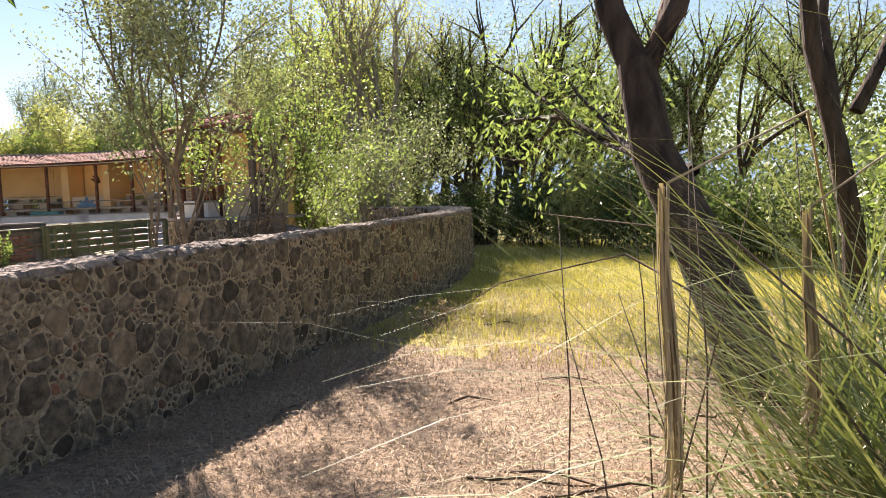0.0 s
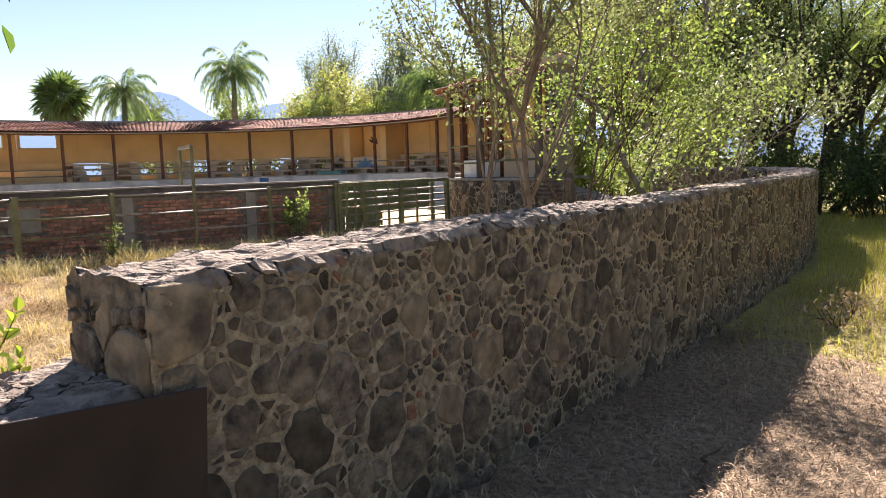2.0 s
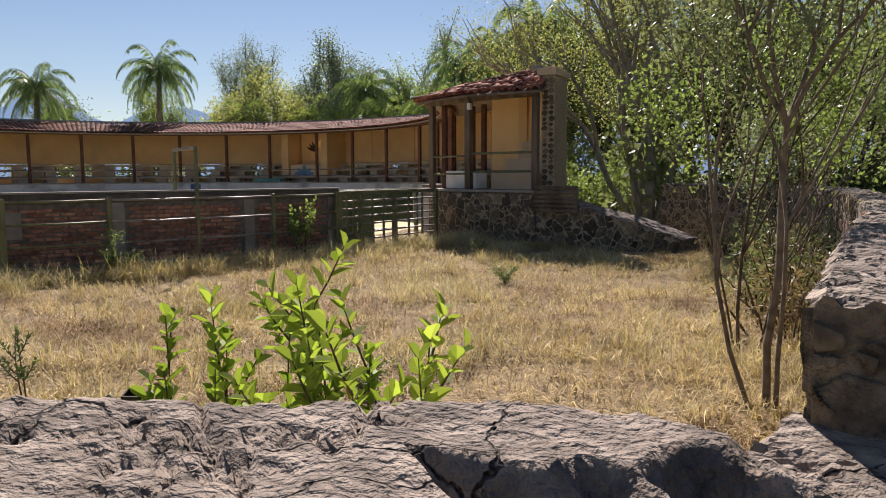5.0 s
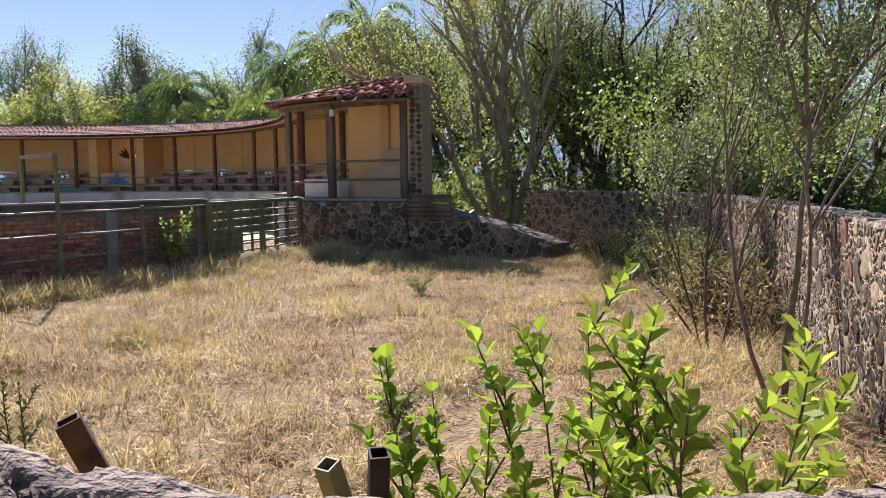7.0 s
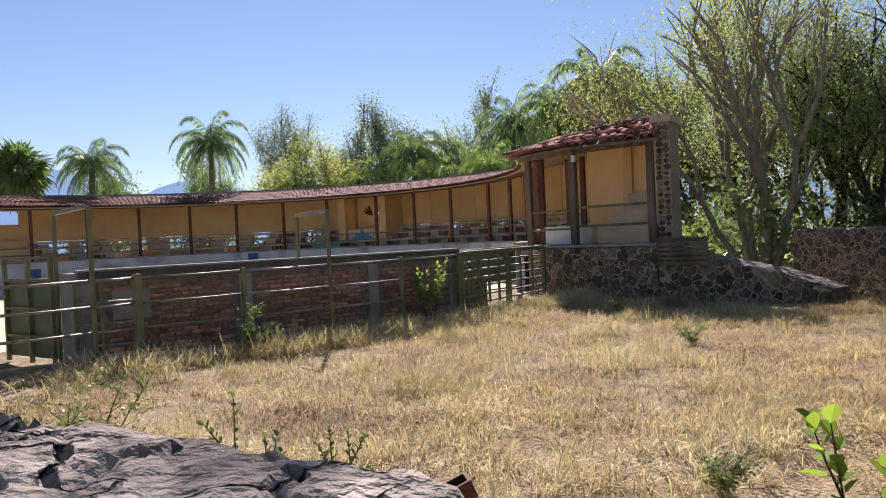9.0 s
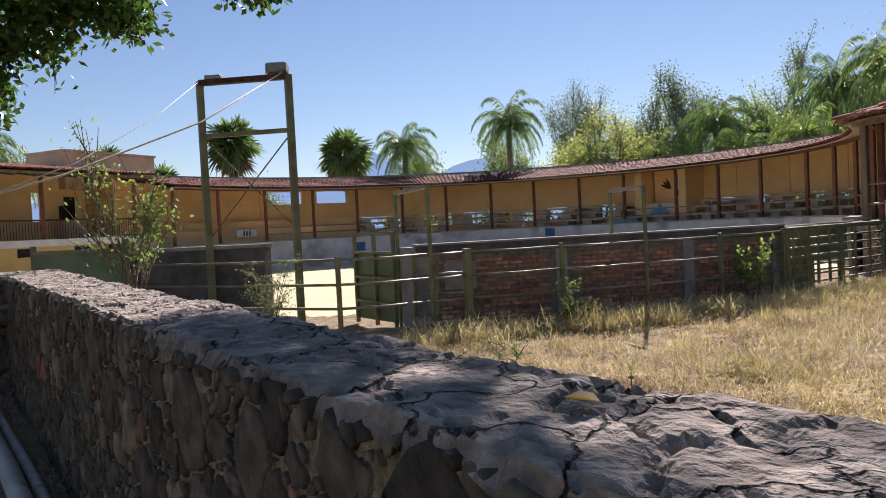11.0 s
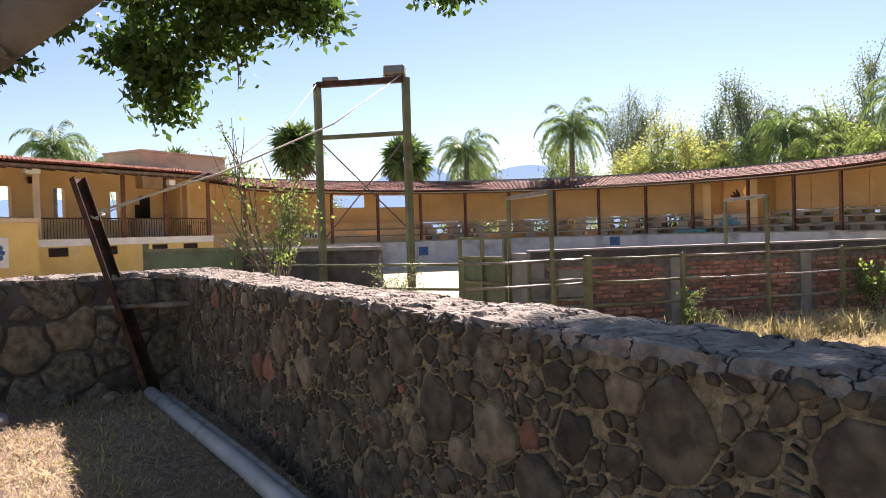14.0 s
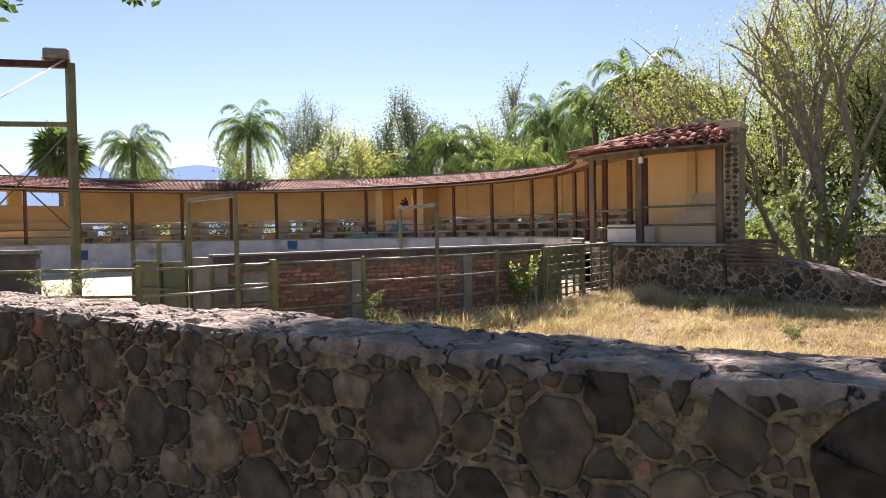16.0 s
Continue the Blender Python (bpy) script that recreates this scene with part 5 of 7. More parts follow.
def leaves_on(tips, seed, per, size, width, material, loose=0.25, droop=0.0, name="leaves"):
    """Pointed leaves, four corners each, scattered along the twigs."""
    g = np.random.default_rng(seed)
    a = np.array([t[0] for t in tips]).repeat(per, 0)
    b = np.array([t[1] for t in tips]).repeat(per, 0)
    n = len(a)
    c = a + (b - a) * g.random((n, 1)) * 1.1 + g.normal(0, loose, (n, 3))
    d = g.normal(0, 1, (n, 3))
    d[:, 2] -= droop
    d /= np.linalg.norm(d, axis=1, keepdims=True)
    w = np.cross(d, g.normal(0, 1, (n, 3)))
    w /= np.linalg.norm(w, axis=1, keepdims=True)
    ln = size * g.uniform(0.6, 1.3, (n, 1))
    wd = width * g.uniform(0.7, 1.2, (n, 1))
    q = np.stack([c, c + d * ln * 0.45 + w * wd, c + d * ln, c + d * ln * 0.45 - w * wd], 1)
    return soup(name, q, material)


def tree(name, label, category, stems, seed, level, kids, spread, per, size, width, leaf, bark, group="", up=0.15, shrink=0.68, loose=0.25, droop=0.0, wob=0.18, sides=6):
    p = Plant(seed)
    for base, d, length, r in stems:
        p.grow(base, d, length, r, level, kids, spread, up, shrink, wob, sides)
    e = root(name, stems[0][0], label, category, group)
    part("trunk", p.wood("trunk", bark), None, e)
    part("crown", leaves_on(p.tips, seed, per, size, width, leaf, loose, droop, "crown"), None, e)
    return e


# thin saplings with small grey-green leaves, inside the wall
tree("sapling_tree", "slender many-stemmed tree with small grey-green leaves", "tree",
     [((-5.5, 5.75, -0.25), (-0.05, 0.1, 1), 2.0, 0.03), ((-5.58, 5.7, -0.25), (-0.3, 0.1, 1), 1.9, 0.02), ((-5.42, 5.66, -0.25), (0.1, -0.15, 1), 1.8, 0.018)],
     101, 3, 4, 0.62, 95, 0.034, 0.0115, M_LEAF_SILVER, M_TWIG_PALE, "saplings by the wall", up=0.1, loose=0.07, shrink=0.66)
tree("sapling_tree", "slender bright green young tree behind the wall", "tree",
     [((-6.1, 7.2, -0.25), (0.05, 0.1, 1), 1.9, 0.018), ((-6.15, 7.3, -0.25), (-0.2, 0.2, 1), 1.7, 0.012), ((-6.0, 7.4, -0.25), (0.2, 0.3, 1), 1.6, 0.012)],
     102, 3, 4, 0.55, 24, 0.05, 0.015, M_LEAF_BRIGHT, M_TWIG, "saplings by the wall", up=0.15, loose=0.08, shrink=0.64)
tree("sapling_tree", "bushy young tree with light green leaves", "tree",
     [((-6.5, 10.2, -0.25), (0.0, 0.1, 1), 1.4, 0.018), ((-6.55, 10.3, -0.25), (-0.12, 0.25, 1), 1.4, 0.016), ((-6.4, 10.2, -0.25), (0.2, 0.3, 1), 1.4, 0.016)],
     103, 3, 4, 0.5, 30, 0.05, 0.016, M_LEAF_SILVER, M_TWIG_PALE, "saplings by the wall", up=0.12, loose=0.1, shrink=0.62)
# grey many-trunked tree behind the end bay
tree("grey_tree", "tall grey many-trunked tree with pale green crown", "tree",
     [((-12.0, 19.6, -0.2), (0.0, 0.0, 1), 3.6, 0.17), ((-12.15, 19.7, -0.2), (-0.3, 0.1, 1), 3.5, 0.13), ((-11.85, 19.6, -0.2), (0.3, 0.0, 1), 3.5, 0.12), ((-12.1, 19.5, -0.2), (-0.55, -0.1, 1), 3.4, 0.11), ((-11.9, 19.8, -0.2), (0.15, 0.3, 1), 3.4, 0.11), ((-12.05, 19.7, -0.2), (-0.12, 0.2, 1), 3.6, 0.1)],
     111, 3, 4, 0.5, 70, 0.07, 0.02, M_LEAF_YELLOW, M_BARK_GREY, up=0.12, loose=0.45, shrink=0.66)
# dark mesquites
for i, (x, y, h, tone) in enumerate(((-10.9, 21.6, 3.0, M_LEAF_SMALL), (-8.6, 20.4, 2.7, M_LEAF_BRIGHT), (-8.0, 24.5, 3.2, M_LEAF_SMALL), (-3.5, 25.5, 3.4, M_LEAF_BRIGHT), (1.5, 22.5, 3.2, M_LEAF_SMALL), (-16.5, 29.5, 3.3, M_LEAF_BRIGHT), (-11.5, 29.5, 3.4, M_LEAF_SMALL), (5.5, 18.5, 3.2, M_LEAF_BRIGHT))):
    tree("mesquite_tree", "dark-trunked spreading tree with feathery light green foliage", "tree",
         [((x, y, -0.2), (0.25, 0.1, 1), h, 0.2), ((x - 0.3, y + 0.2, -0.2), (-0.55, 0.15, 0.9), h * 0.95, 0.16), ((x + 0.25, y + 0.2, -0.2), (0.7, -0.1, 0.9), h * 0.85, 0.13)],
         120 + i, 3, 4, 0.62, 105, 0.085, 0.017, tone, M_BARK, "mesquites beyond the wall", up=0.14, loose=0.42, shrink=0.7, droop=0.5)
# leaning old tree by the path
old = Plant(140)
old.limb([(-0.6, 6.0, -0.1), (-0.78, 6.12, 0.5), (-1.06, 6.3, 1.1), (-1.4, 6.5, 1.75), (-1.55, 6.65, 2.45)], 0.23, 0.15, 12)
old.limb([(-1.52, 6.63, 2.35), (-1.76, 6.72, 2.9), (-1.88, 6.8, 3.6), (-1.96, 6.9, 4.6)], 0.135, 0.09, 10)
old.limb([(-1.52, 6.63, 2.3), (-1.28, 6.75, 2.85), (-1.1, 6.9, 3.5), (-1.0, 7.1, 4.5)], 0.125, 0.08, 10)
old.limb([(-1.1, 6.5, 1.6), (-1.5, 7.3, 1.7), (-2.1, 8.2, 1.9), (-2.9, 9.2, 2.2)], 0.05, 0.015, 6)
for b, d in (((-1.8, 6.9, 4.5), (-0.5, 0.1, 1)), ((-1.75, 6.85, 4.2), (-0.2, 0.6, 0.8)), ((-0.85, 7.1, 4.4), (0.5, 0.3, 1)), ((-0.9, 7.0, 4.2), (0.2, -0.5, 0.8)), ((-2.3, 8.5, 2.0), (-0.7, 0.5, 0.3)), ((-1.8, 7.8, 1.8), (-0.6, 0.9, 0.4))):
    old.grow(b, d, 1.2, 0.05, 2, 3, 0.6, 0.0, 0.7, 0.2, 5)
e = root("old_tree", (-0.55, 6.0, -0.1), "leaning old tree with dark furrowed forked trunk", "tree")
part("trunk", old.wood("trunk", M_BARK), None, e)
part("crown", leaves_on(old.tips, 140, 40, 0.12, 0.02, M_LEAF_BRIGHT, 0.25, 0.8, "crown"), None, e)
tree("slim_tree", "slim dark-trunked tree beside the old leaning one", "tree", [((0.1, 9.6, -0.1), (-0.03, 0.05, 1), 4.0, 0.13), ((0.1, 9.65, 2.2), (0.4, 0.2, 1), 2.4, 0.08)], 141, 3, 3, 0.55, 26, 0.13, 0.025, M_LEAF_BRIGHT, M_BARK, up=0.05, loose=0.3, droop=0.8)


def thicket(name, label, x, y, rx, ry, h, n, size, width, leaf, seed, droop=0.0, category="bush"):
    """A bush of leaning twigs with leaves, dense outside and open within."""
    p = Plant(seed)
    g = p.rng
    z0 = ground_z(x, y) - 0.05
    for _ in range(n):
        a, q = g.uniform(0, 6.283), math.sqrt(g.random())
        b = Vector((x + rx * 0.55 * q * math.cos(a), y + ry * 0.55 * q * math.sin(a), z0))
        hh = h * g.uniform(0.55, 1.05) * (1 - 0.35 * q)
        tip = b + Vector((rx * 0.5 * math.cos(a) * g.uniform(0.3, 1.1), ry * 0.5 * math.sin(a) * g.uniform(0.3, 1.1), hh))
        mid = (b + tip) / 2 + Vector((g.uniform(-0.1, 0.1), g.uniform(-0.1, 0.1), hh * 0.12))
        p.limb([b, mid, tip], 0.016, 0.005, 4)
        p.tips += [(b.lerp(mid, 0.5), mid), (mid, tip), (mid, tip + (tip - mid) * 0.15)]
    e = root(name, (x, y, z0), label, category)
    part("branch_wood", p.wood("branch_wood", M_TWIG), None, e)["kind"] = "stuff"
    part("foliage", leaves_on(p.tips, seed, max(6, int(34 * h / 2)), size, width, leaf, 0.16 * h / 2, droop, "foliage"), None, e)
    return e


for i, (x, y, rx, ry, h, leaf, sz) in enumerate(((-8.4, 20.2, 1.8, 1.4, 2.3, M_LEAF_DARK, 0.12), (-6.7, 19.8, 1.4, 1.4, 2.4, M_LEAF_DARK, 0.12), (-5.3, 19.2, 1.5, 1.3, 2.6, M_LEAF_YELLOW, 0.16), (-3.6, 18.4, 1.5, 1.2, 2.5, M_LEAF_DARK, 0.14), (-2.6, 16.8, 1.2, 1.0, 1.7, M_LEAF_BRIGHT, 0.14), (-1.2, 15.9, 1.4, 1.2, 2.1, M_LEAF_DARK, 0.14), (0.4, 14.2, 1.5, 1.3, 2.6, M_LEAF_SMALL, 0.13), (1.6, 11.8, 1.5, 1.5, 3.0, M_LEAF_BRIGHT, 0.13), (1.5, 8.6, 1.2, 1.5, 2.6, M_LEAF_SMALL, 0.12), (-10.5, 21.8, 1.8, 1.4, 2.2, M_LEAF_SMALL, 0.12), (-15.2, 22.0, 2.0, 1.4, 2.4, M_LEAF_BRIGHT, 0.13))):
    thicket("thicket_bush", "dense tangled bush at the edge of the grass", x, y, rx, ry, h, 42, sz, sz * 0.2, leaf, 200 + i, 0.6 if leaf is M_LEAF_YELLOW else 0.1)

# dry brush at the inner foot of the curved wall
for i, (x, y, h, leaf) in enumerate(((-5.95, 8.6, 1.0, M_REED_DRY), (-6.15, 9.6, 1.1, M_LEAF_SMALL), (-6.35, 10.7, 1.1, M_REED_DRY), (-6.7, 11.8, 1.2, M_LEAF_SMALL), (-6.95, 12.9, 1.2, M_REED_DRY), (-7.4, 13.9, 1.2, M_LEAF_SMALL), (-8.2, 14.8, 1.1, M_REED_DRY))):
    thicket("dry_brush", "tangled straw-coloured brush at the wall foot", x, y, 0.8, 1.0, h, 34, 0.09, 0.012, leaf, 260 + i, 0.2)
# bushes seen through the low openings of the stand
hedge_tips = []
g = random.Random(88)
for k in range(420):
    p = Vector(on_ring(g.uniform(18, 165), g.uniform(16.5, 19.0), g.uniform(0.0, 2.1)))
    hedge_tips.append((p, p + Vector((g.uniform(-0.5, 0.5), g.uniform(-0.5, 0.5), 0.4))))
hedge = new("hedge", leaves_on(hedge_tips, 89, 36, 0.24, 0.07, M_LEAF_SMALL, 0.3, 0.1, "hedge"))
tagged(hedge, "loose green bushes behind the grandstand", "hedge", kind="stuff")

# shade tree hanging over the yard wall
fic = Plant(160)
fic.limb([(-11.5, -4.3, 0.0), (-11.55, -3.8, 0.9), (-11.65, -3.0, 1.72), (-11.6, -2.4, 2.12), (-11.4, -1.8, 2.5)], 0.3, 0.17, 14)
fic.limb([(-11.5, -2.1, 2.3), (-11.3, -1.4, 2.8), (-11.1, -0.75, 3.35), (-11.0, 0.1, 4.0), (-11.3, 2.2, 5.0), (-11.7, 3.8, 5.3)], 0.175, 0.05, 12)
fic.limb([(-11.5, -4.1, 0.4), (-11.2, -4.3, 2.4), (-10.6, -3.4, 4.2), (-9.4, -2.2, 4.8), (-8.0, -1.8, 4.9)], 0.24, 0.05, 10)
fic.limb([(-11.63, -2.7, 1.95), (-11.8, -2.4, 2.6), (-11.9, -2.15, 3.3), (-12.0, -1.9, 4.2)], 0.17, 0.12, 12)
fic.limb([(-11.3, -1.2, 2.95), (-12.3, -0.5, 3.5), (-13.3, -0.3, 3.75), (-14.0, -0.4, 3.6)], 0.06, 0.015, 8)
for b, d, ln in (((-13.3, -0.3, 3.75), (-1.0, -0.3, -0.5), 0.7), ((-13.0, -0.35, 3.7), (-0.6, 0.8, 0.0), 0.8), ((-13.7, -0.35, 3.65), (-0.5, -0.6, -0.3), 0.6)):
    fic.grow(b, d, ln, 0.022, 2, 3, 0.6, -0.12, 0.6, 0.22, 5)
e = root("shade_tree", (-11.5, -4.3, 0.0), "large shade tree with smooth grey limbs and glossy leaves", "tree")
part("trunk", fic.wood("trunk", M_BARK_FICUS), None, e)
g = random.Random(161)
blob_tips = []
# clusters above z 4.8 are out of view, added to dapple and darken the wall
for cx, cy, cz, rx, rz, n in ((-14.05, -0.72, 2.8, 0.26, 0.28, 60), (-13.9, -0.75, 3.1, 0.36, 0.32, 90), (-14.1, -1.05, 3.12, 0.25, 0.18, 30), (-13.7, -0.3, 3.35, 0.42, 0.28, 100), (-13.5, 0.05, 3.5, 0.42, 0.25, 90), (-13.35, 0.35, 3.42, 0.3, 0.2, 50), (-13.7, -0.9, 3.6, 0.5, 0.25, 90), (-13.2, -2.0, 2.8, 0.28, 0.24, 34), (-13.3, -2.3, 2.6, 0.22, 0.18, 18), (-13.1, -1.7, 3.2, 0.4, 0.3, 70), (-12.75, 1.28, 3.45, 0.17, 0.07, 14), (-13.3, -0.2, 4.2, 1.0, 0.4, 180), (-13.6, -1.6, 4.3, 1.0, 0.5, 180), (-12.5, 3.9, 5.5, 0.8, 0.5, 200), (-12.9, 4.0, 5.5, 0.7, 0.5, 160), (-11.9, 4.0, 5.3, 0.7, 0.4, 90), (-11.4, 4.2, 5.4, 0.5, 0.35, 30), (-12.4, 2.6, 5.4, 1.0, 0.5, 200), (-7.6, -2.0, 4.9, 1.3, 0.5, 220), (-9.2, -2.1, 4.9, 1.4, 0.5, 260), (-10.6, -1.0, 5.0, 1.3, 0.5, 220), (-8.0, -3.6, 4.9, 1.5, 0.6, 260), (-10.0, -3.8, 4.9, 1.4, 0.6, 240), (-9.0, -0.3, 5.2, 1.2, 0.4, 160)):
    for k in range(n):
        q = Vector((g.gauss(0, 1), g.gauss(0, 1), g.gauss(0, 1)))
        q = q.normalized() * g.uniform(0.35, 1.05)
        p = Vector((cx + q.x * rx, cy + q.y * rx, cz + q.z * rz))
        blob_tips.append((p, p + Vector((g.uniform(-0.12, 0.12), g.uniform(-0.12, 0.12), -0.08))))
part("crown", leaves_on(blob_tips, 160, 14, 0.085, 0.026, M_LEAF_FICUS, 0.05, 0.5, "crown"), None, e)
part("twig_leaves", leaves_on(fic.tips, 162, 9, 0.08, 0.024, M_LEAF_FICUS, 0.09, 0.4, "twig_leaves"), None, e)["kind"] = "stuff"

# ---- palms and far trees ----
def feather_palm(name, x, y, crown_z, frond, seed, label, leaf, group):
    g = random.Random(seed)
    e = root(name, (x, y, -0.2), label, "palm tree", group)
    part("trunk", tube("trunk", [(x, y, -0.3), (x + 0.1, y, crown_z * 0.5), (x + 0.05, y + 0.1, crown_z)], [0.22, 0.17, 0.13], M_PALMTRUNK, 10), None, e)
    quads, v, f = [], [], []
    top = Vector((x + 0.05, y + 0.1, crown_z))
    for k in range(30):
        a, lift = 2.4 * k, 1.3 - 1.9 * (k / 30) + g.uniform(-0.15, 0.15)
        out = Vector((math.cos(a), math.sin(a), 0))
        pts, p, d = [top], top, (out * math.cos(lift) + Vector((0, 0, math.sin(lift)))).normalized()
        for s in range(9):
            p = p + d * frond / 9
            d = (d + Vector((0, 0, -0.2 - 0.035 * s))).normalized()
            pts.append(p)
        tv, tfa = tube_arrays(pts, [0.03 - 0.0028 * i for i in range(10)], 3, False)
        b = len(v)
        v += tv
        f += [tuple(b + i for i in q) for q in tfa]
        side = out.cross(Vector((0, 0, 1)))
        for s in range(36):
            u = 0.1 + 0.9 * s / 36
            i = min(int(u * 9), 8)
            c = pts[i].lerp(pts[i + 1], u * 9 - i)
            for sg in (-1, 1):
                ln = frond * 0.2 * (1 - 0.5 * u) * g.uniform(0.8, 1.2)
                tip = c + (side * sg * 0.75 + (pts[i + 1] - pts[i]).normalized() * 0.5 + Vector((0, 0, -0.85 + g.uniform(-0.3, 0.3)))) * ln
                w = (pts[i + 1] - pts[i]).normalized() * 0.03 * frond / 2
                quads.append((c - w * 0.3, c.lerp(tip, 0.5) + w, tip, c.lerp(tip, 0.5) - w * 0.6))
    part("frond_rachis", flat_mesh("frond_rachis", v, f, leaf), None, e)
    part("fronds", soup("fronds", np.array([[tuple(p) for p in q] for q in quads]), leaf), None, e)
    return e


def fan_palm(name, x, y, crown_z, size, seed, label, group):
    g = random.Random(seed)
    e = root(name, (x, y, -0.2), label, "palm tree", group)
    part("trunk", tube("trunk", [(x, y, -0.3), (x, y, crown_z * 0.5), (x, y, crown_z)], [0.26, 0.22, 0.2], M_PALMTRUNK, 10), None, e)
    for nm, mt, n, lo, hi in (("fronds", M_LEAF_FAN, 60, -0.85, 1.4), ("dead_fronds", M_THATCH, 20, -1.5, -1.05)):
        quads = []
        for k in range(n):
            a, lift = g.uniform(0, 6.283), g.uniform(lo, hi)
            d = Vector((math.cos(a) * math.cos(lift), math.sin(a) * math.cos(lift), math.sin(lift)))
            hub = Vector((x, y, crown_z)) + d * size * g.uniform(0.12, 0.5)
            side = d.cross(Vector((0, 0, 1))).normalized()
            side.rotate(Matrix.Rotation(g.uniform(-1.3, 1.3), 3, d))
            quads.append((hub - d * size * 0.5, hub - d * 0.1 + side * 0.02, hub, hub - d * 0.1 - side * 0.02))
            for s in range(15):
                b = -1.5 + 3.0 * s / 14
                dd = (d * math.cos(b) + side * math.sin(b)).normalized()
                tip = hub + dd * size * 0.55 * g.uniform(0.85, 1.1) + Vector((0, 0, -0.24 * size * g.uniform(0.4, 1.4)))
                w = dd.cross(d.cross(side)).normalized() * 0.04 * size
                mid = hub.lerp(tip, 0.55)
                quads.append((hub, mid + w, tip, mid - w))
        part(nm, soup(nm, np.array([[tuple(p) for p in q] for q in quads]), mt), None, e)
    return e


for i, (x, y, z, s) in enumerate(((-40.4, 23.5, 7.1, 2.9), (-43.0, 18.4, 5.9, 2.6), (-28.9, 34.7, 7.4, 3.3), (-24.9, 32.7, 7.6, 3.4), (-34.5, 32.9, 6.4, 3.0), (-22.0, 31.0, 8.2, 3.4), (-38.5, 27.5, 4.6, 2.4), (-31.5, 31.0, 4.4, 2.6), (-47.0, 21.5, 4.4, 2.2), (-52.0, -1.5, 6.6, 3.0), (-55.0, 0.5, 5.8, 2.6), (-36.0, 30.0, 4.6, 2.5), (-27.0, 29.5, 4.6, 2.4))):
    x, y = -7.4 + (x + 7.4) * 1.04, -1.8 + (y + 1.8) * 1.03
    feather_palm("feather_palm", x, y, z, s * 0.95, 300 + i, "feather palm with arching drooping fronds", M_LEAF_PALM if i not in (6, 7, 11, 12) else M_LEAF_BRIGHT, "palms behind the stand")
for i, (x, y, z, s) in enumerate(((-46.4, 10.0, 6.5, 1.9), (-46.5, 16.6, 6.0, 2.0), (-50.5, 4.5, 5.6, 1.5), (-58.0, 8.5, 5.2, 1.6))):
    x, y = -7.4 + (x + 7.4) * 1.04, -1.8 + (y + 1.8) * 1.03
    fan_palm("fan_palm", x, y, z, s, 340 + i, "fan palm with a skirt of dead fronds", "palms behind the stand")
for i, (x, y, h, leaf, per, up) in enumerate(((-41.5, 30, 2.6, M_LEAF_YELLOW, 44, 0.1), (-45.6, 38.2, 3.2, M_LEAF_EUC, 30, 0.35), (-41, 37.9, 3.3, M_LEAF_EUC, 32, 0.35), (-37.8, 44.2, 3.8, M_LEAF_EUC, 30, 0.35), (-33, 36, 2.4, M_LEAF_BRIGHT, 46, 0.1), (-64.0, 46.8, 4.8, M_LEAF_EUC, 30, 0.45), (-29, 40, 3.0, M_LEAF_BRIGHT, 40, 0.2), (-23.5, 36, 3.2, M_LEAF_DARK, 40, 0.2), (-46, 27, 2.2, M_LEAF_BRIGHT, 40, 0.1), (-38, 33.5, 2.3, M_LEAF_BRIGHT, 46, 0.1), (-19, 34, 3.2, M_LEAF_SMALL, 44, 0.15), (-52, 24, 2.0, M_LEAF_SMALL, 36, 0.1), (-50, -8.5, 1.9, M_LEAF_SMALL, 46, 0.0), (-56, 14, 1.6, M_LEAF_SMALL, 36, 0.05))):
    tree("far_tree", "leafy tree rising behind the grandstand", "tree", [((x, y, -0.2), (0.1, 0, 1), h * 1.35, 0.2), ((x + 0.3, y + 0.3, -0.2), (-0.4, 0.3, 1), h * 1.2, 0.15), ((x - 0.2, y - 0.2, -0.2), (0.5, -0.3, 1), h * 1.1, 0.13)],
         400 + i, 3, 4, 0.6, per * 2, 0.16, 0.048, leaf, M_BARK_GREY, "trees behind the stand", up=up, loose=0.32, shrink=0.64)
# woods that close the view beyond the path and behind the camera
woods_tips = []
g = random.Random(77)
for k in range(150):
    a = radians(-75 + 178 * k / 150 + g.uniform(-2, 2))
    r = g.uniform(34, 52)
    x, y = -6 + r * math.cos(a), 4 + r * math.sin(a)
    h = g.uniform(5, 9)
    for j in range(34):
        p = Vector((x + g.gauss(0, 1.7), y + g.gauss(0, 1.7), g.uniform(0.2, h)))
        woods_tips.append((p, p + Vector((g.uniform(-0.8, 0.8), g.uniform(-0.8, 0.8), 0.8))))
ob = new("far_woods", leaves_on(woods_tips, 78, 26, 0.3, 0.09, M_LEAF_SMALL, 0.45, 0.1, "far_woods"))
tagged(ob, "far belt of green woods", "woods", kind="stuff")
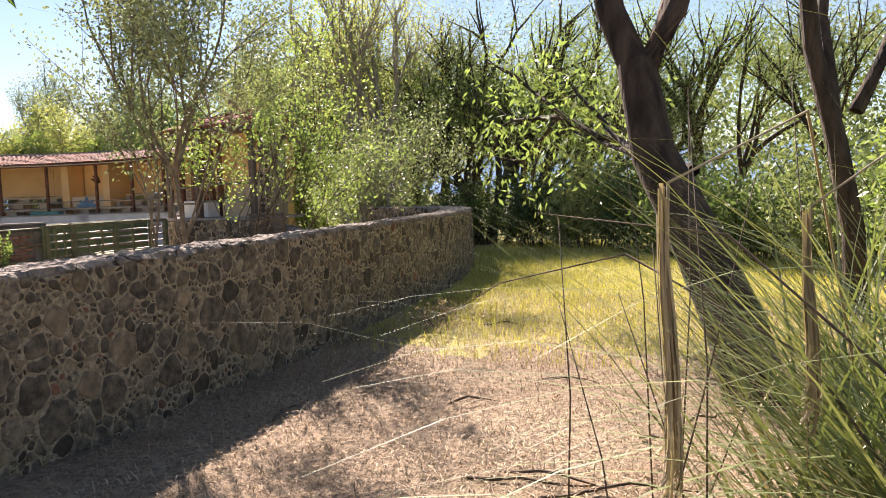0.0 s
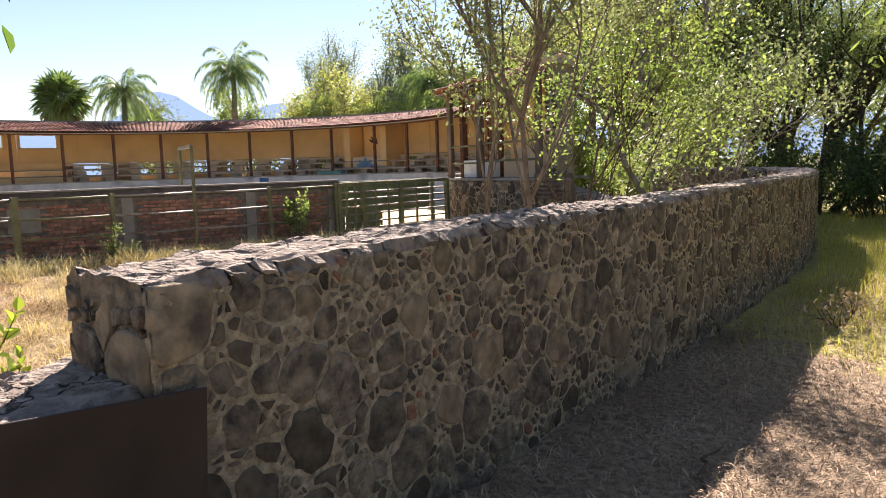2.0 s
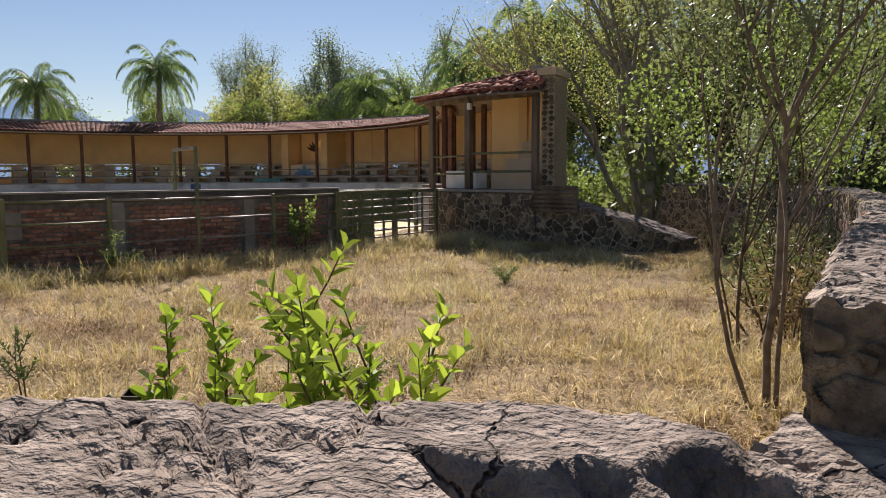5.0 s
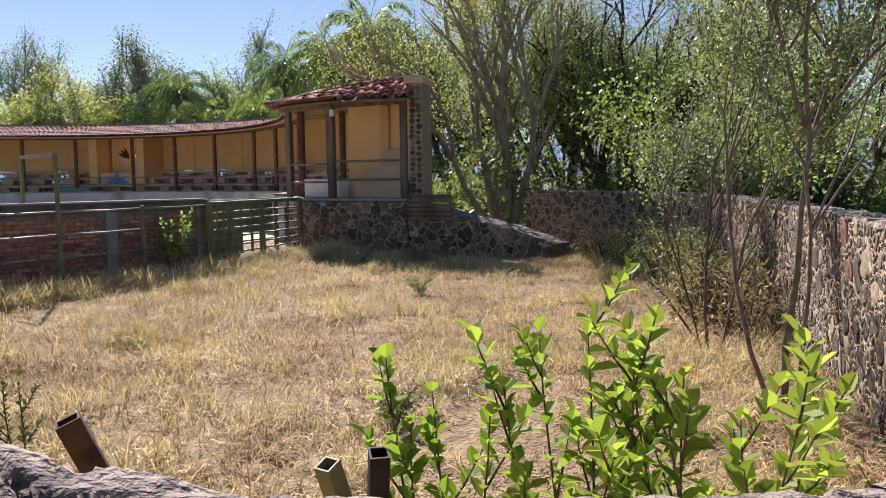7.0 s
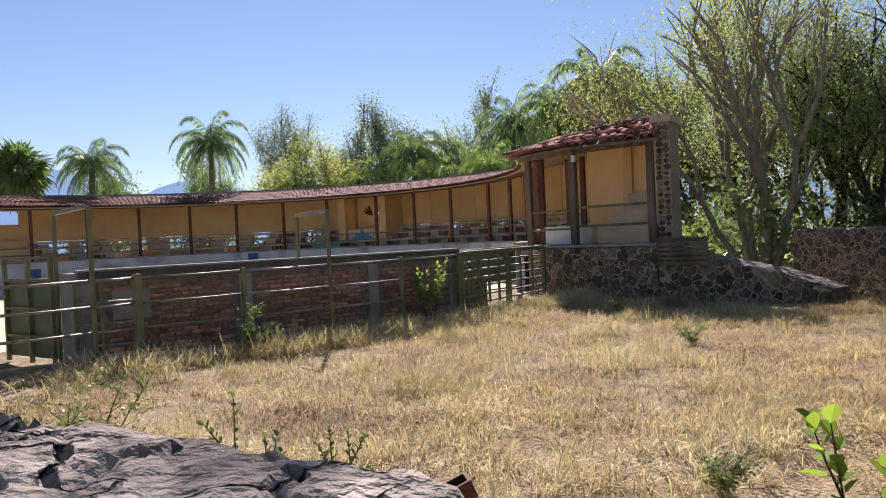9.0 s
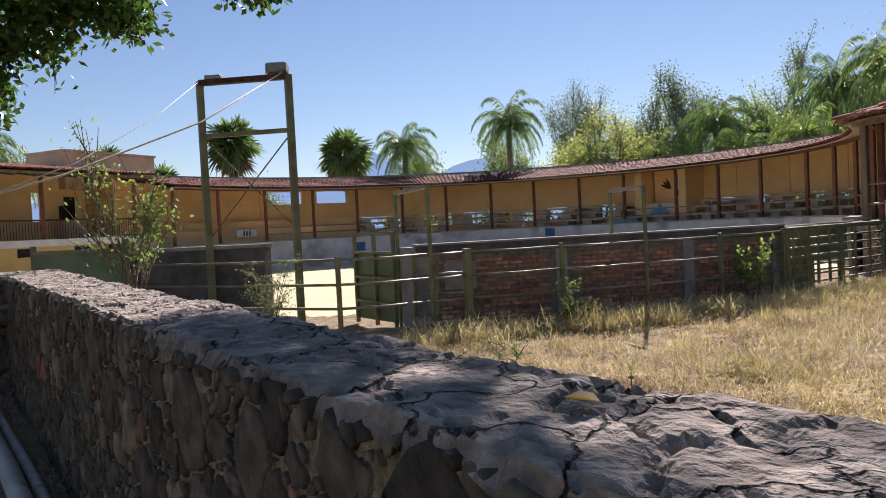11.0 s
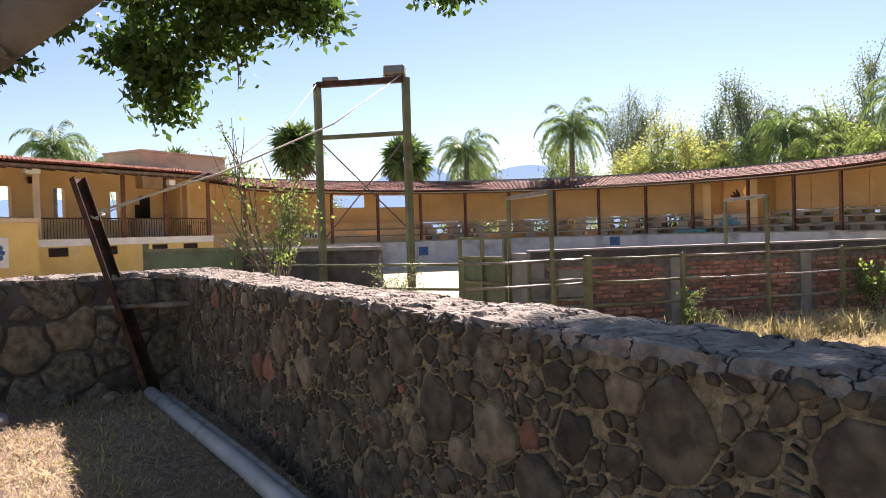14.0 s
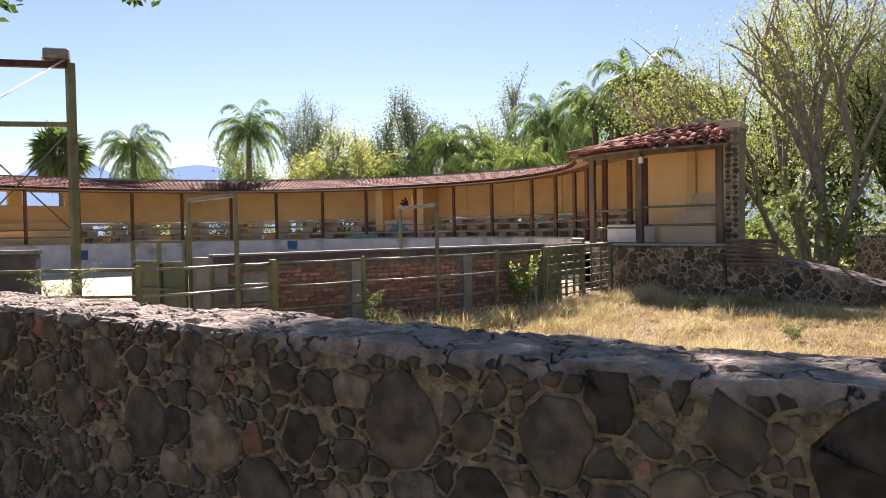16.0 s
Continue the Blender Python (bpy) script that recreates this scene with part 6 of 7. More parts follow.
# ridges of hills on the horizon
for i, (dist, base, seed) in enumerate(((2300, 120, 3), (2900, 165, 9))):
    vs, fs = [], []
    for k in range(361):
        deg = 20 + 200 * k / 360
        a = radians(deg)
        h = base * (0.85 + 0.22 * noise.fractal(Vector((k * 0.06, seed, 0)), 0.8, 2.0, 5))
        if i:
            h += 120 * math.exp(-((deg - 155) / 3.2) ** 2) + 105 * math.exp(-((deg - 146) / 4.5) ** 2) + 55 * math.exp(-((deg - 164.5) / 4.0) ** 2)
        vs += [(dist * math.cos(a), dist * math.sin(a), -5), (dist * math.cos(a), dist * math.sin(a), h), ((dist + 500) * math.cos(a), (dist + 500) * math.sin(a), -5)]
    for k in range(360):
        fs += [(3 * k, 3 * k + 3, 3 * k + 4, 3 * k + 1), (3 * k + 1, 3 * k + 4, 3 * k + 5, 3 * k + 2)]
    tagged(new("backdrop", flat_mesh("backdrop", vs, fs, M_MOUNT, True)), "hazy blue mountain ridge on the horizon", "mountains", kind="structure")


# ---- grass and litter ----
def inside_yard(x, y):
    px, py = np.array([p[0] for p in WALL_LINE]), np.array([p[1] for p in WALL_LINE])
    hit = np.zeros(len(x), bool)
    j = len(px) - 1
    for i in range(len(px)):
        cross = ((py[i] > y) != (py[j] > y)) & (x < (px[j] - px[i]) * (y - py[i]) / (py[j] - py[i] + 1e-12) + px[i])
        hit ^= cross
        j = i
    return hit


def near_wall(x, y, gap):
    """True within gap of the stone walls' middle line."""
    out = np.zeros(len(x), bool)
    for (ax, ay), (bx, by) in zip(WALL_LINE[:15], WALL_LINE[1:15]):
        dx, dy = bx - ax, by - ay
        t = np.clip(((x - ax) * dx + (y - ay) * dy) / (dx * dx + dy * dy), 0, 1)
        out |= np.hypot(x - ax - t * dx, y - ay - t * dy) < gap
    return out


def blades(x, y, z, length, width, lean, material, name, label, seed, category="grass"):
    """Two-faced bent blades at the given feet."""
    g = np.random.default_rng(seed)
    n = len(x)
    a = g.uniform(0, 6.283, n)
    ln = length * g.uniform(0.5, 1.4, n)
    out = np.clip(g.normal(lean, 0.25, n), 0.02, 1.5)
    hx, hy = np.cos(a), np.sin(a)
    b = np.stack([x, y, z], 1)
    mid = b + np.stack([hx * ln * 0.5 * np.sin(out * 0.6), hy * ln * 0.5 * np.sin(out * 0.6), ln * 0.5 * np.cos(out * 0.6)], 1)
    tip = mid + np.stack([hx * ln * 0.5 * np.sin(out * 1.25), hy * ln * 0.5 * np.sin(out * 1.25), ln * 0.5 * np.cos(out * 1.25)], 1)
    s = np.stack([-hy, hx, np.zeros(n)], 1) * (width * g.uniform(0.6, 1.3, n))[:, None]
    q = np.stack([b - s * 0.6, mid - s, tip, mid + s], 1)
    return tagged(new(name, soup(name, q, material)), label, category, kind="stuff")


g = np.random.default_rng(7)
# pasture: matted tufts of dry grass
tx, ty = g.uniform(-16.5, -4.2, 8000), g.uniform(-0.2, 17.0, 8000)
keep = inside_yard(tx, ty) & ~near_wall(tx, ty, 0.35)
tx, ty = tx[keep], ty[keep]
ok = tx > -15.6 - (10 - ty) * 0.22
tx, ty = tx[ok], ty[ok]
dense = np.array([0.5 + 0.9 * fbm(a * 0.5, b * 0.5, 2.0) for a, b in zip(tx, ty)])
keep = g.random(len(tx)) < np.clip(dense, 0.12, 1.0)
tx, ty = tx[keep], ty[keep]
rad = g.uniform(0.04, 0.24, len(tx))
cnt = 46
tz = np.array([-0.215 + 0.07 * fbm(a * 1.1, b * 1.1) for a, b in zip(tx, ty)])
tone = np.array([fbm(a * 0.8 + 7, b * 0.8, 4.0) for a, b in zip(tx, ty)]) + g.normal(0, 0.22, len(tx))
for low, high, length, lean, width, mt, nm, label in ((-9, -0.28, 0.17, 1.4, 0.0045, M_GRASS_BROWN, "brown_grass", "rusty brown matted dead grass"), (-0.28, 0.34, 0.22, 1.25, 0.004, M_GRASS_DRY, "pasture_grass", "matted golden dry pasture grass"), (0.34, 9, 0.3, 1.0, 0.0042, M_GRASS_PALE, "pale_grass", "pale straw tussocks in the pasture")):
    pick = (tone >= low) & (tone < high)
    px, py, pz, pr = tx[pick], ty[pick], tz[pick], rad[pick]
    x = (px[:, None] + g.normal(0, 1, (len(px), cnt)) * pr[:, None]).ravel()
    y = (py[:, None] + g.normal(0, 1, (len(px), cnt)) * pr[:, None]).ravel()
    blades(x, y, np.repeat(pz, cnt), length, width, lean, mt, nm, label, 21)
fy = g.uniform(4.2, 15.4, 170)
fx = np.interp(fy, [3.3, 4.9, 8.5, 11.4, 15.4], [-17.6, -16.0, -15.25, -14.85, -15.0]) + g.normal(0.25, 0.22, 170)
x = (fx[:, None] + g.normal(0, 0.12, (170, 60))).ravel()
y = (fy[:, None] + g.normal(0, 0.12, (170, 60))).ravel()
blades(x, y, np.full(len(x), -0.22), 0.42, 0.0048, 1.0, M_GRASS_PALE, "fence_grass", "taller dry grass along the fence foot", 22)
# lawn beyond the path
x, y = g.uniform(-8, 6, 110000), g.uniform(6.5, 21, 110000)
keep = ~inside_yard(x, y) & ~near_wall(x, y, 0.32) & (g.random(110000) < np.clip((y - 6.3 + 0.25 * x + 1.2) / 3.0, 0.02, 1))
x, y = x[keep], y[keep]
blades(x, y, np.full(len(x), -0.02), 0.14, 0.004, 0.5, M_GRASS_GREEN, "lawn_grass", "sunlit yellow-green grass beyond the path", 23)
# clippings on the path and by the yard wall
x = np.concatenate([g.uniform(-5, 2.5, 90000), g.uniform(-15, -6, 60000)])
y = np.concatenate([g.uniform(1.2, 11, 90000), g.uniform(-6, 0, 60000)])
keep = ~inside_yard(x, y) & ~near_wall(x, y, 0.28)
x, y = x[keep], y[keep]
z = np.where(y < 1, 0.16 * np.clip((-8 - x) / 5.5, 0, 1), 0.0) + 0.004
blades(x, y, z, 0.08, 0.0034, 1.3, M_CLIPPING, "dry_clippings", "dry straw clippings on the trodden path", 24, "straw")
x, y = g.uniform(-14.6, -8.0, 16000), g.uniform(-5.0, -0.9, 16000)
keep = np.array([fbm(a * 0.9, b * 0.9, 8.0) > -0.05 for a, b in zip(x, y)])
x, y = x[keep], y[keep]
blades(x, y, 0.16 * np.clip((-8 - x) / 5.5, 0, 1), 0.075, 0.004, 1.1, M_GRASS_DRY, "yard_straw", "golden straw and short grass in the yard", 26, "grass")
# little green weeds in the mulch by the corner
x, y = g.uniform(-14.2, -10.5, 3000), g.uniform(-4.5, -1.0, 3000)
keep = np.array([fbm(a * 1.3, b * 1.3, 5.0) > 0.12 for a, b in zip(x, y)])
x, y = x[keep], y[keep]
blades(x, y, 0.16 * np.clip((-8 - x) / 5.5, 0, 1), 0.08, 0.005, 0.7, M_GRASS_GREEN, "ground_weeds", "small green weeds in the mulch", 25, "weeds")


# ---- broad-leaved shrubs and weeds ----
def folded_leaves(items, material, name):
    """Leaves folded along the midrib: items of (foot, direction, up, length, width)."""
    q = []
    for p, d, up, ln, wd in items:
        d = d.normalized()
        s = d.cross(up).normalized()
        n = s.cross(d)
        a, b, c = p + d * ln * 0.35, p + d * ln * 0.72, p + d * ln - n * ln * 0.08
        for sg in (1, -1):
            q.append((p, a + s * sg * wd + n * wd * 0.35, b + s * sg * wd * 0.85 + n * wd * 0.25, c))
            q.append((p, c, b - n * 0.002, a - n * 0.003))
    return soup(name, np.array([[tuple(v) for v in f] for f in q]), material)


def broad_shrub(x, y, h, stems, seed, leaf_len=0.095, label="bright green broad-leaved shrub growing behind the low wall", leaf=None, spread=0.35, sides=3):
    """Leaning stems that fork, with blunt leaves set alternately and turned up to the light."""
    g = random.Random(seed)
    e = root("leafy_shrub", (x, y, -0.22), label, "shrub", "shrubs behind the wall")
    items = []
    for k in range(stems):
        a = 6.283 * k / stems + g.uniform(-0.4, 0.4)
        b = Vector((x + 0.04 * math.cos(a), y + 0.04 * math.sin(a), -0.24))
        tip = b + Vector((spread * math.cos(a) * g.uniform(0.35, 1), spread * math.sin(a) * g.uniform(0.35, 1), h * g.uniform(0.75, 1.03)))
        pts = [b.lerp(tip, u) + Vector((0.05 * math.sin(3 * u + k), 0.04 * math.cos(4 * u + k), 0)) * u for u in np.linspace(0, 1, 7)]
        part("stem", tube("stem", pts, [0.008 - 0.0009 * i for i in range(7)], M_TWIG, 5), None, e)
        runs = [(pts[3], pts[6], 16)]
        for j in range(sides):
            p = pts[2 + j % 4].lerp(pts[3 + j % 4], g.random())
            a2 = a + g.uniform(-1.9, 1.9)
            q = p + Vector((math.cos(a2) * 0.6, math.sin(a2) * 0.6, g.uniform(0.7, 1.1))) * h * g.uniform(0.14, 0.24)
            part("twig", tube("twig", [p, p.lerp(q, 0.5) + Vector((0, 0, -0.012)), q], [0.005, 0.004, 0.002], M_TWIG, 4), None, e)
            runs.append((p.lerp(q, 0.2), q, 10))
        for p0, p1, n in runs:
            ax = (p1 - p0).normalized()
            s = ax.orthogonal().normalized()
            for j in range(n):
                w = s.copy()
                w.rotate(Matrix.Rotation(2.4 * j + g.uniform(-0.4, 0.4), 3, ax))
                u = j / (n - 1)
                d = w * (1.0 - 0.45 * u) + ax * (0.3 + 0.45 * u) + Vector((0, 0, 0.15))
                items.append((p0.lerp(p1, u), d, ax + Vector((g.uniform(-0.3, 0.3), g.uniform(-0.3, 0.3), 0.5)), leaf_len * g.uniform(0.6, 1.15) * (1 - 0.25 * u), leaf_len * 0.24 * g.uniform(0.85, 1.2)))
    part("foliage", folded_leaves(items, leaf or M_LEAF_SHRUB, "foliage"), None, e)
    return e


broad_shrub(-5.84, 2.14, 1.2, 6, 501, 0.1, spread=0.27, sides=4)
broad_shrub(-6.26, 2.14, 1.16, 5, 502, 0.1, spread=0.26, sides=4)
broad_shrub(-6.74, 2.12, 1.14, 4, 503, 0.095, spread=0.28, sides=3)
broad_shrub(-5.68, 2.4, 0.88, 2, 507, 0.085, spread=0.1, sides=2)
broad_shrub(-5.1, 2.95, 0.75, 2, 504, 0.05, "small leafy sprig beside the stone wall", spread=0.4, sides=1)
broad_shrub(-15.0, 10.15, 1.25, 5, 505, 0.1, "bright shrub growing through the pipe fence", M_LEAF_BRIGHT, 0.25)
broad_shrub(-15.25, 10.35, 1.0, 4, 506, 0.1, "bright shrub growing through the pipe fence", M_LEAF_BRIGHT, 0.25)
for i, (x, y, h) in enumerate(((-9.0, 1.7, 1.05), (-8.55, 1.55, 0.95), (-9.4, 2.6, 0.8))):
    broad_shrub(x, y, h, 2, 510 + i, 0.05, "thin dark weed stalk with small leaves", M_LEAF_DARK, 0.12)


def feathery(x, y, h, rad, seed, leaf, label, stems=5):
    """Arching stalks with side fronds of tiny leaflets."""
    p = Plant(seed)
    g = p.rng
    z = -0.24
    for k in range(stems):
        a = 6.283 * k / stems + g.uniform(-0.5, 0.5)
        lean = rad * g.uniform(0.3, 1.0)
        hh = h * g.uniform(0.6, 1.05)
        pts = [Vector((x + lean * h * u * u * math.cos(a) * 0.7, y + lean * h * u * u * math.sin(a) * 0.7, z + hh * u)) for u in np.linspace(0, 1, 7)]
        p.limb(pts, 0.006 + 0.003 * h, 0.002, 4)
        for j in range(int(8 + 6 * h)):
            u = g.uniform(0.25, 1.0) * 5.99
            q0 = pts[int(u)].lerp(pts[int(u) + 1], u - int(u))
            b = g.uniform(0, 6.283)
            q1 = q0 + Vector((math.cos(b), math.sin(b), g.uniform(0.1, 0.8))) * g.uniform(0.08, 0.2) * (0.6 + 0.5 * h)
            p.limb([q0, (q0 + q1) / 2 + Vector((0, 0, 0.02)), q1], 0.003, 0.001, 3)
            p.tips.append((q0, q1))
    e = root("feathery_weed", (x, y, z), label, "weed", "weeds in the pasture")
    part("stalk", p.wood("stalk", M_TWIG), None, e)
    part("foliage", leaves_on(p.tips, seed, 16, 0.035, 0.008, leaf, 0.018, 0.0, "foliage"), None, e)


feathery(-10.6, 1.8, 0.95, 0.7, 521, M_LEAF_SMALL, "feathery green weed in the dry grass", 8)
feathery(-10.9, 2.2, 0.55, 0.5, 522, M_LEAF_BRIGHT, "feathery green weed in the dry grass")
feathery(-16.6, 2.45, 1.5, 0.45, 523, M_LEAF_SILVER, "feathery green shrub before the cattle gate", 9)
feathery(-15.6, 6.7, 0.8, 0.5, 524, M_LEAF_BRIGHT, "low green weed at the fence foot")
feathery(-15.5, 6.95, 0.5, 0.6, 525, M_LEAF_SMALL, "low green weed at the fence foot")
feathery(-8.0, 4.4, 0.3, 0.9, 526, M_LEAF_SMALL, "low grey-green weed in the pasture")
feathery(-10.2, 9.8, 0.4, 0.9, 527, M_LEAF_SMALL, "thorny grey weed in the pasture")
feathery(-12.6, 12.6, 0.4, 0.9, 528, M_LEAF_SMALL, "thorny grey weed in the pasture")
tree("young_tree", "thin young tree with pale leaves before the house", "tree", [((-16.4, 0.75, -0.25), (0.02, 0.0, 1), 1.4, 0.03), ((-16.4, 0.75, 0.5), (-0.4, 0.1, 0.8), 0.8, 0.015), ((-16.4, 0.75, 0.6), (0.4, 0.1, 0.7), 0.8, 0.015)], 531, 2, 5, 0.6, 13, 0.055, 0.017, M_LEAF_BRIGHT, M_TWIG_PALE, up=0.25, loose=0.07)

# tall reeds beside the start of the path
g = random.Random(9)
reeds = root("reed_clump", (-0.1, 4.0, 0.0), "clump of tall arching reeds, green and dry", "reeds")
for nm, mt, n, hi in (("green_blades", M_REED, 1000, 3.3), ("dry_blades", M_REED_DRY, 420, 1.9)):
    q = []
    for k in range(n):
        c = g.choice(((-0.1, 3.7), (0.0, 4.3), (0.15, 5.2), (0.3, 3.3), (0.3, 3.9), (0.45, 3.0)))
        b = Vector((c[0] + g.gauss(0, 0.2), c[1] + g.gauss(0, 0.3), 0.0))
        a = g.uniform(0, 6.283)
        d = Vector((0.5 * math.cos(a) - 0.12, 0.5 * math.sin(a), 1)).normalized()
        ln, w = g.uniform(0.8, hi), g.uniform(0.005, 0.011)
        p, sag = b, g.uniform(0.05, 0.24)
        side = Vector((-math.sin(a), math.cos(a), 0))
        for s in range(6):
            p2 = p + d * ln / 6
            d = (d + Vector((0.12 * math.cos(a), 0.12 * math.sin(a), -sag))).normalized()
            w2 = w * (1 - (s + 1) / 6.4)
            q.append((p - side * w, p + side * w, p2 + side * w2, p2 - side * w2))
            p, w = p2, w2
    part(nm, soup(nm, np.array([[tuple(v) for v in f] for f in q]), mt), None, reeds)["kind"] = "stuff"
q = []
for k in range(150):
    b = Vector((g.uniform(0.05, 1.0), g.uniform(2.2, 4.4), 0.0))
    d = Vector((-0.5 + g.gauss(0, 0.35), g.gauss(-0.1, 0.35), 1)).normalized()
    out = Vector((d.x, d.y, 0)).normalized()
    side = Vector((-out.y, out.x, 0))
    ln, w, sag, p = g.uniform(1.6, 3.0), g.uniform(0.005, 0.01), g.uniform(0.12, 0.26), b
    for s_ in range(9):
        p2 = p + d * ln / 9
        d = (d + out * 0.1 + Vector((0, 0, -sag))).normalized()
        w2 = w * (1 - (s_ + 1) / 40) if s_ < 6 else w * 0.6
        q.append((p - side * w, p + side * w, p2 + side * w2, p2 - side * w2))
        p, w = p2, w2
part("arching_blades", soup("arching_blades", np.array([[tuple(v) for v in f] for f in q]), M_REED), None, reeds)["kind"] = "stuff"
for hx, hy, z0, z1 in ((-0.6, 2.36, 0.72, 1.5), (-0.3, 2.95, 0.75, 1.42)):
    q = []
    for k in range(46):
        a, r0 = g.uniform(0, 6.283), g.uniform(0.002, 0.014)
        lo = z0 + g.uniform(0, 0.35) * (z1 - z0)
        p, w = Vector((hx + r0 * math.cos(a), hy + r0 * math.sin(a), z1 - g.uniform(0, 0.2))), g.uniform(0.002, 0.005)
        side = Vector((-math.sin(a), math.cos(a), 0))
        for s in range(5):
            p2 = Vector((hx + (r0 + 0.004 * s) * math.cos(a) + 0.02 * math.sin(2.5 * s * 0.3), hy + (r0 + 0.004 * s) * math.sin(a), p.z + (lo - p.z) * (s + 1) / 5))
            q.append((p - side * w, p + side * w, p2 + side * w, p2 - side * w))
            p = p2
    part("dry_sheath", soup("dry_sheath", np.array([[tuple(v) for v in f] for f in q]), M_REED_DRY), None, reeds, "frayed dry reed sheath hanging down")
    part("stalk", tube("stalk", [(hx, hy, z0 - 0.1), (hx + 0.01, hy + 0.02, z1), (hx + 0.3, hy + 0.7, z1 + 0.2), (hx + 0.45, hy + 1.3, 0.8), (-0.05, 3.9, 0.0)], [0.002, 0.004, 0.005, 0.006, 0.008], M_REED_DRY, 5), None, reeds)
for k in range(12):
    x, y = g.uniform(-1.1, -0.1), g.uniform(2.6, 4.2)
    top = (x + g.uniform(-0.4, 0.5), y + g.uniform(-0.2, 0.6), g.uniform(1.0, 2.2))
    part("stalk", tube("stalk", [(x, y, 0.0), ((x + top[0]) / 2 + 0.03, (y + top[1]) / 2, top[2] * 0.55), top], [0.004, 0.003, 0.0015], M_TWIG, 4), None, reeds)
part("arching_stalk", tube("arching_stalk", [(0.2, 3.0, 0.2), (-0.3, 3.1, 0.95), (-0.9, 3.3, 1.25), (-1.5, 3.55, 1.1), (-1.95, 3.7, 0.85)], [0.006, 0.005, 0.004, 0.003, 0.001], M_TWIG, 5), None, reeds)
part("arching_stalk", tube("arching_stalk", [(0.5, 2.6, 0.1), (0.1, 2.7, 0.8), (-0.5, 2.8, 1.35), (-1.1, 2.9, 1.42)], [0.006, 0.005, 0.004, 0.001], M_TWIG, 5), None, reeds)

# ---- loose things ----
beam = root("steel_beam", (-14.35, -0.88, 0.14), "rusty steel channel beam leaning at the wall corner", "beam")
BA, BB = Vector((-14.35, -0.88, 0.14)), Vector((-14.9, -1.4, 2.08))
part("web", bar(BA, BB, 0.13, 0.014, 0.003), M_RUST, beam)
ax = (BB - BA).to_track_quat("Z", "Y").to_matrix()
for sg in (-1, 1):
    o = ax @ Vector((sg * 0.066, 0.025, 0))
    part("flange", bar(BA + o, BB + o, 0.012, 0.06, 0.003), M_RUST, beam)
rod = part("rod", tube("rod", [(-14.66, -1.3, 0.93), (-14.55, -1.0, 0.93), (-14.1, -0.54, 0.96)], 0.025, M_PIPE_STEEL, 8))
tagged(rod, "grey steel rod propped between beam and wall", "rod")
rope = new("rope", tube("rope", [(-14.85, -1.24, 1.78), (-15.6, 0.0, 2.2), (-16.9, 1.75, 2.98), (-18.36, 3.4, 4.02)], 0.012, M_ROPE, 5))
tagged(rope, "pale rope stretched from the beam to the gate frame", "rope")
rope = new("rope", tube("rope", [(-14.84, -1.24, 1.74), (-15.4, 0.1, 2.3), (-17.0, 1.2, 3.05), (-19.14, 2.27, 3.96)], 0.006, M_ROPE, 5))
tagged(rope, "thin second cord tied to the gate frame", "rope")
rope = new("rope", tube("rope", [(-14.82, -1.2, 1.7), (-14.8, -1.28, 1.73), (-14.86, -1.32, 1.77), (-14.9, -1.25, 1.79), (-14.82, -1.18, 1.76), (-14.8, -1.26, 1.72)], 0.012, M_ROPE, 5))
tagged(rope, "pale rope knotted round the rusty beam", "rope")
pipe = new("pvc_pipe", tube("pvc_pipe", [(-14.3, -0.9, 0.2), (-11.8, -0.65, 0.17), (-9.4, -0.44, 0.1), (-7.4, -0.36, 0.06)], 0.055, M_PVC, 14))
tagged(pipe, "long grey plastic pipe lying along the wall", "pipe")
hose = new("pvc_pipe", tube("pvc_pipe", [(-14.2, -0.78, 0.18), (-11.8, -0.54, 0.14), (-9.4, -0.33, 0.07), (-7.6, -0.24, 0.04)], 0.032, M_PVC, 12))
tagged(hose, "thinner stained pipe lying behind the grey one", "pipe")


def rock(x, y, z, r, seed, material, flat=0.7):
    bm = bmesh.new()
    bmesh.ops.create_icosphere(bm, subdivisions=3, radius=r)
    for v in bm.verts:
        k = 1 + 0.35 * noise.fractal(v.co * (1.6 / r) + Vector((seed, 0, 0)), 1.0, 2.0, 3)
        v.co = Vector((v.co.x * k * 1.2, v.co.y * k, v.co.z * k * flat))
    ob = part("rock", bm, material)
    ob.location = (x, y, z)
    ob.data.shade_smooth()
    return tagged(ob, "rough pale rock lying on the mulch", "rock", "loose rocks")


for i, (x, y, r, mt) in enumerate(((-13.8, -2.07, 0.12, M_CEMENT), (-14.2, -2.75, 0.16, M_STONE_TAN), (-11.75, -1.78, 0.09, M_CEMENT), (-12.9, -2.3, 0.05, M_STONE), (-13.2, -3.2, 0.1, M_CEMENT), (-14.35, -1.6, 0.12, M_STONE), (-9.6, -0.75, 0.13, M_STONE), (-14.3, -1.2, 0.08, M_STONE_TAN))):
    rock(x, y, 0.16 * min(1, max(0, (-8 - x) / 5.5)) + r * 0.35, r, i * 3.7, mt)


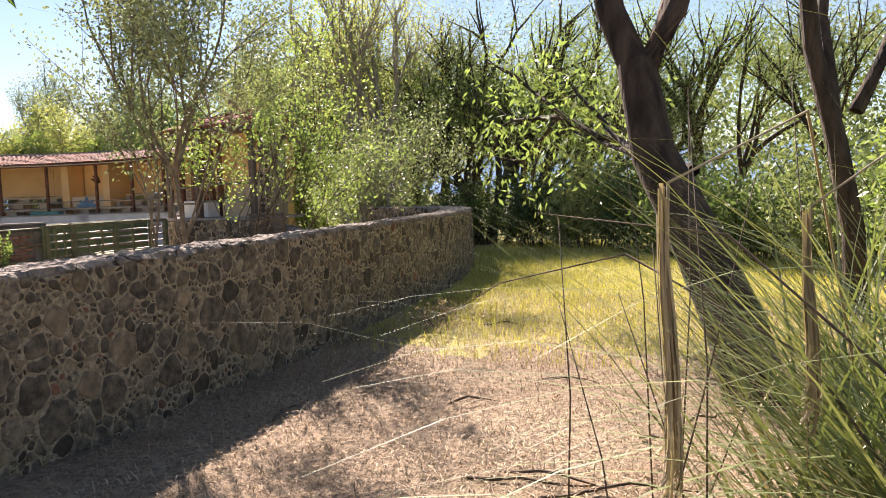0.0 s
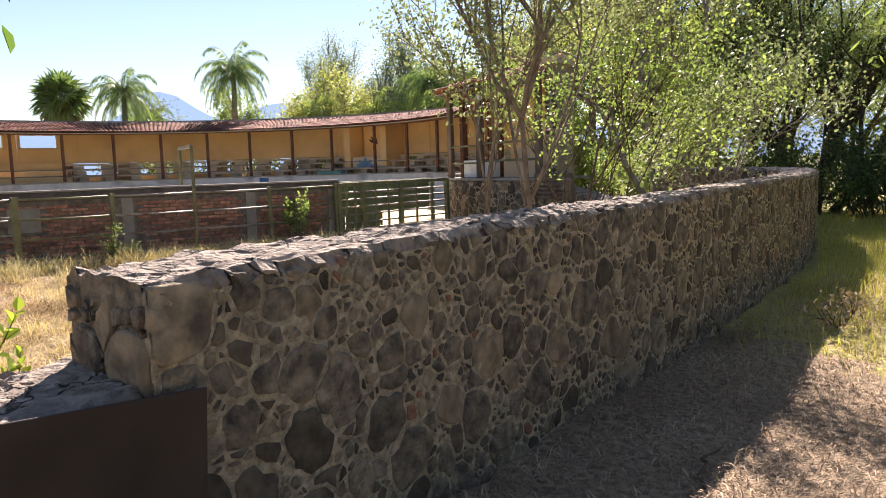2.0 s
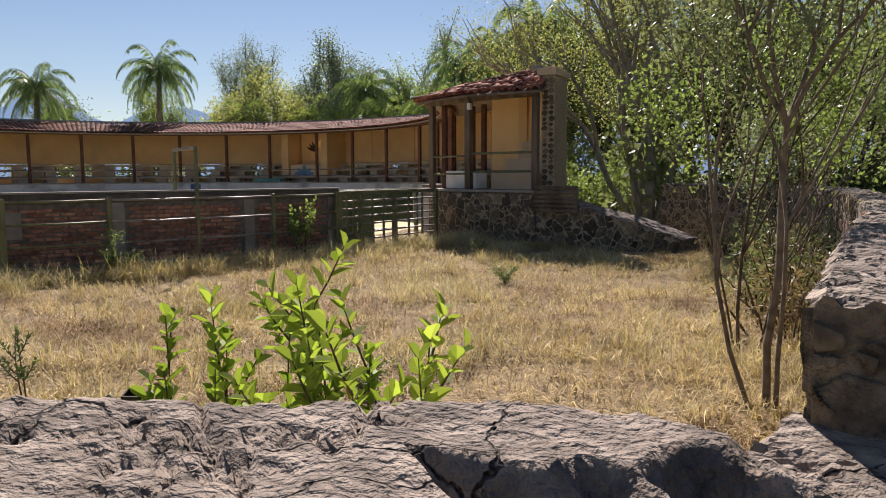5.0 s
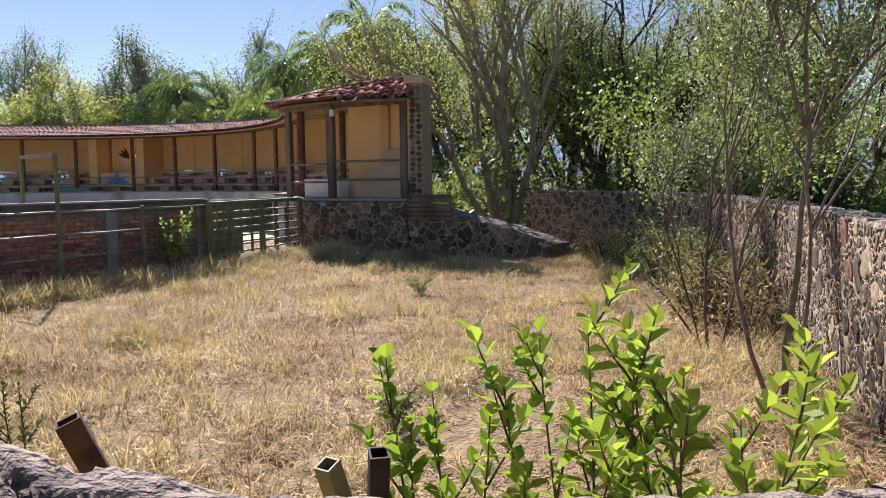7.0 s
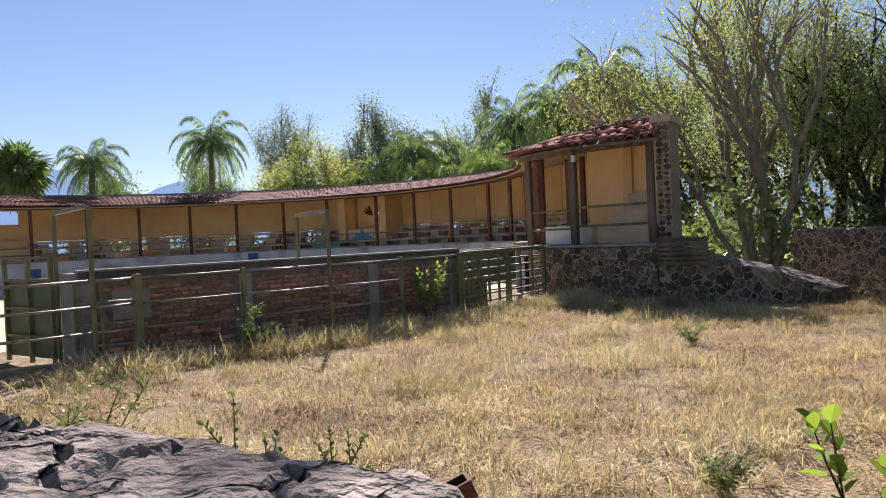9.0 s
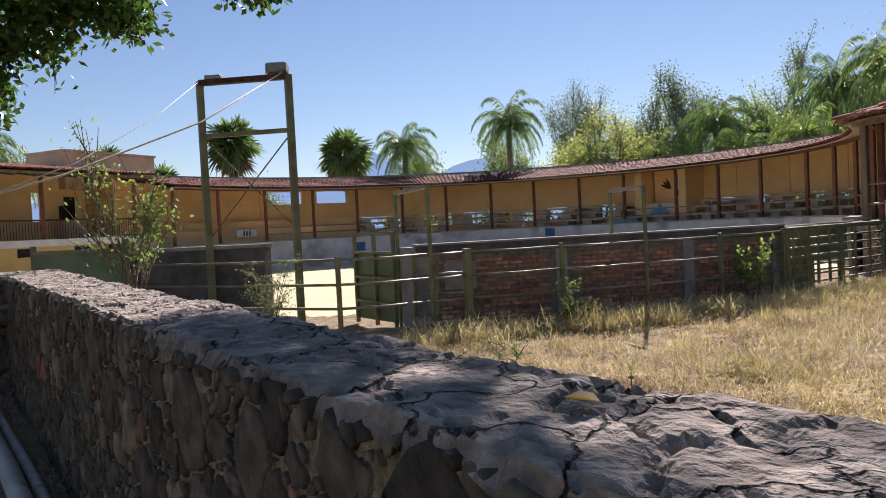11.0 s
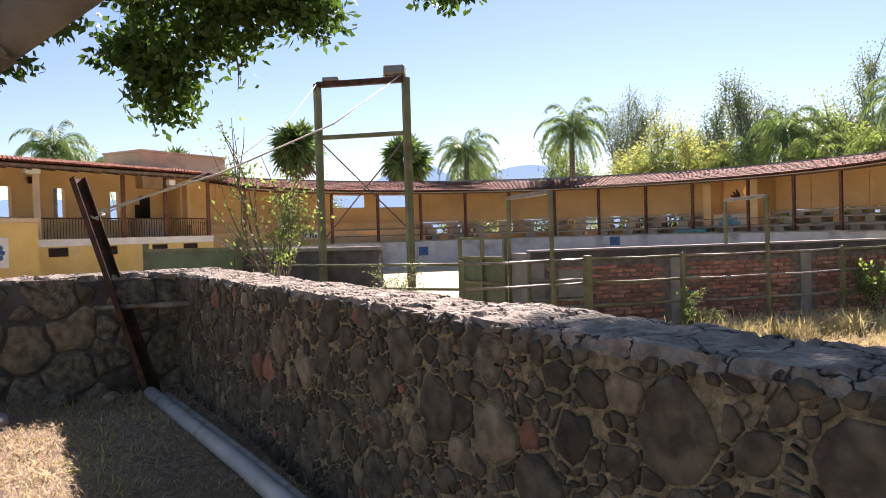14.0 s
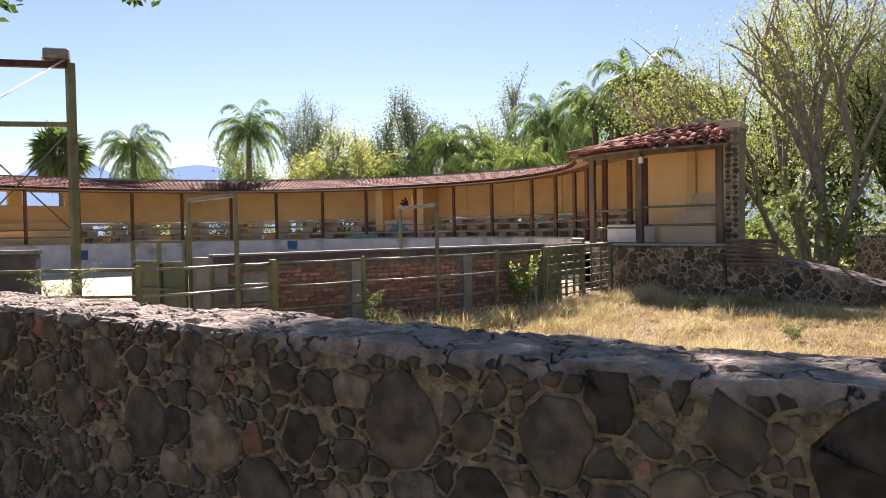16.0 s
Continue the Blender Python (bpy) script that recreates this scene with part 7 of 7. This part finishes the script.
def square_tube(a, b, w, label, material):
    """An open-ended square tube."""
    a, b = Vector(a), Vector(b)
    m = (b - a).to_track_quat("Z", "Y").to_matrix()
    vs, fs = [], []
    for p in (a, b):
        for k in (w, w * 0.8):
            vs += [p + m @ Vector((sx * k / 2, sy * k / 2, 0)) for sx, sy in ((-1, -1), (1, -1), (1, 1), (-1, 1))]
    for k in range(4):
        k2 = (k + 1) % 4
        fs += [(k, k2, 8 + k2, 8 + k), (4 + k2, 4 + k, 12 + k, 12 + k2), (k2, k, 4 + k, 4 + k2), (8 + k, 8 + k2, 12 + k2, 12 + k)]
    ob = new("square_tube", flat_mesh("square_tube", vs, fs, material))
    return tagged(ob, label, "steel tube", "tubes behind the wall")


square_tube((-7.56, 1.86, -0.25), (-7.82, 1.55, 0.71), 0.08, "rusty square steel tube leaning behind the wall", M_RUST)
square_tube((-7.0, 2.1, -0.25), (-6.87, 1.91, 0.6), 0.065, "black square steel tube standing behind the wall", M_BLACK)
square_tube((-7.0, 2.2, -0.25), (-7.06, 1.9, 0.54), 0.065, "olive square tube leaning behind the low wall", M_GREENSTEEL)
# sticks and fallen leaf
g = random.Random(31)
for k, (x, y, ln, a) in enumerate(((-1.9, 4.0, 0.7, 0.2), (-1.5, 3.9, 0.8, 0.5), (-1.75, 4.15, 0.5, 0.05), (-3.62, 8.24, 0.55, 0.1), (-2.6, 5.3, 0.3, 0.3), (-1.2, 5.0, 0.35, -0.4), (-1.0, 5.4, 0.4, 0.7), (-3.5, 4.4, 0.5, 1.9), (-2.2, 6.1, 0.45, 0.1), (-0.9, 3.2, 0.7, 0.55))):
    d = Vector((math.cos(a), math.sin(a), 0))
    pts = [Vector((x, y, 0.015)) + d * ln * u + Vector((0, 0, 0.05 * math.sin(3.1 * u) * g.uniform(0.2, 1))) + d.cross(Vector((0, 0, 1))) * g.uniform(-0.04, 0.04) for u in np.linspace(0, 1, 6)]
    tagged(new("stick", tube("stick", pts, [0.009, 0.01, 0.008, 0.007, 0.006, 0.003], M_TWIG, 6)), "bent dry stick lying on the path", "stick", "sticks on the path")
dead = Plant(33)
for k in range(5):
    dead.grow((-4.05, 7.95, 0.0), (0.5 * math.cos(k), 0.5 * math.sin(k * 1.3), 0.6), 0.22, 0.006, 1, 3, 0.6, 0.05, 0.7, 0.2, 4)
e = root("dead_sprig", (-4.05, 7.95, 0.0), "reddish dry dead sprig at the wall foot", "dead plant")
part("stem", dead.wood("stem", M_TWIG), None, e)
part("withered_leaf", leaves_on(dead.tips, 33, 10, 0.05, 0.012, M_CLIPPING, 0.03, 0.3, "withered_leaf"), None, e)["kind"] = "stuff"
leaf = new("fallen_leaf", folded_leaves([(Vector((-7.58, 0.12, 1.205)), Vector((0.9, 0.5, 0.05)), Vector((0, 0, 1)), 0.06, 0.02)], M_LEAF_FALLEN, "fallen_leaf"))
tagged(leaf, "yellow fallen leaf on the wall top", "leaf")

# branch with broad leaves hanging over the path's start
over = Plant(41)
over.limb([(-1.2, -3.2, 0.0), (-1.3, -3.0, 1.6), (-1.5, -2.4, 3.2), (-1.9, -1.2, 4.2)], 0.16, 0.09, 8)
over.limb([(-1.9, -1.2, 4.2), (-2.3, 0.2, 3.9), (-2.9, 1.4, 3.2), (-3.7, 2.1, 2.35)], 0.06, 0.008, 6)
over.limb([(-2.0, -0.8, 4.15), (-2.0, 0.4, 3.6), (-2.1, 1.2, 2.9), (-2.25, 1.75, 2.15)], 0.04, 0.006, 6)
e = root("overhanging_tree", (-1.2, -3.2, 0.0), "tree beside the path with broad dark hanging leaves", "tree")
part("trunk", over.wood("trunk", M_BARK_FICUS), None, e)
g = random.Random(42)
items = []
for c in ((-3.8, 2.15, 2.25), (-3.5, 2.0, 2.5), (-2.3, 1.8, 2.12), (-2.2, 1.6, 2.3), (-3.0, 1.5, 3.1), (-3.902, 1.724, 1.882), (-3.84, 1.917, 1.899), (-3.865, 1.843, 1.903)):
    for k in range(9 if c[2] > 2.1 else 2):
        items.append((Vector(c) + Vector((g.gauss(0, 0.06), g.gauss(0, 0.06), g.gauss(0, 0.06))), Vector((g.uniform(-1, 1), g.uniform(-1, 1), -0.9)), Vector((0.3, 0.2, 1)), 0.11 if c[2] > 2.1 else 0.07, 0.028 if c[2] > 2.1 else 0.016))
part("foliage", folded_leaves(items, M_LEAF_FICUS, "foliage"), None, e)
